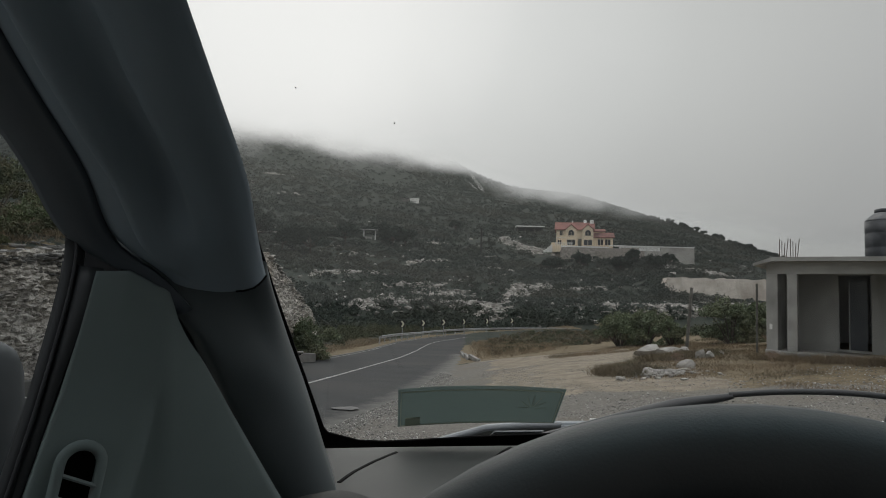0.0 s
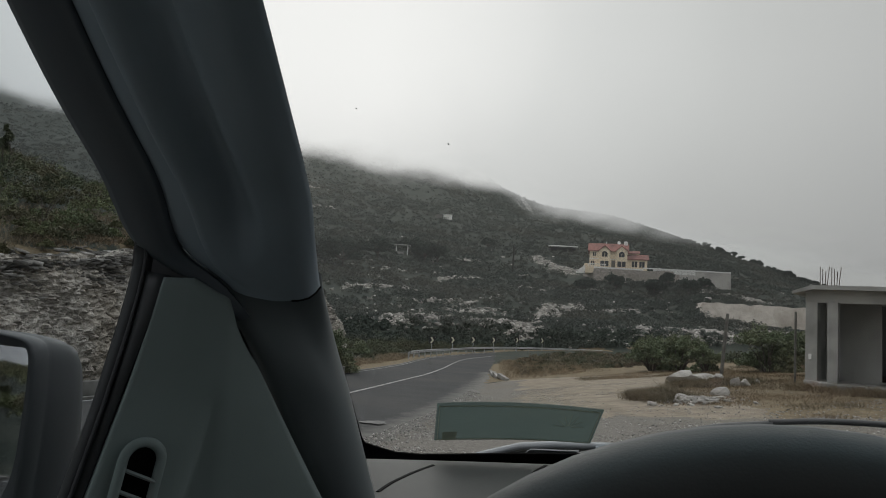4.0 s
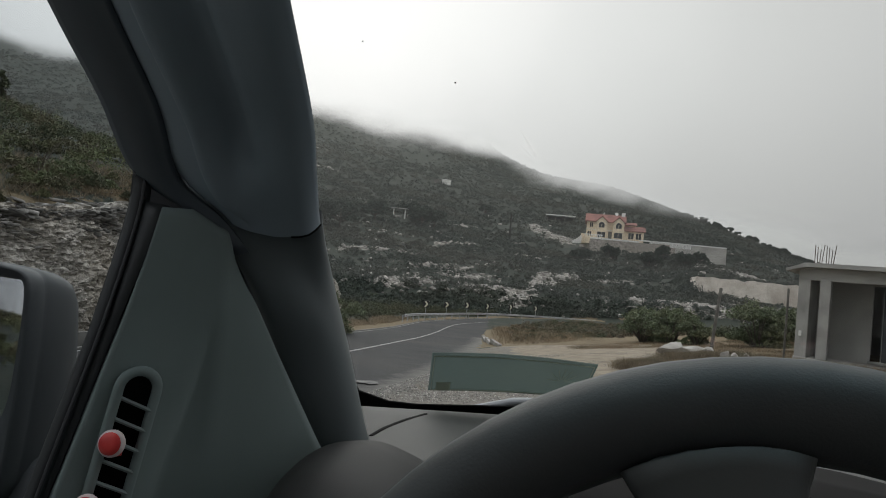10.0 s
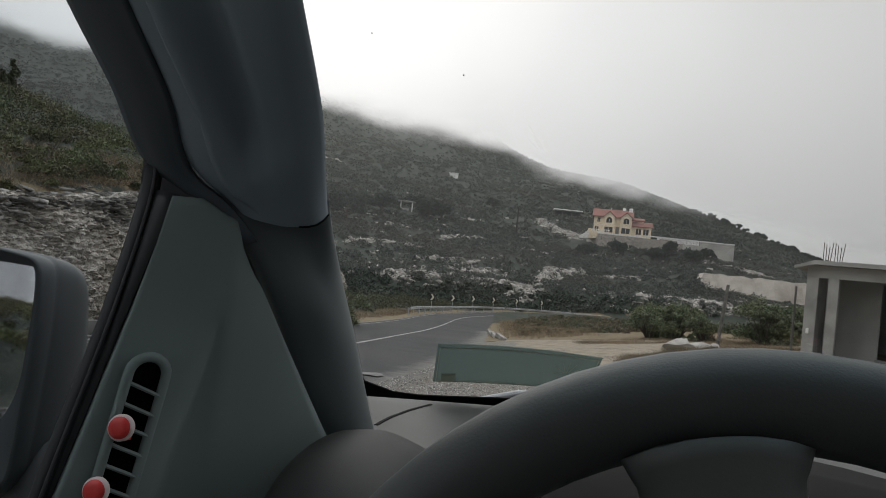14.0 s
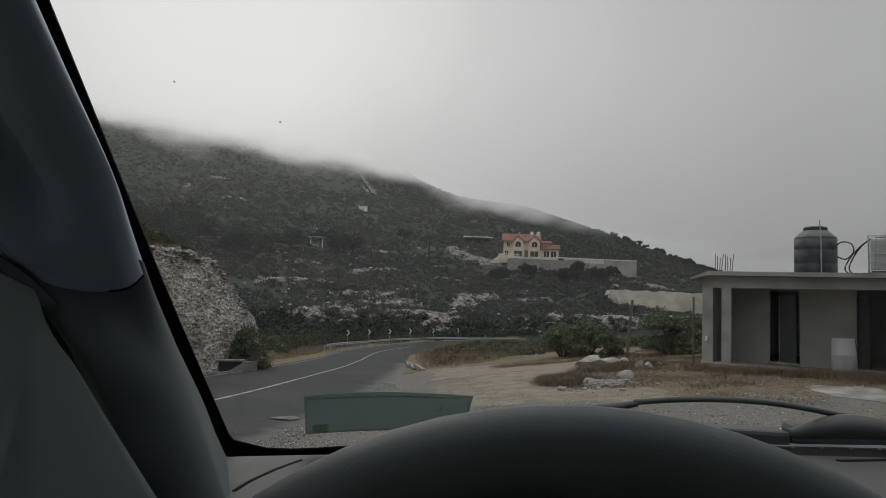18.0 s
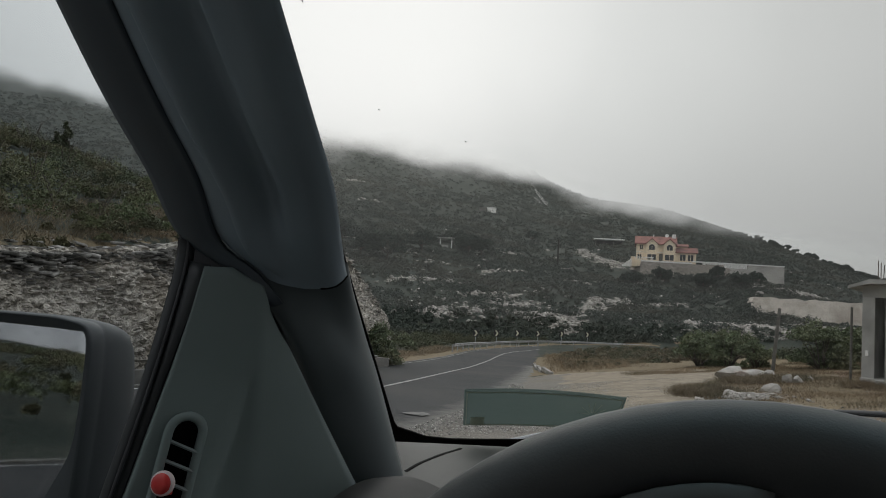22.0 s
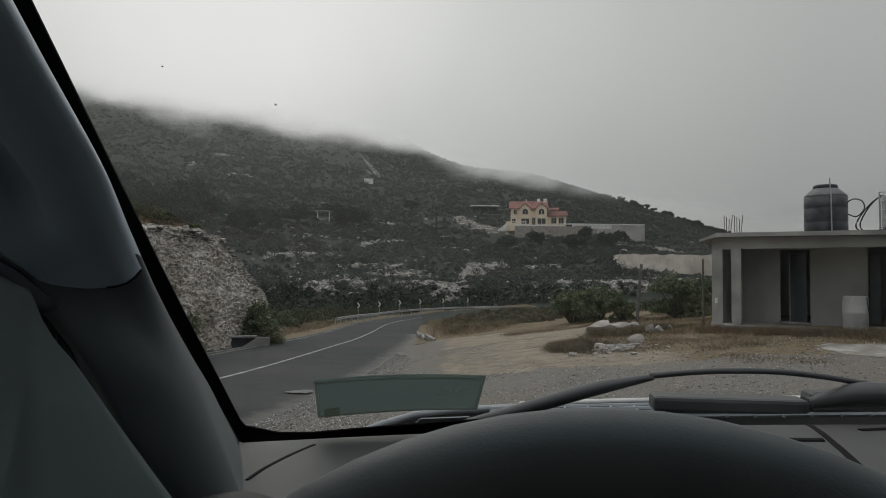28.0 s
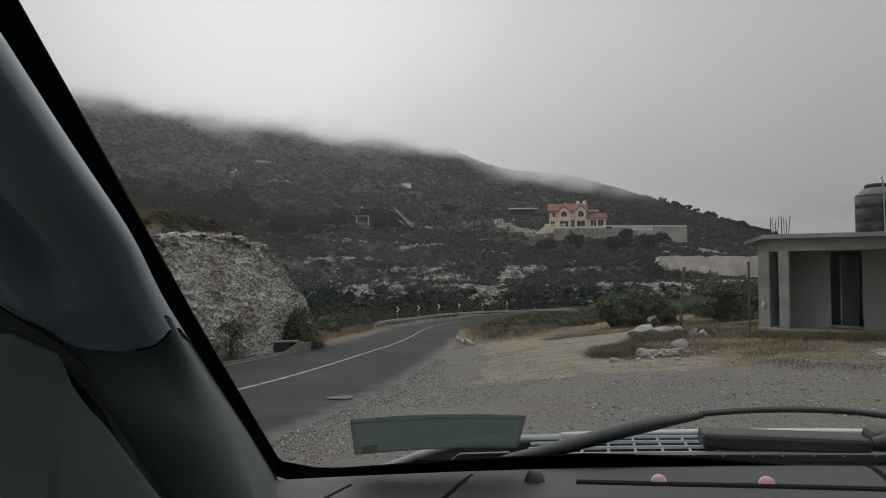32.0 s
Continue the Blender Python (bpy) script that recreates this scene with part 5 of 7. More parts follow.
part("balcony_slab", boxed((-0.3, -0.95, -0.25), (5.9, 0, 0)), "pinkish", ob)
ap = thing("apartment_block", Matrix.Translation((0.905 * 145, 145, EYE + 0.061 * 145)) @ pose(0, 0, 0, 0, 0, -42), "pinkish unfinished apartment block with balconies", "house")
part("wall", boxed((2.6, 0, -13), (14, 9, -0.3)), "pinkish", ap)
for z in (-9.3, -6.3, -3.3, -0.3):
    part("floor_slab", boxed((-0.2, -0.4, z), (14.2, 9.2, z + 0.35)), "white", ap)
    if z < -1:
        part("window", boxed((4.4, -0.06, z + 1.3), (6.2, 0.05, z + 2.4)), "pane", ap)
        part("window", boxed((8.4, -0.06, z + 1.3), (10.2, 0.05, z + 2.4)), "pane", ap)
        part("balcony", boxed((-0.1, -0.35, z + 0.35), (2.6, -0.1, z + 1.2)), "pinkish", ap)
        part("balcony_back", boxed((0.4, 3.0, z + 0.35), (2.6, 3.2, z + 3.0)), "brickred", ap)
for px in (-0.1, 2.4):
    part("balcony_post", boxed((px, -0.3, -13), (px + 0.3, 0.0, -0.3)), "pinkish", ap)
sh = thing("grey_store", Matrix.Translation((0.853 * 55, 55, EYE - 0.060 * 55)) @ pose(0, 0, 0, 0, 0, -40), "low grey block store with a pale sheet roof", "shed")
part("wall", boxed((0.1, 0, -2.5), (9, 4, 1.7)), "concrete", sh)
part("roof", prism([(-0.2, 1.7), (1.2, 2.25), (9.2, 1.45), (9.2, 1.6), (1.2, 2.45), (-0.2, 1.85)], 4.8, Matrix.Translation((0, -0.4, 0))), "ibc", sh)
part("black_tank", lathe([(0.55, 0), (0.58, 0.3), (0.58, 1.1), (0.2, 1.4)], 20, Matrix.Translation((0.2, -0.2, 1.5))), "tank", sh)
for z in (1.75, 1.82):
    part("roof_sheet", prism([(-0.1 + z, z + 0.2), (5.0, z + 0.22), (5.0, z + 0.26), (-0.1 + z, z + 0.24)], 1.2, Matrix.Translation((0.6, 2.4, 0))), "steel", sh)


# ---- rocks in the yard ----
def boulder(name, x, y, s, flat, label, seed, sink=0.25):
    bm = bmesh.new()
    bmesh.ops.create_icosphere(bm, subdivisions=3, radius=1)
    rs = random.Random(int(seed * 10))
    flats = [(Vector((rs.uniform(-1, 1), rs.uniform(-1, 1), rs.uniform(-0.6, 1))).normalized(), rs.uniform(0.46, 0.78)) for _ in range(14)]
    for v in bm.verts:
        v.co *= 1.05 + 0.16 * noise.fractal(v.co * 1.3 + Vector((seed, 0, 0)), 1, 2, 3)
        for n_, lim in flats:
            over = v.co.dot(n_) - lim
            if over > 0:
                v.co -= n_ * over
        v.co += v.co * 0.05 * noise.noise(v.co * 7 + Vector((0, seed, 0)))
        v.co.x *= s[0] * 1.4
        v.co.y *= s[1] * 1.4
        v.co.z *= s[2] * 1.6
    ob = tagged(part(name, bm, "rock", None, "", False), label, "rock", "rocks in the yard")
    ob.matrix_world = Matrix.Translation((x, y, float(surface(x, y)) + s[2] * (0.72 - sink))) @ pose(0, 0, 0, 0, 0, seed * 40)
    return ob


for i, (x, y, s) in enumerate(((7.2, 23.4, (0.66, 0.40, 0.20)), (7.55, 22.6, (0.45, 0.30, 0.17)), (7.85, 22.0, (0.25, 0.2, 0.17)), (6.5, 18.1, (0.19, 0.17, 0.14)), (7.6, 19.9, (0.17, 0.15, 0.15)), (7.75, 19.7, (0.14, 0.13, 0.12)), (7.9, 20.0, (0.12, 0.1, 0.08)), (5.3, 17.3, (0.26, 0.20, 0.09)), (5.75, 17.1, (0.20, 0.16, 0.08)), (8.3, 20.2, (0.10, 0.1, 0.08)))):
    boulder("rock", x, y, s, 0.6, "pale limestone rock lying in dry grass", 1.3 + i * 2.1)


# heap of broken stone in front of the rocks
k = 420
a, d = rng.uniform(0, 6.28, k), np.abs(rng.normal(0, 0.5, k))
px, py = 5.55 + 0.95 * d * np.cos(a), 17.15 + 0.8 * d * np.sin(a)
V, F = slabs(np.stack([px, py, surface(px, py) + 0.02 + 0.07 * np.exp(-(d / 0.4) ** 2)], 1), 0.015 + 0.08 * rng.uniform(0, 1, k) ** 2.2, 0.5)
tagged(fast_mesh("rubble_heap", V, F, "rock"), "low heap of broken pale limestone in the yard", "rubble", kind="stuff")


# ---- the parked van round the camera; its own axes: x right, y ahead, z up from the first eye ----
CARM = pose(0, 0, 0, 0, 0, -11)
van = thing("parked_van", CARM, "silver grey delivery van with dark grey plastic cabin, parked on gravel", "van")


def V3(x, y, z):
    return (x, y, z + EYE)


def ws(x, z, off=0.0):
    """A point of the windscreen; off: metres towards the cabin."""
    return V3(x, 0.958 - 0.19 * (x - 0.37) ** 2 - (z + 0.12) / 0.684 - off * 0.56, z - off * 0.83)


def ws_left(z):
    return -0.377 + (z + 0.19) * 0.217


def sheet(rows, thick=None):
    """A surface through rows of points."""
    bm = bmesh.new()
    R = [[bm.verts.new(p) for p in r] for r in rows]
    for a, b in zip(R, R[1:]):
        for i in range(len(a) - 1):
            bm.faces.new((a[i], a[i + 1], b[i + 1], b[i]))
    bmesh.ops.recalc_face_normals(bm, faces=bm.faces)
    if thick:
        bmesh.ops.solidify(bm, geom=list(bm.faces), thickness=thick)
    return bm


M["frame"] = surf("door_frame_paint", (0.055, 0.068, 0.080), (0.063, 0.077, 0.090), 7, 0.5, 0.1, 500, bdist=0.0005)
M["doorblack"] = surf("door_seal_black", (0.024, 0.027, 0.029), (0.031, 0.034, 0.036), 7, 0.45, 0.1, 500, bdist=0.0005)
M["mirrorshell"] = surf("mirror_shell", (0.027, 0.032, 0.035), (0.034, 0.039, 0.042), 7, 0.55, 0.25, 700, bdist=0.0006)
M["windscreen"] = glass("windscreen_glass", (0.95, 0.97, 0.96), 0.008)
M["sideglass"] = glass("tinted_side_glass", (0.79, 0.84, 0.86), 0.008)
M["tintband"] = glass("tinted_top_band", (0.45, 0.66, 0.74), 0.015)
M["mirrorglass"] = surf("mirror_silver", (0.90, 0.91, 0.92), (0.92, 0.93, 0.94), 2, 0.02, 0, metal=1.0)
ZB, ZT = -0.235, 0.44
zs = [ZB + (ZT - ZB) * i / 16 for i in range(17)]
glass_ob = part("windscreen", sheet([[ws(ws_left(z) + (1.47 - 2 * (ws_left(z) + 0.365)) * i / 24, z) for i in range(25)] for z in zs]), "windscreen", van, "clear windscreen with black edge", True)
glass_ob.visible_shadow = False
# black printed edge: left side, bottom, right side
part("windscreen_edge", sheet([[ws(ws_left(z) + w, z, 0.004) for w in (-0.03, 0.0, max(0.017 + 0.03 * max(0.0, z), 0.005 + 0.02 * max(0, (-0.16 - z) / 0.07) ** 2))] for z in zs], 0.002), "frit", glass_ob)
part("windscreen_edge", sheet([[ws(1.105 - (z + 0.19) * 0.245 - w, z, 0.004) for w in (-0.03, 0.0, 0.02)] for z in zs], 0.002), "frit", glass_ob)
xsb = [-0.40 + 1.55 * i / 40 for i in range(41)]
edge_top = [float(np.interp(x, [-0.30, -0.26, -0.1, 0.07, 0.22, 0.38, 0.45, 1.1], [-0.222, -0.219, -0.202, -0.187, -0.189, -0.203, -0.212, -0.213])) for x in xsb]
part("windscreen_edge", sheet([[ws(x, z0 + (zt - z0) * q + 0.05 * max(0, (-0.30 - x) / 0.1) ** 2, 0.004) for x, zt in zip(xsb, edge_top)] for z0, q in ((-0.275, 0), (-0.275, 0.5), (-0.275, 1))], 0.002), "frit", glass_ob)
tb = part("tint_band", sheet([[ws(-0.24 + 1.22 * i / 20, z, 0.002) for i in range(21)] for z in (0.2335, 0.34, 0.44)]), "tintband", glass_ob, "blue-tinted top band", True)
tb.visible_shadow = False

# darker copy of the dash plastic: shade put into the dashboard end's colour
M["dashshade"] = surf("shaded_dash_plastic", (0.012, 0.013, 0.013), (0.017, 0.018, 0.018), 9, 0.6, 0.25, 900, spec=0.3, bdist=0.0006)
# dashboard top
def dash_z(x):
    return -0.207 + 0.045 * x


PROFILE = [(0.38, -0.46), (0.44, -0.36), (0.50, -0.285), (0.56, -0.245), (0.62, -0.222), (0.70, -0.209), (0.78, -0.204), (0.86, -0.202), (0.93, -0.203), (1.00, -0.208), (1.06, -0.222)]
xs = [-0.372, -0.285, -0.25, -0.18, -0.074, 0.05, 0.2, 0.35, 0.44, 0.6, 0.8, 1.0]


def dash_point(x, y, z):
    drop = 0.030 * max(0.0, (-0.22 - x) / 0.08) ** 2 * max(0.0, min(1.0, (0.80 - y) / 0.2))
    fwd = 0.03 - 0.19 * (x - 0.37) ** 2 if y > 0.8 else 0
    return V3(x, y + (fwd if y > 0.8 else 0) * (y - 0.8) / 0.26, z + 0.206 + dash_z(x) - drop)


spl = [tuple(p) for p in spline([(0, y, z) for y, z in PROFILE], 40)]
xsd = [xs[0] + (xs[-1] - xs[0]) * i / 48 for i in range(49)]
dash = part("dashboard", sheet([[dash_point(x, p[1], p[2]) for x in xsd] for p in spl], 0.02), "dash", van, "dark grey grained plastic dashboard", True)


hump = spline([(-0.262, 0.66, -0.206), (-0.264, 0.60, -0.196), (-0.261, 0.545, -0.196), (-0.257, 0.50, -0.203), (-0.253, 0.465, -0.220), (-0.250, 0.43, -0.252), (-0.249, 0.41, -0.30)], 30)
part("dashboard_end", sheet([[V3(p[0] + dx, p[1] + 0.12 * dx, p[2] + dz) for _, dx, dz in spline([(0, a, b) for a, b in ((-0.014, -0.10), (-0.012, -0.035), (-0.006, -0.010), (0.004, 0.001), (0.02, 0.007), (0.045, 0.007), (0.08, -0.004), (0.10, -0.016), (0.12, -0.035))], 28)] for p in hump]), "dashshade", dash, "", True)


def on_dash(x, y, up=0.0):
    z = float(np.interp(y, [p[0] for p in PROFILE], [p[1] for p in PROFILE]))
    return tuple(Vector(dash_point(x, y, z)) + Vector((0, 0, up)))


for nm, pts, r in (("dash_seam", [(-0.086, 0.98), (-0.103, 0.861), (-0.124, 0.74), (-0.137, 0.66)], 0.0035), ("dash_seam", [(0.432, 1.02), (0.405, 0.88), (0.384, 0.75), (0.372, 0.66)], 0.0045),
                   ("dash_seam", [(-0.236, 0.93), (-0.246, 0.88), (-0.258, 0.815), (-0.266, 0.765)], 0.003), ("demist_slot", [(0.052, 0.926), (0.15, 0.916), (0.272, 0.908), (0.40, 0.900)], 0.008), ("demist_slot", [(0.47, 0.955), (0.57, 0.975), (0.72, 0.975), (0.9, 0.945)], 0.0065)):
    path = [on_dash(p[0], p[1], 0.0005) for p in spline([(a, b, 0) for a, b in pts], 24)]
    part(nm, tubed(path, r, 8, 0.35), "frit", dash)
s0 = Vector(on_dash(0.0, 0.935))
part("sunlight_sensor", lathe([(0.0001, 0.014), (0.006, 0.0135), (0.010, 0.010), (0.012, 0.004), (0.0135, 0.0), (0.0135, -0.004)][::-1], 20, Matrix.Translation(s0)), "black", dash, "black domed sensor", True)

# windscreen pillar trim: from the door over a rounded ridge to the windscreen edge
DOOR_SIDE = [(-0.268, 0.665, -0.27), (-0.284, 0.642, -0.205), (-0.297, 0.59, -0.135), (-0.312, 0.535, -0.055), (-0.345, 0.49, 0.012), (-0.392, 0.468, 0.045), (-0.392, 0.42, 0.095), (-0.392, 0.36, 0.15), (-0.385, 0.24, 0.265), (-0.37, 0.10, 0.36)]
RIDGE = [(-0.252, 0.74, -0.245), (-0.262, 0.715, -0.185), (-0.270, 0.66, -0.095), (-0.265, 0.598, -0.04), (-0.257, 0.538, 0.011), (-0.238, 0.478, 0.048), (-0.2220, 0.428, 0.082), (-0.2015, 0.345, 0.124), (-0.182, 0.24, 0.19), (-0.16, 0.10, 0.28)]
GLASS_Z = [-0.255, -0.20, -0.14, -0.075, -0.015, 0.04, 0.09, 0.16, 0.25, 0.34]
NS = 60
s_l, s_r, s_g = spline(DOOR_SIDE, NS), spline(RIDGE, NS), spline([ws(ws_left(z) + 0.002, z, 0.008) for z in GLASS_Z], NS)
up_eye = Vector((0, 0, EYE))


def section(i):
    """Door side, ridge, windscreen side and the inward normal of one cross-section."""
    q, r, g = Vector(s_l[i]), Vector(s_r[i]), Vector(s_g[i]) - up_eye
    along = Vector(s_r[min(i + 1, NS)]) - Vector(s_r[max(i - 1, 0)])
    n_ = (r - q).cross(along).normalized()
    return q, r, g, (n_ if n_.dot(-r) > 0 else -n_)


def section_at(s):
    """A cross-section between two numbered ones."""
    i = min(int(s), NS - 1)
    return [a.lerp(b, s - i) for a, b in zip(section(i), section(i + 1))]


# lower moulding, rounded from the door to the glass
rows = []
for i in range(30):
    q, r, g, n_ = section(i)
    full = 0.021 - 0.016 * float(smooth01(17, 25.5, i))
    pts = [q - n_ * 0.04, q, q + (r - q) * 0.30 + n_ * full * 0.95, q + (r - q) * 0.66 + n_ * full, r, r + (g - r) * 0.45 + n_ * 0.006, g]
    rows.append([tuple(Vector(p) + up_eye) for p in spline(pts, 36)])
# same plastic as the upper moulding, its colour darkened to carry the shade
M["pillarshade"] = surf("shaded_pillar_plastic", (0.088, 0.105, 0.108), (0.099, 0.116, 0.119), 7, 0.45, 0.2, 900, spec=0.5, bdist=0.0005)
# upper moulding: a creased edge, a long shallow hand recess and a rounded ridge
US = [0.18, 0.21, 0.25, 0.30, 0.35, 0.40, 0.43, 0.442, 0.452, 0.465, 0.49, 0.52, 0.55, 0.58, 0.61, 0.64, 0.67, 0.70, 0.73, 0.76, 0.79, 0.82, 0.85, 0.88, 0.91, 0.94, 0.965, 0.985, 1.0]


def moulding(s, u):
    """Height of the upper moulding over its cross-section."""
    crease, hollow = float(smooth01(27, 33, s)), float(smooth01(32.5, 38, s))
    base = float(np.interp(u, [0.18, 0.24, 0.34, 0.43, 0.70, 0.84, 0.91, 0.96, 1.0], [-0.006, 0.005, 0.0095, 0.0115, 0.0150, 0.0165, 0.0150, 0.0105, 0.003]))
    rise = 0.0095 * crease * float(smooth01(0.435, 0.456, u)) * (1 - float(smooth01(0.47, 0.62, u)))
    dip = 0.0130 * hollow * float(smooth01(0.50, 0.63, u)) * (1 - float(smooth01(0.665, 0.76, u)))
    return base + rise - dip


upper_rows, seam_path = [], []
for k in range(56):
    row = []
    for u in US:
        s0 = 26.6 + 1.1 * float(smooth01(0.55, 1.0, u))
        s = s0 + (NS - s0) * (k / 55) ** 1.15
        q, r, g, n_ = section_at(s)
        row.append(q + (r - q) * u + n_ * (moulding(s, u) + 0.002) + up_eye)
    q, r, g, n_ = section_at(27.6 + (NS - 27.6) * (k / 55) ** 1.15)
    row += [r + (g - r) * 0.3 - n_ * 0.004 + up_eye, g + up_eye]
    upper_rows.append([tuple(p) for p in row])
    if k == 0:
        seam_path = [tuple(p) for u, p in zip(US, row) if u > 0.74]
pillar = part("windscreen_pillar", sheet(upper_rows), "pillar", van, "dark moulded plastic windscreen pillar", True)
part("pillar_lower_trim", sheet(rows), "pillarshade", pillar, "lower pillar moulding in a shade-darkened pillar colour", True)
part("pillar_seam", tubed(seam_path, 0.0011, 6), "frit", pillar)
# dark door frame on the outer side of the pillar
strip_rows = []
for i in range(24, NS + 1):
    q, r, g, n_ = section(i)
    wide = 0.72 + 0.28 * float(smooth01(26, 44, i))
    strip_rows.append([tuple(q + (r - q) * u * wide + n_ * (0.003 + 0.008 * math.sin(math.pi * min(0.8, (u + 0.02) / 0.36))) + up_eye) for u in (-0.02, 0.03, 0.08, 0.13, 0.18, 0.23, 0.27, 0.30)])
part("door_frame_strip", sheet(strip_rows, 0.004), "frame", pillar, "black upper door frame", True)
part("pillar_foot", sheet([[V3(-0.415, 0.487, 0.085), V3(-0.33, 0.53, 0.06)], [V3(-0.415, 0.487, -0.06), V3(-0.33, 0.535, -0.06)]], 0.006), "black", pillar)

# door: corner panel with air vent, seal, window frame, glass
PANEL = [[(-0.366, 0.468, 0.012), (-0.346, 0.478, 0.014), (-0.328, 0.492, 0.002), (-0.322, 0.51, -0.03)],
         [(-0.384, 0.455, -0.08), (-0.362, 0.478, -0.08), (-0.330, 0.510, -0.09), (-0.308, 0.56, -0.10)],
         [(-0.404, 0.434, -0.19), (-0.381, 0.462, -0.19), (-0.340, 0.530, -0.20), (-0.285, 0.64, -0.206)],
         [(-0.425, 0.405, -0.32), (-0.406, 0.435, -0.32), (-0.355, 0.54, -0.32), (-0.275, 0.66, -0.32)],
         [(-0.45, 0.36, -0.60), (-0.43, 0.40, -0.60), (-0.37, 0.56, -0.60), (-0.27, 0.67, -0.60)]]
def straight(pts, n):
    """Points along a broken line."""
    s = np.linspace(0, len(pts) - 1, n + 1)
    return [tuple(np.interp(s, range(len(pts)), [p[k] for p in pts])[i] for k in range(3)) for i in range(n + 1)]


across = [straight(r, 36) for r in PANEL]
down = [straight([r[j] for r in across], 48) for j in range(37)]
panel_rows = []
for i in range(49):
    v = i / 48
    fold = float(np.interp(v, [0, 0.12, 0.25, 0.5, 0.75, 1.0], [0.85, 0.74, 0.55, 0.45, 0.44, 0.43]))
    row = []
    for j in range(37):
        u = j / 36
        dip = 0.0155 * float(smooth01(fold - 0.03, fold + 0.05, u)) * (1 - float(smooth01(fold + 0.06, 1.0, u)))
        row.append(tuple(Vector(down[j][i]) + Vector((-0.78, 0.62, 0)) * dip * float(smooth01(0.10, 0.55, v)) + Vector((0, 0, EYE))))
    panel_rows.append(row)
door = part("driver_door", sheet(panel_rows, 0.012), "trim", van, "grey plastic door corner panel", True)


part("panel_backing", sheet([[V3(p[0] - 0.038, p[1] + 0.005, p[2] + 0.004), V3(p[0] - 0.01, p[1] + 0.02, p[2]), V3(p[0] + 0.010, p[1] + 0.055, p[2])] for p in straight([r[3] for r in PANEL], 20)]), "black", door)


def vent_frame(u, v, out):
    """A place on the door's corner panel: u across, v down along the vent, out towards the cabin."""
    top, bot = Vector((-0.3715, 0.466, -0.118)), Vector((-0.3885, 0.4555, -0.24))
    d = (bot - top).normalized()
    a = Vector((0.62, 0.78, 0.0)).normalized()
    a = (a - d * a.dot(d)).normalized()
    nn = a.cross(d)
    if nn.x < 0:
        nn = -nn
    return top + d * v + a * u + nn * out + Vector((0, 0, EYE))


LEN, WID = 0.19, 0.0145
outline = [(WID * math.cos(a), -WID * math.sin(a) * 1.0 + WID) for a in [math.pi * k / 10 for k in range(11)]]
outline += [(-WID * math.cos(a), LEN - WID + WID * math.sin(a)) for a in [math.pi * k / 10 for k in range(11)]]
bm = bmesh.new()
rings = []
for (u0, v0), (u, v), (u1, v1) in zip([outline[-1]] + outline, outline, outline[1:] + [outline[0]]):
    side_ = Vector((v1 - v0, u0 - u1, 0)).normalized() * 0.0042
    rings.append([bm.verts.new(vent_frame(u + side_.x * math.cos(a), v + side_.y * math.cos(a), 0.0145 + 0.0042 * math.sin(a))) for a in (2 * math.pi * k / 10 for k in range(10))])
for p, q in zip(rings, rings[1:] + rings[:1]):
    for k in range(10):
        bm.faces.new((p[k], p[(k + 1) % 10], q[(k + 1) % 10], q[k]))
bmesh.ops.recalc_face_normals(bm, faces=bm.faces)
air = part("air_vent", bm, "trim", door, "tall rounded air vent", True)
bm = bmesh.new()
bm.faces.new([bm.verts.new(vent_frame(u * 0.95, v, 0.0125)) for u, v in outline])
bmesh.ops.solidify(bm, geom=list(bm.faces), thickness=0.002)
part("vent_hole", bm, "frit", air)
for kf in range(10):
    v = 0.026 + kf * 0.0165
    part("vent_slat", tubed([tuple(vent_frame(-WID * 0.95, v - 0.004, 0.015)), tuple(vent_frame(WID * 0.95, v + 0.004, 0.017))], 0.0017, 6), "trim", air)
seal = [V3(*p) for p in spline([(-0.385, 0.30, 0.205), (-0.395, 0.40, 0.125), (-0.398, 0.455, 0.062), (-0.398, 0.470, 0.02), (-0.408, 0.455, -0.08), (-0.424, 0.430, -0.20), (-0.442, 0.402, -0.34)], 40)]
part("door_frame", sheet([[(p[0] + (t_[0] - p[0]) * k / 4 - 0.006 * math.sin(math.pi * k / 4), p[1] + (t_[1] - p[1]) * k / 4, p[2] + (t_[2] - p[2]) * k / 4) for k in range(5)] for p, t_ in zip(seal[20:], [V3(*p) for p in spline([(-0.362, 0.470, 0.014), (-0.384, 0.456, -0.08), (-0.404, 0.436, -0.19), (-0.43, 0.405, -0.34)], 20)])], 0.004), "doorblack", door, "black window surround", True)
part("door_seal", tubed([(a + 0.007, b, c) for a, b, c in seal], 0.0075, 10), "doorblack", door, "black rubber window seal", True)
# thin, slightly lighter tube paints the gloss line along the seal
part("seal_lip", tubed([(a + 0.0135, b - 0.006, c) for a, b, c in seal], 0.0016, 6), "black", door, "", True)
part("door_shell", boxed(V3(-0.55, -0.45, -1.05), V3(-0.46, 0.62, -0.36), 0.02), "trim", van)
part("window_sill_trim", boxed(V3(-0.50, -0.45, -0.38), V3(-0.44, 0.43, -0.33), 0.012), "black", van)
bm = sheet([[V3(-0.47, 0.56, -0.35), V3(-0.47, -0.45, -0.35)], [V3(-0.432, 0.56, 0.02), V3(-0.44, -0.45, 0.05)], [V3(-0.408, 0.44, 0.15), V3(-0.42, -0.45, 0.18)], [V3(-0.40, 0.30, 0.30), V3(-0.41, -0.45, 0.30)], [V3(-0.39, 0.18, 0.42), V3(-0.40, -0.45, 0.42)]])
side = part("side_window", bm, "sideglass", van, "lightly tinted side window")
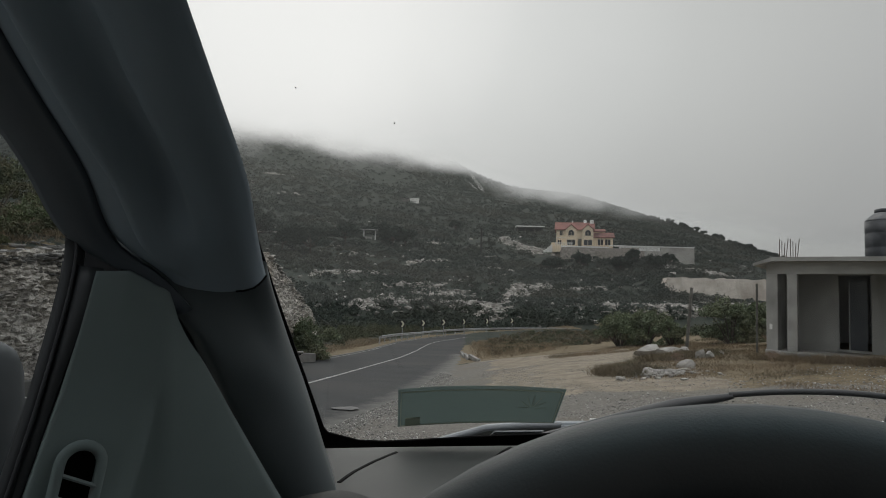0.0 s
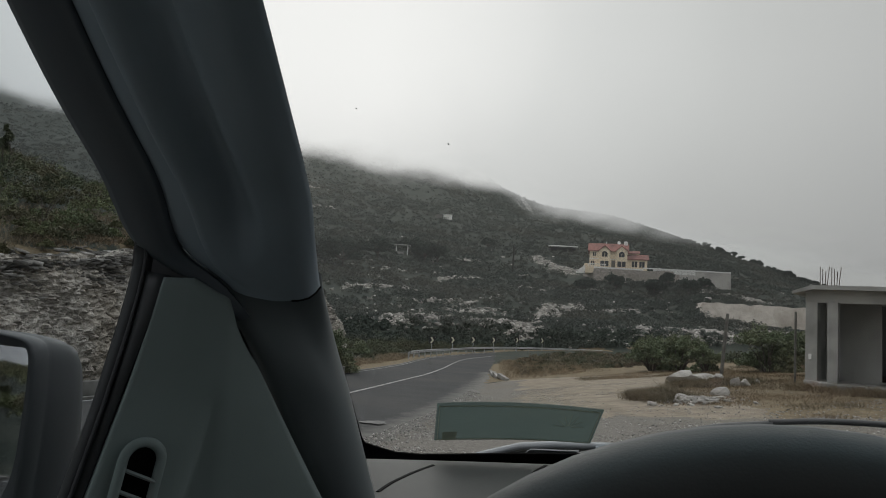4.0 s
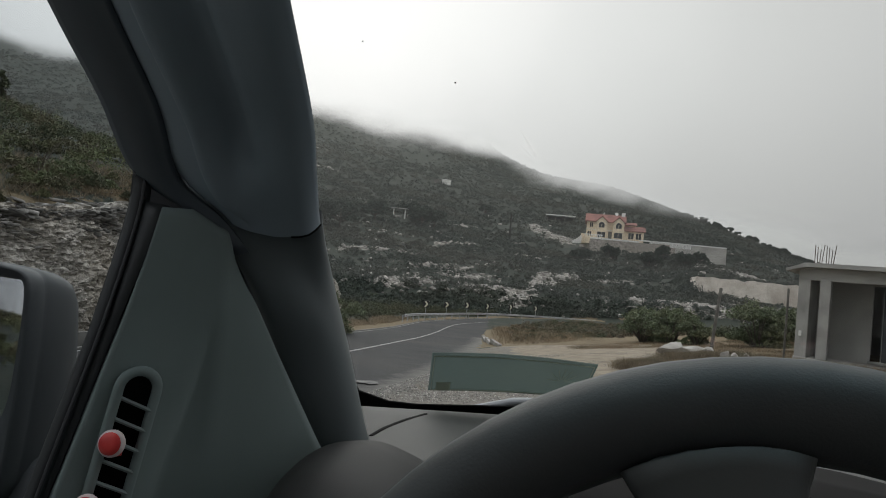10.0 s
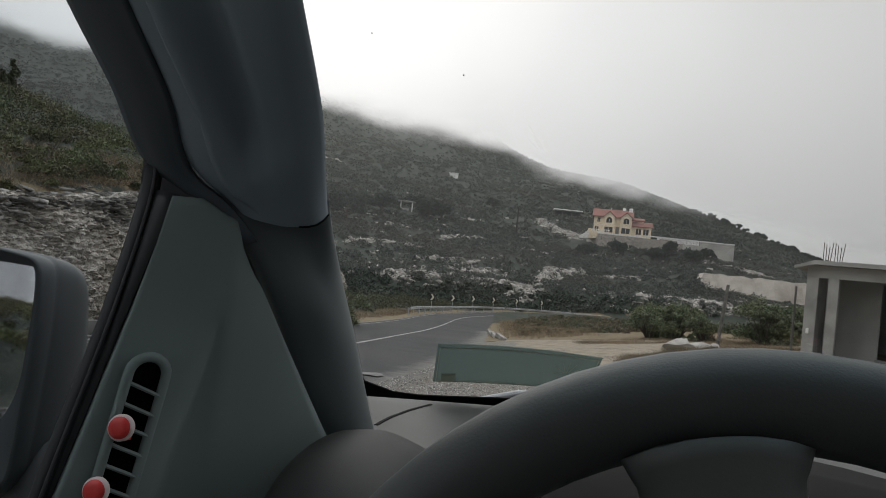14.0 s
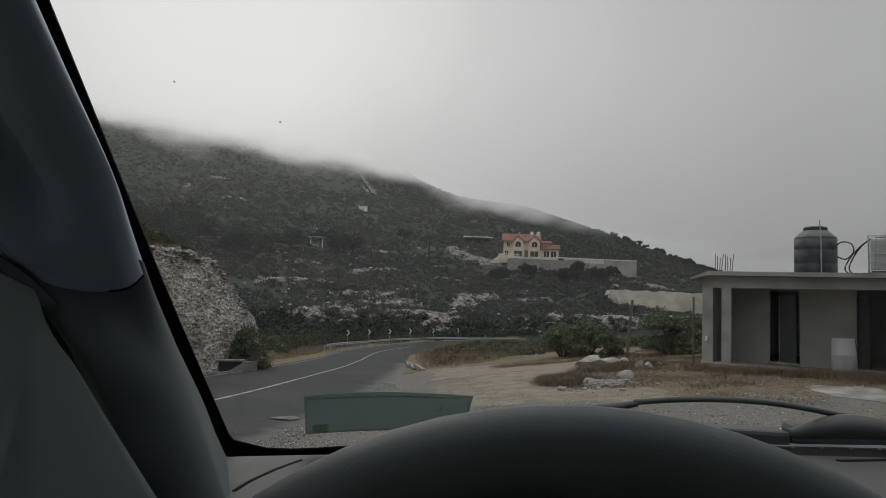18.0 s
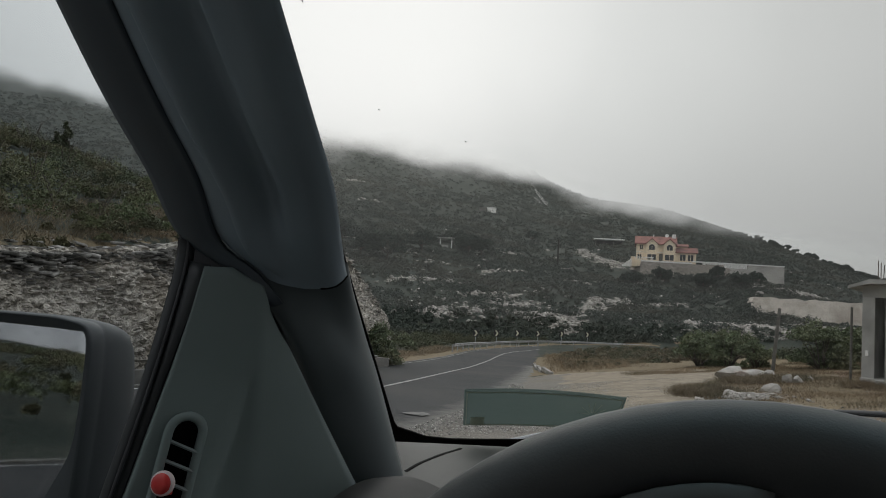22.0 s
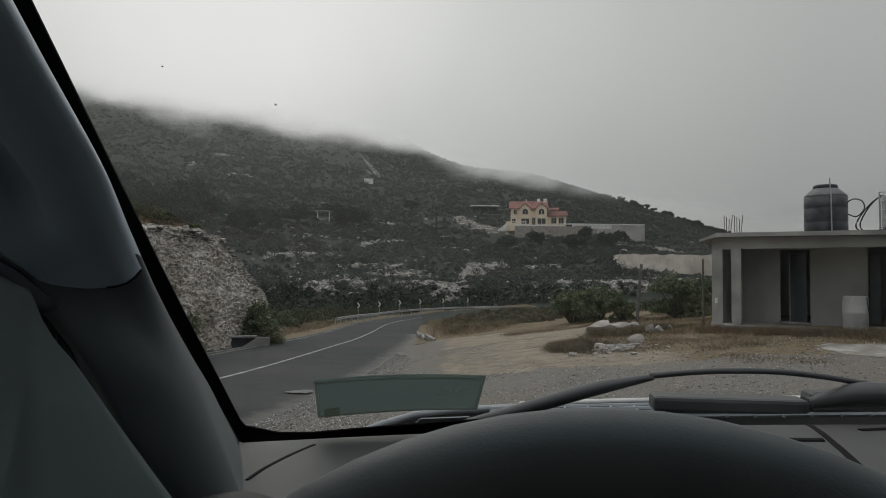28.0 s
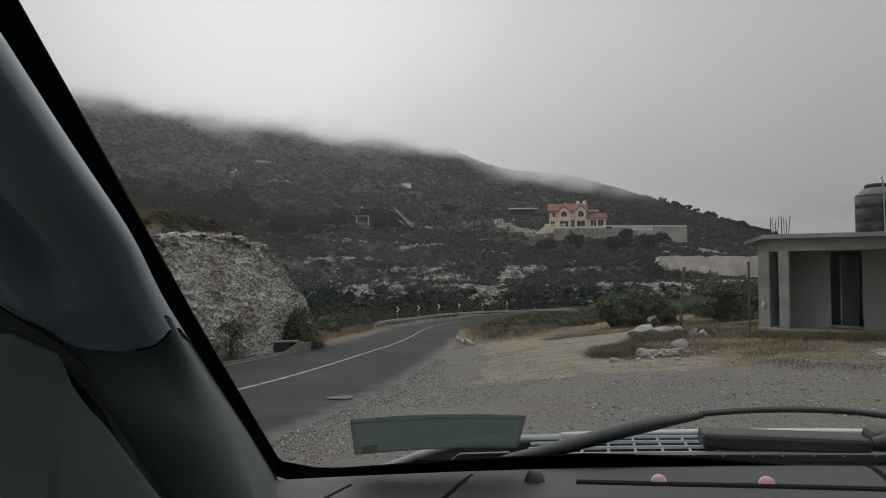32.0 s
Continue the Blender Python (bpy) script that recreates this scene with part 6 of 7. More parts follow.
side.visible_shadow = False

# air freshener clips
def clip(name, m, cap, label):
    t = thing(name, m @ Matrix.Scale(0.84 if cap == "red" else 0.78, 4), label, "air freshener", "air freshener clips")
    part("cap", lathe([(0.0095, 0.0), (0.0105, 0.002), (0.0100, 0.005), (0.004, 0.0058), (0.0002, 0.006)], 24), cap, t, "", True)
    part("rim", lathe([(0.0112, -0.003), (0.0122, -0.001), (0.0122, 0.0025), (0.0104, 0.0038)], 24), "clip", t, "pale plastic rim", True)
    part("stem", boxed((-0.003, -0.012, -0.016), (0.003, 0.004, -0.001), 0.001), "red" if cap == "red" else "clip", t)
    return t


for u, v in ((-0.012, 0.054), (-0.0165, 0.103)):
    p = CARM @ vent_frame(u, v, 0.030)
    out = (CARM.to_3x3() @ Vector((0.15, -1.0, 0.15))).normalized()
    clip("air_freshener", Matrix.Translation(p) @ out.to_track_quat("Z", "Y").to_matrix().to_4x4(), "red", "round red air freshener clipped to the vent slats")
for x, y in ((0.151, 0.920), (0.273, 0.912)):
    p = CARM @ Vector(on_dash(x, y, 0.0015))
    out = (CARM.to_3x3() @ Vector((-0.1, -0.85, 0.5))).normalized()
    clip("air_freshener", Matrix.Translation(p) @ out.to_track_quat("Z", "Y").to_matrix().to_4x4(), "pink", "round pale pink air freshener clipped in the demister slot")

# green sticker on the windscreen
M["sticker"] = surf("green_sticker", (0.14, 0.18, 0.168), (0.16, 0.20, 0.187), 6, 0.5, 0.1, 80, c=(0.125, 0.16, 0.15), cscale=5)


def backlit(m, through_, glow_, f1, f2):
    """Let light through a thin printed film."""
    n, l = m.node_tree.nodes, m.node_tree.links
    tr, tl, m1, m2 = n.new("ShaderNodeBsdfTransparent"), n.new("ShaderNodeBsdfTranslucent"), n.new("ShaderNodeMixShader"), n.new("ShaderNodeMixShader")
    tr.inputs[0].default_value, tl.inputs[0].default_value = rgb(through_), rgb(glow_)
    m1.inputs[0].default_value, m2.inputs[0].default_value = f1, f2
    l.new(n["Principled BSDF"].outputs[0], m1.inputs[1])
    l.new(tl.outputs[0], m1.inputs[2])
    l.new(m1.outputs[0], m2.inputs[1])
    l.new(tr.outputs[0], m2.inputs[2])
    l.new(m2.outputs[0], n["Material Output"].inputs[0])


backlit(M["sticker"], (0.52, 0.58, 0.565), (0.21, 0.255, 0.245), 0.5, 0.45)
M["sticker2"] = surf("faded_print", (0.33, 0.335, 0.29), (0.40, 0.385, 0.32), 60, 0.6, 0)
backlit(M["sticker2"], (0.9, 0.88, 0.82), (0.50, 0.49, 0.42), 0.5, 0.5)
sm = [[(-0.23, -0.1207), (-0.158, -0.1135), (-0.083, -0.111), (-0.0089, -0.1129)], [(-0.2535, -0.1875), (-0.177, -0.1795), (-0.101, -0.1745), (-0.0265, -0.1725)]]
sticker = thing("windscreen_sticker", CARM, "green rectangular permit sticker stuck inside the windscreen", "sticker")
part("sheet", sheet([[ws(p[0], p[1], 0.006) for p in spline([(x, z, 0) for x, z in r], 18)] for r in sm], 0.0012), "sticker", sticker)


def on_sticker(u, v, off=0.0085):
    a = np.array(sm[0][0]) * (1 - u) + np.array(sm[0][3]) * u
    b = np.array(sm[1][0]) * (1 - u) + np.array(sm[1][3]) * u
    q = a * (1 - v) + b * v
    return ws(q[0], q[1] + 0.0045 * math.sin(math.pi * u), off)


def patch(name, u0, v0, u1, v1, mat):
    part(name, sheet([[on_sticker(u0 + (u1 - u0) * i / 3, v) for i in range(4)] for v in (v0, v1)], 0.0006), mat, sticker)


patch("print_square", 0.05, 0.74, 0.145, 0.95, "sticker2")
for k in range(7):
    a = math.pi * (0.08 + 0.84 * k / 6)
    part("print_leaf", tubed([on_sticker(0.83 + 0.02 * math.cos(a), 0.55 - 0.06 * math.sin(a)), on_sticker(0.83 + 0.095 * math.cos(a), 0.62 - 0.42 * math.sin(a))], 0.0006, 5, 0.5), "sticker2", sticker)
for v in (0.05, 0.96):
    part("print_edge", sheet([[on_sticker(0.015 + 0.97 * i / 8, v + d) for i in range(9)] for d in (-0.012, 0.012)], 0.0005), "sticker2", sticker)
for u in (0.02, 0.985):
    part("print_edge", sheet([[on_sticker(u + d, 0.05 + 0.9 * i / 3) for i in range(4)] for d in (-0.003, 0.003)], 0.0005), "sticker2", sticker)

# glass mark near the top, read from outside
cu = bpy.data.curves.new("glass_mark", "FONT")
cu.body, cu.size, cu.align_x = "A S1", 0.0062, "CENTER"
cu.materials.append(M["frit"])
mark = new("glass_mark", cu)
a0, a1, b1 = Vector(ws(-0.243, 0.221, 0.004)), Vector(ws(-0.233, 0.223, 0.004)), Vector(ws(-0.243, 0.241, 0.004))
ex = -(a1 - a0).normalized()
ey = ((b1 - a0) - ex * (b1 - a0).dot(ex)).normalized()
mm = Matrix((ex, ey, ex.cross(ey))).transposed().to_4x4()
mm.translation = a0
mark.parent = glass_ob
mark.matrix_local = mm
tagged(mark, "small black glass mark seen in reverse")
part("glass_mark_arrow", tubed([tuple(a0 + ex * 0.0005 + ey * 0.006), tuple(a0 + ex * 0.0005 - ey * 0.004)], 0.0005, 5), "frit", glass_ob)

# dried pale smear and small specks of dirt on the glass
def smear_material():
    m = bpy.data.materials.new("dried_smear")
    m.use_nodes = True
    n, l = m.node_tree.nodes, m.node_tree.links
    out = n["Material Output"]
    n.remove(n["Principled BSDF"])
    clear, milky, mix, noi = n.new("ShaderNodeBsdfTransparent"), n.new("ShaderNodeBsdfTranslucent"), n.new("ShaderNodeMixShader"), n.new("ShaderNodeTexNoise")
    noi.inputs["Scale"].default_value, noi.inputs["Detail"].default_value = 420, 4
    mr = n.new("ShaderNodeMapRange")
    mr.inputs["From Min"].default_value, mr.inputs["From Max"].default_value = 0.35, 0.65
    mr.inputs["To Min"].default_value, mr.inputs["To Max"].default_value = 0.01, 0.22
    milky.inputs[0].default_value = (0.62, 0.62, 0.60, 1)
    l.new(noi.outputs["Fac"], mr.inputs["Value"])
    l.new(mr.outputs[0], mix.inputs[0])
    l.new(clear.outputs[0], mix.inputs[1])
    l.new(milky.outputs[0], mix.inputs[2])
    l.new(mix.outputs[0], out.inputs["Surface"])
    return m


M["smear"] = smear_material()
smear = thing("dirt_smear", CARM, "dried pale streaky smear of dirt on the windscreen", "dirt")


def streak(a, b, w0, w1):
    """A ragged stroke on the glass from a to b (x, z), w0 to w1 wide."""
    rs = random.Random(int(1e4 * (a[0] - b[1])))
    rows_ = []
    for i in range(11):
        f = i / 10
        x, z, w = a[0] + (b[0] - a[0]) * f, a[1] + (b[1] - a[1]) * f, (w0 + (w1 - w0) * f) * (0.65 + 0.6 * rs.random()) * min(1, 0.25 + 4 * f, 0.25 + 6 * (1 - f))
        rows_.append([ws(x + w * k + 0.0003 * rs.uniform(-1, 1), z + 0.5 * w * k, 0.0012) for k in (-0.5, 0, 0.5)])
    return sheet(rows_)


part("streak", streak((-0.0945, 0.1140), (-0.0815, 0.0962), 0.0008, 0.0034), "smear", smear)
part("streak", streak((-0.0950, 0.1040), (-0.0870, 0.0975), 0.0006, 0.0016), "smear", smear)
part("streak", streak((-0.0915, 0.1080), (-0.0850, 0.0985), 0.0006, 0.0016), "smear", smear)
for sx, sz, sr in ((-0.1462, 0.1412, 0.0007), (-0.215, 0.160, 0.0006)):
    speck = thing("dirt_speck", CARM, "tiny dark speck of dirt on the windscreen", "dirt", "specks on the windscreen")
    part("blot", sheet([[ws(sx + sr * math.cos(a) * k, sz + 0.6 * sr * math.sin(a) * k, 0.0012) for a in (0, 0.9, 1.8, 2.7, 3.6, 4.5, 5.4, 6.283)] for k in (0.15, 0.6, 1.0)], 0.0003), "frit", speck)

# steering wheel
wheel_c, WR, WT, WK = Vector((0.0807, 0.2598, -0.278)), 0.2191, 0.0224, 1.15
wu = Vector((math.cos(radians(2.26)), math.sin(radians(2.26)), 0))
wv = Vector((-wu.y * math.cos(radians(77.35)), wu.x * math.cos(radians(77.35)), math.sin(radians(77.35))))
wn_ = wu.cross(wv)


def wp(r, a, out=0.0):
    return tuple(wheel_c + wu * r * math.cos(a) + wv * r * math.sin(a) + wn_ * out + Vector((0, 0, EYE)))


bm = bmesh.new()
rings = []
for k in range(72):
    a = 2 * math.pi * k / 72
    thick = WT
    rings.append([bm.verts.new(wp(WR + thick * math.cos(b), a, thick * 1.05 * math.sin(b))) for b in (2 * math.pi * j / 16 for j in range(16))])
for k in range(72):
    p, q = rings[k], rings[(k + 1) % 72]
    for j in range(16):
        bm.faces.new((p[j], p[(j + 1) % 16], q[(j + 1) % 16], q[j]))
bmesh.ops.recalc_face_normals(bm, faces=bm.faces)
swheel = part("steering_wheel", bm, "wheel", van, "thick black steering wheel", True)
hubm = Matrix((wu * WK, wv * WK, wn_ * WK)).transposed().to_4x4()
hubm.translation = wheel_c + Vector((0, 0, EYE)) - wn_ * 0.03
part("hub", lathe([(0.058, 0.0), (0.067, 0.012), (0.064, 0.034), (0.050, 0.046), (0.0002, 0.050)], 32, hubm), "hub", swheel, "grey airbag cover", True)
def spoke(a, w):
    """A flat spoke with filleted corners where it meets the rim."""
    outline_ = [(0.060, w * 1.25), (0.10, w * 1.05), (0.14, w), (0.168, w), (0.182, w * 1.02), (0.190, w * 1.10), (0.196, w * 1.28), (0.203, w * 1.45)]
    rows_ = []
    for r_, w_ in outline_:
        h_ = math.asin(min(0.95, w_ / r_))
        rows_.append([wp(r_, a + h_ * f_, 0.014 - 0.010 * abs(f_) ** 4 - 0.05 * max(0, 0.15 - r_)) for f_ in (1, 0.92, 0.75, 0.4, 0, -0.4, -0.75, -0.92, -1)])
    return sheet(rows_, 0.016)


for a in (102.2, 102.2 + 118, 102.2 - 118):
    part("spoke", spoke(radians(a), 0.0190), "hub", swheel, "", True)
part("column_cowl", tubed([tuple(Vector(hubm.translation)), tuple(Vector(hubm.translation) + Vector((0, 0.12, -0.06))), tuple(Vector(hubm.translation) + Vector((0, 0.30, -0.12)))], [0.055, 0.075, 0.09], 16), "dash", van, "", True)
for s, up in ((1, 0.02), (-1, 0.03)):
    q = Vector(hubm.translation) + Vector((0, 0.06, 0.0))
    part("stalk", tubed([tuple(q), tuple(q + Vector((s * 0.09, 0.0, up))), tuple(q + Vector((s * 0.19, -0.01, up * 1.6)))], [0.008, 0.009, 0.012], 10), "black", van, "black control stalk", True)
# instrument binnacle in the dashboard, behind the wheel
part("instrument_panel", boxed(V3(-0.20, 0.388, -0.62), V3(0.45, 0.40, -0.185), 0.005), "black", van, "dark instrument panel")
part("instrument_cowl", sheet([[V3(0.075 + 0.19 * math.cos(a), y, -0.345 + h * math.sin(a)) for a in (math.pi * k / 24 for k in range(25))] for y, h in ((0.52, 0.10), (0.58, 0.115), (0.66, 0.105))], 0.006), "black", van, "", True)
# black sheet laid on the dash paints the shaded recess of the instruments
part("instrument_glass", sheet([[on_dash(-0.13 + 0.50 * i / 16, 0.47 + (0.20 + 0.145 * math.sin(math.pi * i / 16) ** 0.7) * q, 0.004 + 0.006 * math.sin(math.pi * i / 16)) for i in range(17)] for q in (0, 0.2, 0.4, 0.6, 0.8, 1)], 0.003), "frit", van, "black sheet over the dash for the shaded instrument recess", True)
part("gauge", lathe([(0.045, 0), (0.047, 0.006), (0.043, 0.008)], 28, Matrix.Translation(V3(-0.02, 0.60, -0.30)) @ pose(0, 0, 0, 70, 0, 0)), "steel", van, "chrome gauge ring", True)

# bonnet, scuttle grille and wipers beyond the glass
rows = []
for y in [1.29, 1.31, 1.36, 1.5, 1.65, 1.8, 1.92, 2.0, 2.04]:
    rows.append([V3(x, y - 0.12 * ((x - 0.37) / 0.8) ** 2, -0.222 + 0.045 * x - 0.30 * max(0, (y - 1.33)) - 0.02 * max(0, (y - 1.29)) - 0.45 * max(0, abs(x - 0.37) - 0.5) ** 1.3 - (0.25 if y > 2.03 else 0)) for x in [-0.42 + 1.58 * i / 24 for i in range(25)]])
part("bonnet", sheet(rows, 0.01), "body", van, "silver grey painted bonnet", True)
part("front_wing", sheet([[V3(-0.40 - 0.05 * k, y, -0.30 - 0.09 * k ** 1.6 - 0.02 * max(0, y - 1.2)) for k in range(5)] for y in (0.95, 1.1, 1.2, 1.3)], 0.01), "body", van, "silver grey painted wing", True)
for side_x in (-0.52, 1.22):
    w = part("front_wheel", lathe([(0.30, -0.09), (0.32, -0.07), (0.32, 0.07), (0.30, 0.09)], 32, Matrix.Translation((side_x + 0.05 * (1 if side_x < 0 else -1), 1.55, 0.32)) @ pose(0, 0, 0, 0, 90, 0)), "black", van)
part("front_end", boxed(V3(-0.45, 1.95, -1.25), V3(1.18, 2.08, -0.52), 0.05), "body", van)
part("scuttle", sheet([[V3(x, y, z + 0.045 * x) for x in [-0.38 + 1.5 * i / 20 for i in range(21)]] for y, z in ((1.00, -0.29), (1.10, -0.285), (1.30, -0.272))], 0.006), "black", van)
for j in range(4):
    y, z = 1.105 + 0.055 * j, -0.2108 - 0.0045 * j
    part("grille_bar", tubed([V3(x, y - 0.10 * (x - 0.37) ** 2, z + 0.045 * x) for x in [-0.02 + 0.75 * i / 12 for i in range(13)]], 0.0055, 6, 0.7), "cowl", van)
for j in range(19):
    x = 0.02 + j * 0.04
    part("grille_rib", tubed([V3(x, 1.095 - 0.10 * (x - 0.37) ** 2, -0.211 + 0.045 * x), V3(x + 0.01, 1.275 - 0.10 * (x - 0.37) ** 2, -0.2255 + 0.045 * x)], 0.0026, 5), "cowl", van)
# white tube paints the bright line on the grey bonnet's rear curve
part("bonnet_edge", tubed([V3(x, 1.288 - 0.12 * ((x - 0.37) / 0.8) ** 2, -0.2195 + 0.045 * x) for x in [0.03 + 1.1 * i / 20 for i in range(21)]], 0.005, 6), "white", van, "", True)
wiper = part("wiper", tubed([V3(*p) for p in spline([(-0.07, 1.09, -0.225), (0.012, 1.06, -0.196), (0.136, 1.04, -0.1525), (0.2216, 1.0245, -0.1296)], 14)], [0.013 + 0.004 * math.sin(math.pi * i / 14) - 0.006 * max(0, i - 10) / 4 for i in range(15)], 10, 0.6), "black", van, "black windscreen wiper", True)
part("arm", tubed([V3(*p) for p in spline([(0.216, 1.025, -0.1285), (0.28, 1.02, -0.1205), (0.34, 1.02, -0.1175), (0.40, 1.03, -0.1195), (0.458, 1.04, -0.126), (0.51, 1.05, -0.1345), (0.58, 1.06, -0.143), (0.66, 1.07, -0.152)], 26)], 0.0052, 8, 0.8), "black", wiper, "", True)
part("wiper_cover", tubed([V3(*p) for p in spline([(0.44, 1.05, -0.165), (0.50, 1.03, -0.147), (0.58, 1.03, -0.150), (0.75, 1.06, -0.165), (0.95, 1.05, -0.17)], 20)], [0.012 + 0.012 * math.sin(math.pi * min(1, i / 12)) for i in range(21)], 10, 0.7), "black", van, "", True)
part("scuttle_box", boxed(V3(0.235, 1.10, -0.194), V3(0.46, 1.15, -0.170), 0.006), "black", van)
part("scuttle_box", boxed(V3(0.46, 1.10, -0.192), V3(0.95, 1.15, -0.158), 0.01), "black", van)
part("scuttle_corner", sheet([[ws(-0.12, -0.226, -0.02), ws(-0.045, -0.222, -0.02)], [ws(-0.14, -0.245, -0.02), ws(-0.06, -0.24, -0.02)]], 0.002), "body", van)

# door mirror
mirror = part("door_mirror", bmesh.new(), "mirrorshell", van, "black door mirror", True)
bm = bmesh.new()
def loop(pts, k):
    """A smooth closed outline through points."""
    s = spline([pts[-1]] + pts + [pts[0], pts[1]], k * (len(pts) + 2))
    return [tuple(p) for p in s[k:k * (len(pts) + 1)]]


GLASS_EDGE = loop([(-0.622, -0.074), (-0.614, -0.105), (-0.610, -0.160), (-0.610, -0.195), (-0.618, -0.222), (-0.645, -0.272), (-0.680, -0.318), (-0.730, -0.333), (-0.800, -0.330), (-0.838, -0.290), (-0.845, -0.180), (-0.838, -0.085), (-0.800, -0.070), (-0.700, -0.069), (-0.645, -0.070)], 4)
SHELL_EDGE = loop([(-0.613, -0.065), (-0.602, -0.105), (-0.597, -0.160), (-0.595, -0.210), (-0.594, -0.262), (-0.602, -0.300), (-0.660, -0.345), (-0.730, -0.352), (-0.810, -0.348), (-0.858, -0.300), (-0.862, -0.180), (-0.855, -0.070), (-0.800, -0.055), (-0.700, -0.053), (-0.650, -0.055)], 4)
NP = len(SHELL_EDGE)
MY, mid_m = 0.575, (-0.73, -0.20)


def mirror_point(p, y, scale=1.0, inset=0.0):
    """A point of the mirror's outline, y ahead; the face is turned a little towards the cab."""
    x, z = mid_m[0] + (p[0] - mid_m[0]) * scale, mid_m[1] + (p[1] - mid_m[1]) * scale
    return V3(x, y + (0.02 * (mid_m[0] + 0.12 - x) + 0.105 * (z - mid_m[1])) * (1 - inset), z)


rings = [[bm.verts.new(mirror_point(p, y, s_, i_)) for p in SHELL_EDGE] for y, s_, i_ in ((MY + 0.004, 0.975, 0), (MY, 0.985, 0), (MY + 0.004, 1.0, 0), (MY + 0.022, 1.0, 0), (MY + 0.024, 0.994, 0), (MY + 0.027, 1.0, 0), (MY + 0.060, 0.975, 0.2), (MY + 0.085, 0.925, 0.5), (MY + 0.108, 0.83, 0.8), (MY + 0.128, 0.66, 1), (MY + 0.132, 0.3, 1))]
rim_in = [bm.verts.new(mirror_point(p, MY + 0.002, 1.03)) for p in GLASS_EDGE]
rim_deep = [bm.verts.new(mirror_point(p, MY + 0.012, 1.0)) for p in GLASS_EDGE]
for p, q in zip([rim_deep, rim_in] + rings, [rim_in] + rings):
    for j in range(NP):
        bm.faces.new((p[j], p[(j + 1) % NP], q[(j + 1) % NP], q[j]))
bm.faces.new(rings[-1])
bmesh.ops.recalc_face_normals(bm, faces=bm.faces)
bm.to_mesh(mirror.data)
bm.free()
mirror.data.polygons.foreach_set("use_smooth", [True] * len(mirror.data.polygons))
bm = bmesh.new()
bm.faces.new([bm.verts.new(mirror_point(p, MY + 0.009, 1.02)) for p in GLASS_EDGE])
bmesh.ops.solidify(bm, geom=list(bm.faces), thickness=0.003)
part("mirror_glass", bm, "mirrorglass", mirror, "silvered mirror glass")
part("mirror_foot", tubed([V3(-0.66, 0.63, -0.285), V3(-0.60, 0.63, -0.305), V3(-0.53, 0.62, -0.335), V3(-0.48, 0.60, -0.37)], [0.05, 0.045, 0.05, 0.06], 16), "mirrorshell", mirror, "", True)

# the rest of the cab, itself unseen, closes the view behind: roof, far side, back, floor, seats
part("roof", boxed(V3(-0.42, -1.0, 0.45), V3(1.16, 0.16, 0.50), 0.02), "headliner", van)
part("roof_header", tubed([V3(-0.25, 0.14, 0.43), V3(0.37, 0.24, 0.455), V3(0.99, 0.14, 0.43)], 0.035, 10), "headliner", van)
part("bulkhead", boxed(V3(-0.5, -1.04, -1.2), V3(1.24, -1.0, -0.10)), "headliner", van)
part("cab_floor", boxed(V3(-0.5, -1.0, -1.22), V3(1.24, 0.9, -1.16)), "black", van)
part("firewall", boxed(V3(-0.5, 0.9, -1.2), V3(1.24, 0.95, -0.46)), "black", van)
part("passenger_door", boxed(V3(1.20, -1.0, -1.1), V3(1.27, 0.7, -0.36), 0.02), "trim", van)
part("rear_pillar", boxed(V3(-0.46, -0.98, -0.36), V3(-0.40, -0.45, 0.46), 0.02), "trim", van)
part("rear_pillar", boxed(V3(1.14, -0.98, -0.36), V3(1.2, -0.45, 0.46), 0.02), "trim", van)
part("far_pillar", tubed([V3(1.06, 0.9, -0.2), V3(1.03, 0.55, 0.08), V3(0.97, 0.12, 0.42)], 0.035, 10), "pillar", van)
for sx in (0.03, 0.72):
    part("seat", boxed(V3(sx - 0.24, -0.62, -0.80), V3(sx + 0.24, -0.12, -0.62), 0.05), "seatcloth", van, "dark cloth seat")
    part("seat_back", boxed(V3(sx - 0.24, -0.80, -0.68), V3(sx + 0.24, -0.62, -0.02), 0.06), "seatcloth", van, "dark cloth seat back")
# assumed rear body, left open above the waist so sky light reaches the cab
part("load_body", boxed(V3(-0.42, -3.2, -1.1), V3(1.16, -1.06, -0.12), 0.05), "body", van)
part("rear_roof", boxed(V3(-0.42, -3.2, 0.45), V3(1.16, -1.0, 0.50), 0.02), "headliner", van)
for px, py in ((-0.40, -3.1), (1.10, -3.1), (-0.42, -1.9), (1.12, -1.9)):
    part("rear_pillar", boxed(V3(px, py, -0.14), V3(px + 0.06, py + 0.14, 0.46), 0.02), "trim", van)
for sx, sy in ((-0.45, -2.4), (1.19, -2.4)):
    part("rear_wheel", lathe([(0.30, -0.09), (0.32, -0.07), (0.32, 0.07), (0.30, 0.09)], 32, Matrix.Translation((sx, sy, 0.32)) @ pose(0, 0, 0, 0, 90, 0)), "black", van)


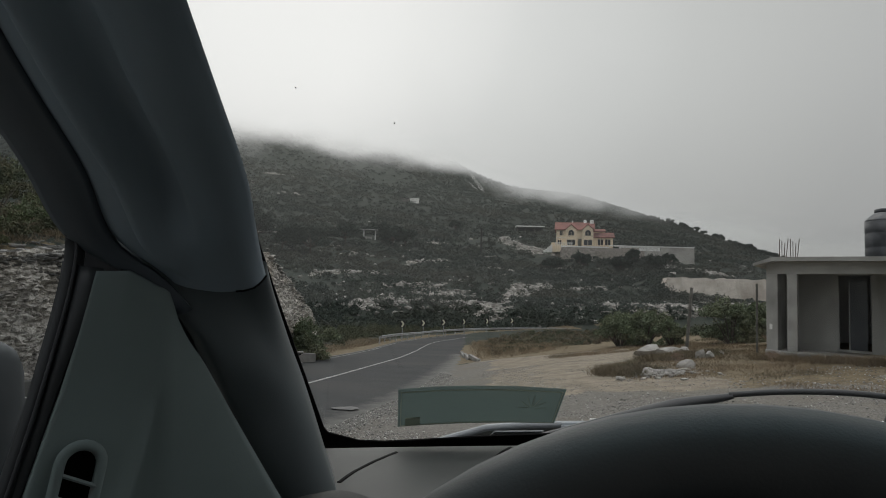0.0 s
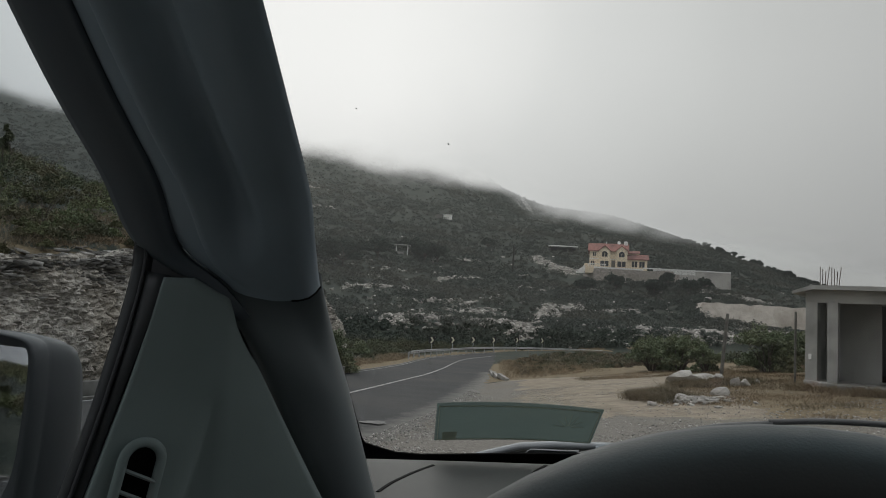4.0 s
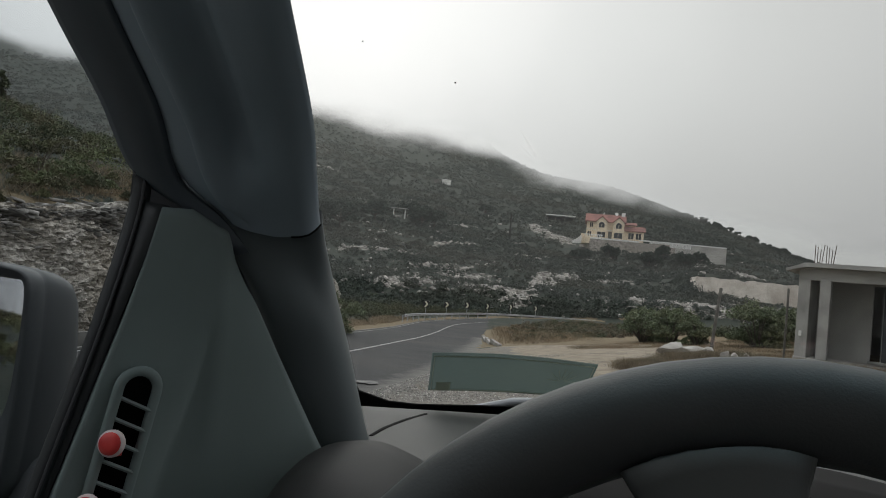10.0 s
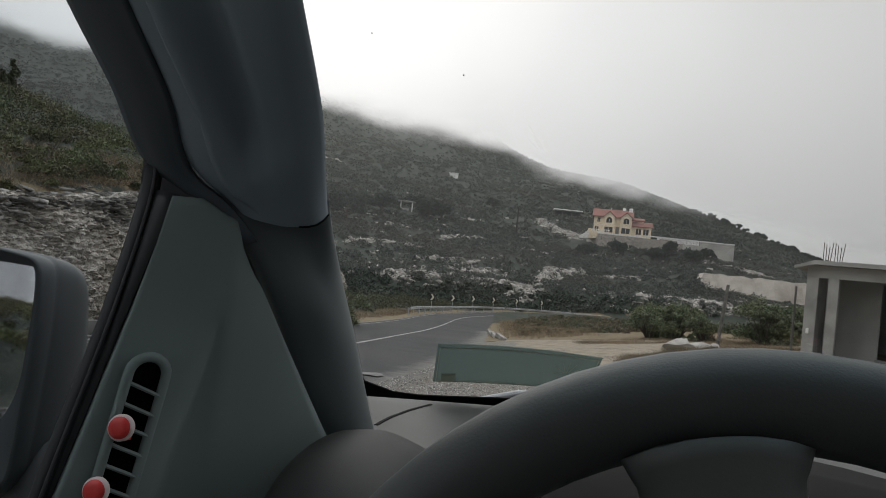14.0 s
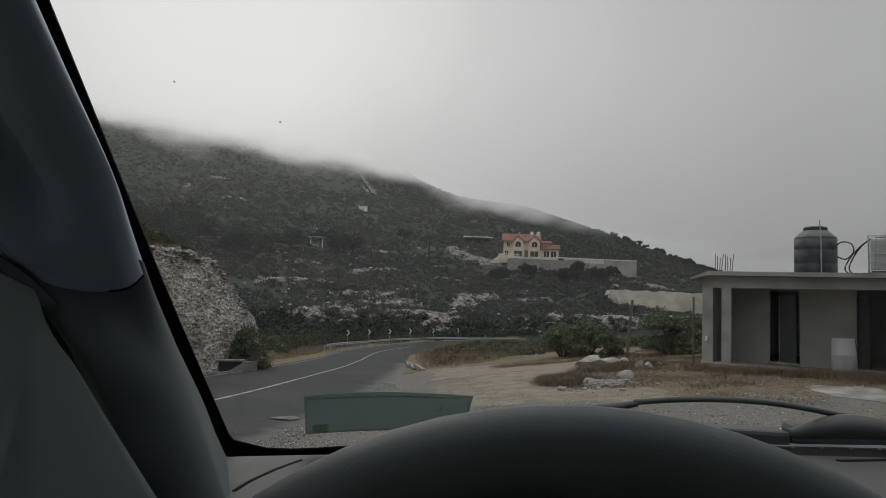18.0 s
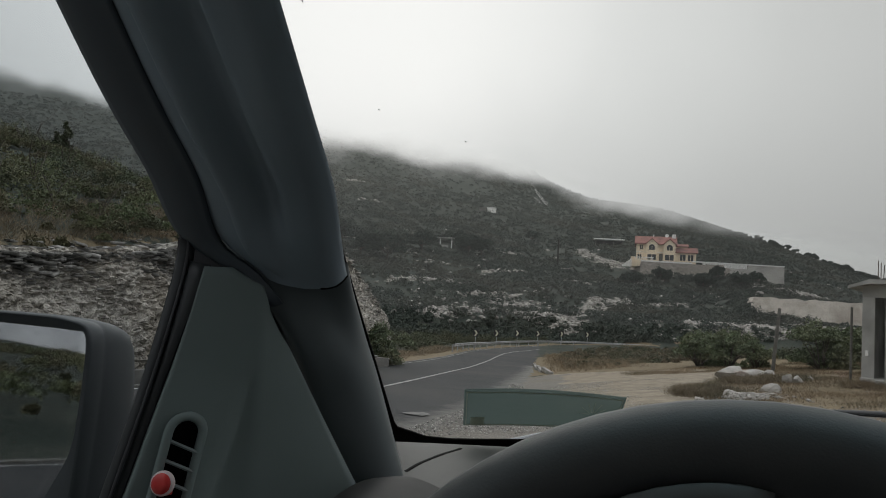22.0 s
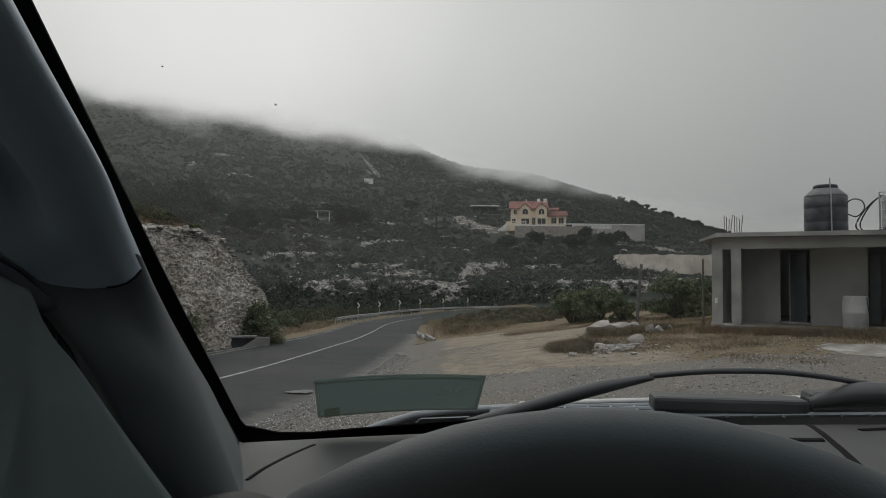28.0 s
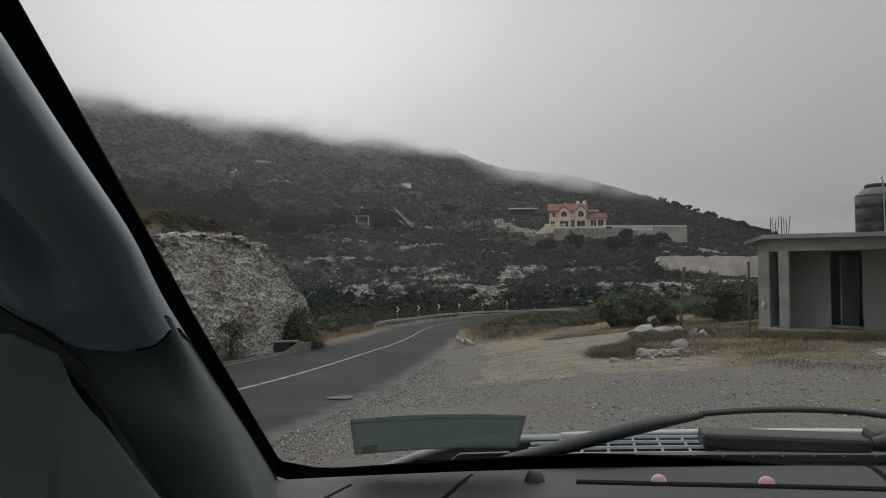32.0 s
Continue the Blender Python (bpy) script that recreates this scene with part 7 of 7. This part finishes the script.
# ---- bushes and trees ----
def bush(name, x, y, r, h, leaves, leaf, label, cat="bush", group="bushes", mat="leaf", lift=0.0):
    g = float(surface(x, y)) + lift
    t = thing(name, Matrix.Translation((x, y, g)), label, cat, group)
    kk = max(8, int(r * 18))
    cs, rs = [], []
    bm = bmesh.new()
    for i in range(kk):
        a, d = rng.uniform(0, 6.28), r * 0.72 * rng.uniform(0.1, 1) ** 0.6
        z = h * rng.uniform(0.0, 0.70) * (1 - 0.35 * (d / r) ** 2)
        c = np.array([d * math.cos(a), d * math.sin(a), z])
        cs.append(c)
        rs.append(rng.uniform(0.32, 0.50) * min(r, h))
        tube(bm, [(0.06 * math.cos(a), 0.06 * math.sin(a), -0.1), tuple(c * 0.55 + np.array([0, 0, 0.05])), tuple(c)], [0.028, 0.018, 0.007], 5, 1.0, False)
    part("stem", bm, "bark", t)
    V, F = leaf_cloud(cs, rs, [max(30, int(leaves / kk))] * kk, leaf, 0.9)
    V = V.reshape(-1, 4, 3)
    V = V[V[:, :, 2].min(1) > -0.02].reshape(-1, 3)
    F = np.arange(len(V)).reshape(-1, 4)
    fast_mesh("foliage", V, F, mat, t)
    return t


bush("bush", -5.95, 31.4, 1.45, 2.6, 18000, 0.06, "rounded leafy green bush at the foot of the rock cut", mat="leaf_near", lift=-0.25)
bush("bush", 8.15, 31.2, 1.25, 1.8, 9000, 0.055, "wide dark green bush behind the yard", mat="leaf_near")
bush("bush", 8.75, 29.2, 1.1, 1.85, 9000, 0.055, "wide dark green bush behind the yard", mat="leaf_near")
bush("bush", 9.3, 27.4, 0.85, 1.3, 6000, 0.05, "low dark green bush behind the yard", mat="leaf_near")
bush("bush", 10.4, 24.4, 1.15, 1.85, 12000, 0.05, "tall dark green bush beside the cement building", mat="leaf_near")
bush("bush", 11.5, 25.4, 1.1, 1.75, 9000, 0.05, "tall dark green bush beside the cement building", mat="leaf_near")
bush("bush", -7.55, 24.6, 1.0, 2.0, 3600, 0.05, "thin green shrub growing from the rock cut", mat="leaf_near")
bush("bush", -8.2, 19.4, 0.75, 1.5, 2600, 0.05, "thin green shrub growing from the rock cut", mat="leaf_near")
# scrub on the bank above the cut and along the near slopes
k = 1500
by = np.where(np.arange(k) < 470, rng.uniform(4, 40, k), rng.uniform(-45, 60, k))
bx = cliff_x(by) - 1.35 - np.where(np.arange(k) < 470, 16, 50) * rng.uniform(0, 1, k) ** 1.35
shade = rng.uniform(0, 1, k)
green = shade < 0.58
close = (by > 4) & (by < 44) & (cliff_x(by) - bx < 16)
rr = (0.4 + 1.15 * rng.uniform(0, 1, k) ** 1.6) * (0.45 + 0.55 * smooth01(1.4, 5.0, cliff_x(by) - bx)) * np.where(by < 3, 0.7, 1.0)
C = np.stack([bx, by, surface(bx, by) + 0.2], 1)
for nm, sel, num, size, mat, lab in (("bank_scrub", (shade < 0.47) & close, 640, 0.042, "leaf_bank", "mixed green scrub on the bank above the rock cut"), ("dark_bank_scrub", (shade >= 0.47) & green & close, 600, 0.042, "leaf", "dark green scrub on the bank above the rock cut"), ("far_bank_scrub", green & ~close, 220, 0.10, "leaf_bank", "green scrub further up the bank"),
                                     ("dry_bank_scrub", ~green & close, 520, 0.038, "leaf_ochre", "dry ochre scrub on the bank above the rock cut"), ("far_dry_scrub", ~green & ~close, 180, 0.10, "leaf_ochre", "dry ochre scrub further up the bank")):
    V, F = leaf_cloud(C[sel], rr[sel] * (1.0 if mat == "leaf_bank" else 0.8), np.full(sel.sum(), num), size, tri="far" in nm)
    tagged(fast_mesh(nm, V, F, mat), lab, "scrub", kind="stuff")
# bare grey branches standing among the scrub
bm = bmesh.new()
for i in np.nonzero(close)[0][::7]:
    for j in range(4):
        a, L = rng.uniform(0, 6.28), rr[i] * rng.uniform(0.75, 1.1)
        c = C[i]
        tube(bm, [tuple(c), (c[0] + 0.25 * L * math.cos(a), c[1] + 0.25 * L * math.sin(a), c[2] + 0.6 * L), (c[0] + 0.55 * L * math.cos(a + 0.4), c[1] + 0.55 * L * math.sin(a + 0.4), c[2] + 1.05 * L)], [0.022, 0.014, 0.005], 4, 1, False)
tagged(part("bare_branches", bm, "bark"), "bare grey branches among the scrub", "branches", kind="stuff")
# bushes along the foot of the cream earth cut
px = np.concatenate([np.arange(43, 104, 0.75), rng.uniform(45.5, 48.6, 14)])
py = np.where(np.arange(len(px)) < len(px) - 14, 142.5 + rng.uniform(-1.5, 1.2, len(px)), rng.uniform(142, 148, len(px)))
V, F = leaf_cloud(np.stack([px, py, surface(px, py) + 0.1], 1), rng.uniform(0.6, 1.2, len(px)) * np.interp(px, [45, 50, 58, 66, 104], [3.1, 2.9, 2.1, 1.1, 0.9]), np.full(len(px), 130), 0.22)
tagged(fast_mesh("cut_scrub", V, F, "leaf_far"), "dark scrub along the foot of the earth cut", "scrub", kind="stuff")
# scrub on the slope below the villa
k = 520
px, py = rng.uniform(18, 84, k), rng.uniform(150, 183, k)
keep = (pale(px, py) < 0.2)
px, py = px[keep], py[keep]
V, F = leaf_cloud(np.stack([px, py, surface(px, py) + 0.1], 1), rng.uniform(0.7, 1.8, len(px)), np.full(len(px), 90), 0.26, tri=True)
tagged(fast_mesh("slope_scrub", V, F, "leaf_far"), "dark green scrub on the slope below the villa", "scrub", kind="stuff")
# flat slabs stacked in and along the broken edge of the cut
k = 2300
py = np.concatenate([rng.uniform(5, 20, 1500), rng.uniform(5, 33, 800)])
down = np.abs(rng.normal(0, 0.30, k))
face = 0.19 * (cliff_top(py) - road_z(py)) ** 0.9
px = cliff_x(py) - face - np.where(down < 0.09, 0.05 + np.abs(rng.normal(0, 0.5, k)), -0.13)
pz = np.where(down < 0.09, np.maximum(surface(px, py), cliff_top(py) - 0.05) + 0.02, cliff_top(py) - down)
V, F = slabs(np.stack([px, py, pz], 1), 0.03 + 0.16 * rng.uniform(0, 1, k) ** 2.4, 0.2)
tagged(fast_mesh("edge_stones", V, F, "slabstone"), "flat pale limestone slabs along the edge of the rock cut", "rocks", kind="stuff")
# scrub and stones on the falling ground beside the cement building
k = 600
px, py = rng.uniform(12.2, 44, k), rng.uniform(12.5, 46, k)
loc = [BLD.inverted() @ Vector((a, b, 0.3)) for a, b in zip(px, py)]
keep = np.array([not (-1.6 < q.x < 5.4 and -1.0 < q.y < 4.6) for q in loc]) & (px < py * 1.25 + 2)
px, py = px[keep], py[keep]
V, F = leaf_cloud(np.stack([px, py, surface(px, py) + 0.08], 1), rng.uniform(0.3, 0.8, len(px)), np.full(len(px), 260), 0.075, tri=True)
tagged(fast_mesh("low_scrub", V, F, "leaf"), "low dark scrub on the slope beside the building", "scrub", kind="stuff")
k = 500
px, py = rng.uniform(11.6, 24, k), rng.uniform(11.5, 24, k)
loc = [BLD.inverted() @ Vector((a, b, 0.3)) for a, b in zip(px, py)]
keep = np.array([not (-1.2 < q.x < 4.9 and -0.5 < q.y < 4.0) for q in loc])
px, py = px[keep], py[keep]
V, F = stones(np.stack([px, py, surface(px, py) + 0.02], 1), 0.04 + 0.28 * rng.uniform(0, 1, len(px)) ** 2.5, 0.5)
tagged(fast_mesh("slope_stones", V, F, "rock"), "pale stones on the slope beside the building", "rocks", kind="stuff")
# scrub between the yard and the bend
k = 520
by = rng.uniform(33, 112, k)
bx = rng.uniform(-60, 70, k)
gap = road_gap(bx, by)
keep = ((gap > 5.0) | (gap < -6.5)) & ~((gap > 0) & (gap < 9) & (by < 70) & (rng.uniform(0, 1, k) < 0.5)) & (bx < by * 1.0)
keep &= ~((gap < 0) & (bx > cliff_x(by) - 0.5) & (by < 36))
bx, by = bx[keep], by[keep]
rr = np.where(road_gap(bx, by) > 0, rng.uniform(0.35, 0.95, len(bx)), rng.uniform(0.8, 2.2, len(bx)))
low_side = (road_gap(bx, by) > 0) & (by < 78)
for nm, sel, mat, lab, f_, size in (("roadside_scrub", ~low_side, "leaf", "low dark scrub beside the road", 1.0, 0.12), ("roadside_heath", low_side, "heath", "low brown heath beside the road", 0.55, 0.06)):
    V, F = leaf_cloud(np.stack([bx[sel], by[sel], surface(bx[sel], by[sel]) + 0.05], 1), rr[sel] * f_, np.full(sel.sum(), 300), size, tri=True)
    tagged(fast_mesh(nm, V, F, mat), lab, "scrub", kind="stuff")


# bushes left of the road before the bend
k = 300
py = rng.uniform(40, 113, k)
px = np.interp(py, road_y, road_x) - 8.2 - 24 * rng.uniform(0, 1, k) ** 1.2 * smooth01(30, 60, py)
keep = (road_gap(px, py) < -5.2) & (px > cliff_x(py) - 6)
px, py = px[keep], py[keep]
rr = rng.uniform(0.5, 1.5, len(px))
V, F = leaf_cloud(np.stack([px, py, surface(px, py) + 0.1], 1), rr, np.full(len(px), 320), 0.13, tri=True)
tagged(fast_mesh("bend_scrub", V, F, "leaf"), "dense dark green bushes below the bend", "scrub", kind="stuff")
# scrub on the inside of the bend
k = 900
px, py = rng.uniform(0, 44, k), rng.uniform(58, 108, k)
keep = road_gap(px, py) > 5.4
px, py = px[keep], py[keep]
half = rng.uniform(0, 1, len(px)) < 0.35
for nm, sel, mat, lab in (("inner_scrub", half, "leaf", "low green scrub on the inside of the bend"), ("inner_heath", ~half, "heath", "brown heath on the inside of the bend")):
    V, F = leaf_cloud(np.stack([px[sel], py[sel], surface(px[sel], py[sel]) + 0.05], 1), rng.uniform(0.4, 1.1, sel.sum()), np.full(sel.sum(), 150), 0.10, tri=True)
    tagged(fast_mesh(nm, V, F, mat), lab, "scrub", kind="stuff")
# heath on the verge between road and yard
k = 340
py = rng.uniform(36, 70, k)
px = np.interp(py, road_y, road_x) + 5.2 + rng.uniform(0, 1, k) ** 1.2 * 10
half = rng.uniform(0, 1, k) < 0.72
for nm, sel, mat, lab in (("verge_heath", half, "heath", "brown heathery scrub on the verge"), ("verge_scrub", ~half, "leaf", "low green scrub on the verge")):
    V, F = leaf_cloud(np.stack([px[sel], py[sel], surface(px[sel], py[sel]) + 0.03], 1), rng.uniform(0.16, 0.46, sel.sum()), np.full(sel.sum(), 130), 0.06)
    tagged(fast_mesh(nm, V, F, mat), lab, "scrub", kind="stuff")


def cypress(x, y, h, label):
    t = thing("cypress_tree", Matrix.Translation((x, y, float(surface(x, y)))), label, "tree", "cypress trees")
    part("trunk", tubed([(0, 0, -0.3), (0.03, 0, h * 0.5), (0, 0, h * 0.95)], [0.10, 0.07, 0.02], 8), "bark", t)
    zz = np.linspace(0.15, 1, 22)
    cs = [np.array([0.12 * math.sin(z * 31), 0.12 * math.cos(z * 27), h * z]) for z in zz]
    V, F = leaf_cloud(cs, [0.16 * h * (1.02 - z) ** 0.7 + 0.06 for z in zz], [110] * 22, 0.09, 1.2)
    fast_mesh("crown", V, F, "leaf", t)


cypress(-0.742 * 34, 34, 4.4, "slender dark cypress above the bank")
cypress(-0.722 * 35, 35, 3.2, "slender dark cypress above the bank")
cypress(-0.757 * 33, 33, 3.0, "slender dark cypress above the bank")


# larger trees on the far slope
def tree(x, y, r, h, label):
    t = thing("tree", Matrix.Translation((x, y, float(surface(x, y)))), label, "tree", "trees on the slope")
    bm = bmesh.new()
    tube(bm, [(0, 0, -0.4), (0.1, 0, h * 0.3), (0, 0.1, h * 0.6)], [0.22, 0.16, 0.08], 7)
    cs, rs = [], []
    for i in range(14):
        a, d = rng.uniform(0, 6.28), r * rng.uniform(0.2, 0.8)
        c = np.array([d * math.cos(a), d * math.sin(a), h * rng.uniform(0.35, 0.9)])
        cs.append(c)
        rs.append(r * rng.uniform(0.3, 0.5))
        tube(bm, [(0, 0, h * 0.3), tuple(c)], [0.08, 0.03], 5, 1, False)
    part("trunk", bm, "bark", t)
    V, F = leaf_cloud(cs, rs, [230] * 14, 0.34, 0.95, True)
    fast_mesh("crown", V, F, "leaf_tree", t)


for x, y, r, h in ((-33.5, 168, 6.5, 7.5), (-40, 166, 5, 6.5), (-27.6, 187, 5, 6), (-15.4, 200, 4.6, 6), (-12, 206, 4, 5), (-57, 169, 6, 7.5), (-48, 171, 6, 7), (-66, 166, 6, 8), (-73, 172, 6, 8), (-80, 168, 6, 8), (-62, 185, 5, 7), (-20, 214, 4, 5), (4, 262, 3, 3.5), (50, 178, 2.2, 2.8), (60, 179, 2.0, 2.4), (45, 172, 3.2, 3.0), (36, 174, 3.0, 2.6), (28, 173, 3.0, 2.4), (54, 172, 2.8, 2.4), (138, 165, 2.6, 5.5)):
    tree(x, y, r, h, "spreading dark green tree on the hillside")
for i in range(26):
    y = 164 + 2.4 * i + rng.uniform(-2, 2)
    tree(rng.uniform(-0.47, -0.29) * y, y, rng.uniform(3.5, 6), rng.uniform(5, 8), "spreading dark green tree on the hillside")
# ridge trees
for i in range(46):
    f = i / 45
    dx = 0.285 + 0.215 * f
    yb = 323 + (197 - 323) * f
    best = max(((float(surface(dx * q, q)) - EYE) / q, q) for q in np.arange(120, 420, 4.0))
    q = best[1]
    if rng.uniform() < 0.8:
        tree(dx * q, q, rng.uniform(1.0, 2.6), rng.uniform(1.5, 3.4), "small dark tree on the skyline")

# dry grass: thin blades in tufts
def grass(name, px, py, blades, hgt, mat, label, spread=0.12):
    k = len(px) * blades
    bx = np.repeat(px, blades) + rng.normal(0, spread, k)
    by_ = np.repeat(py, blades) + rng.normal(0, spread, k)
    z = surface(bx, by_)
    a = rng.uniform(0, 6.28, k)
    hh = hgt * rng.uniform(0.4, 1.4, k)
    w = 0.004 + 0.007 * rng.uniform(0, 1, k)
    lx, ly = rng.normal(0, 0.8, k) * hh, rng.normal(0, 0.8, k) * hh
    V = np.stack([np.stack([bx - w * np.cos(a), by_ - w * np.sin(a), z - 0.02], 1), np.stack([bx + w * np.cos(a), by_ + w * np.sin(a), z - 0.02], 1), np.stack([bx + lx, by_ + ly, z + hh], 1)], 1).reshape(-1, 3)
    F = np.arange(len(V)).reshape(-1, 3)
    tagged(fast_mesh(name, V, F, mat), label, "grass", kind="stuff")


k = 9500
px, py = rng.uniform(4.5, 20, k), rng.uniform(12, 30, k)
nn_ = np.array([noise.noise(Vector((a * 0.8, b * 0.8, 2))) for a, b in zip(px, py)])
inb = BLD.inverted()
loc = [inb @ Vector((a, b, 0.3)) for a, b in zip(px, py)]
free = np.array([not (-1.0 < q.x < 4.8 and -0.2 < q.y < 4.3) for q in loc])
mound = np.exp(-(((px - 6.0) / 1.6) ** 2 + ((py - 18.6) / 2.2) ** 2))
slab_free = np.hypot((px - 9.55) / 0.75, (py - 13.05) / 1.25) > 1
keep = free & slab_free & ((nn_ + 0.9 * mound + 0.25 * smooth01(16, 20, py) > 0.12)) & (px > 4.6 + 0.22 * np.clip(22 - py, 0, 20) * (py < 16)) & ((px > 6.9) | (mound > 0.25) | (py > 26)) & ~((px < 8) & (py > 21.5) & (py < 26.5))
grass("dry_grass", px[keep], py[keep], 24, 0.06, "dry", "short dry brown grass in the yard", 0.2)
# taller russet tufts round the rocks
k = 420
a, d = rng.uniform(0, 6.28, k), rng.uniform(0, 1, k) ** 0.6
px = np.concatenate([5.0 + 0.75 * (d * np.cos(a))[:210], 7.2 + 1.4 * (d * np.cos(a))[210:]])
py = np.concatenate([18.4 + 1.3 * (d * np.sin(a))[:210], 20.8 + 1.2 * (d * np.sin(a))[210:]])
grass("russet_grass", px, py, 30, 0.17, "heath", "tufts of russet dry grass round the rocks", 0.12)
# tufts along the foot of the cement building
k = 420
q = [BLD @ Vector((a, b, 0)) for a, b in zip(rng.uniform(-1.1, 5.0, k), -0.16 - np.abs(rng.normal(0, 0.28, k)))]
grass("wall_grass", np.array([p[0] for p in q]), np.array([p[1] for p in q]), 26, 0.17, "dry", "dry brown grass at the foot of the building", 0.1)
k = 2600
py = rng.uniform(-2, 70, k)
side_ = rng.uniform(0, 1, k) < 0.5
off = np.where(side_, rng.uniform(4.1, 9, k), -rng.uniform(4.8, 7.5, k))
px = np.interp(py, road_y, road_x) + off
keep = (py > 33) | (~side_ & (px > cliff_x(py) - 0.6))
grass("verge_grass", px[keep], py[keep], 18, 0.30, "dry", "dry grass along the road verge", 0.2)
# grass on the bank's edge
k = 1500
py = rng.uniform(4, 34, k)
px = cliff_x(py) - rng.uniform(1.5, 5, k)
grass("bank_grass", px, py, 14, 0.30, "dry", "dry grass on top of the rock cut", 0.15)
# gravel stones in the yard and along the road's edge
k = 46000
py = 2.5 + 22 * rng.uniform(0, 1, k) ** 1.2
px = np.interp(py, road_y, road_x) + ROAD_R + rng.exponential(4.0, k) - 0.4
nn_ = np.array([noise.noise(Vector((a * 0.6, b * 0.6, 5))) for a, b in zip(px, py)])
keep = nn_ + 0.5 * np.exp(-(px - np.interp(py, road_y, road_x) - ROAD_R) / 1.2) > rng.uniform(-0.1, 0.4, k)
V, F = pebbles(np.stack([px, py, np.maximum(surface(px, py), np.where(road_gap(px, py) < 3.6, road_z(py) + 0.02, -99)) + 0.004], 1)[keep], 0.006 + 0.019 * rng.uniform(0, 1, k)[keep] ** 2.2)
tagged(fast_mesh("gravel", V, F, "pebble"), "loose pale gravel along the road edge and in the yard", "gravel", kind="stuff")
# coarser stones over the whole yard
k = 30000
px, py = rng.uniform(-3, 13, k), 3.5 + 12.5 * rng.uniform(0, 1, k)
nn_ = np.array([noise.noise(Vector((a * 0.5, b * 0.5, 8))) for a, b in zip(px, py)])
keep = (road_gap(px, py) > 3.4) & (nn_ > rng.uniform(-0.35, 0.55, k)) & (np.hypot((px - 9.55) / 0.75, (py - 13.05) / 1.25) > 1)
V, F = pebbles(np.stack([px, py, surface(px, py) + 0.004], 1)[keep], 0.008 + 0.026 * rng.uniform(0, 1, keep.sum()) ** 2.5)
tagged(fast_mesh("yard_stones", V, F, "pebble"), "scattered grey stones in the yard", "gravel", kind="stuff")
# kerb end of the island
kb = thing("island_kerb", Matrix(), "broken white-painted kerb at the end of the verge", "kerb", kind="structure")
kp = [(1.75, 31.8), (1.45, 34.5), (1.3, 37.6), (1.2, 41.0)]
for a, b in zip(kp, kp[1:]):
    m = pose(0, 0, 0)
    d = Vector((b[0] - a[0], b[1] - a[1], 0))
    L = d.length
    g = float(surface(a[0], a[1]))
    part("kerb_stone", boxed((-0.09, 0.03, -0.1), (0.09, L - 0.03, 0.10), 0.02, Matrix.Translation((a[0], a[1], g)) @ pose(0, 0, 0, 0, 0, -math.degrees(math.atan2(d.x, d.y)))), "kerb", kb)
# painted repair on the asphalt, and a culvert head
for x, y, a, b in ((-1.79, 13.08, 0.27, 0.30), (-4.56, 14.58, 0.42, 0.24)):
    bm = bmesh.new()
    bm.faces.new([bm.verts.new((px_, py_, float(road_z(py_)) + 0.0225)) for px_, py_ in ((x + a * r_ * math.cos(th_), y + b * r_ * math.sin(th_)) for th_, r_ in ((2 * math.pi * k_ / 48, 0.9 + 0.35 * noise.noise(Vector((x + 1.7 * math.cos(2 * math.pi * k_ / 48), y + 1.7 * math.sin(2 * math.pi * k_ / 48), 3)))) for k_ in range(48)))])
    tagged(part("road_patch", bm, "patchpaint"), "pale oval repair patch on the asphalt", "road patch", kind="structure")
cv = thing("culvert_head", Matrix.Translation((-6.7, 29.0, float(road_z(29.0)) - 0.1)) @ pose(0, 0, 0, 0, 0, 15), "small concrete culvert head below the rock cut", "culvert")
part("cap", boxed((-1.0, -0.15, 0.50), (0.8, 0.15, 0.58), 0.02), "kerb", cv)
part("wing", prism([(0.2, 0.12), (1.3, 0.15), (1.3, 0.5), (0.8, 0.52)], 0.2, Matrix.Translation((0, -0.3, 0))), "kerb", cv)
part("face", boxed((-0.9, 0.0, -0.3), (0.7, 0.15, 0.5)), "dark", cv)
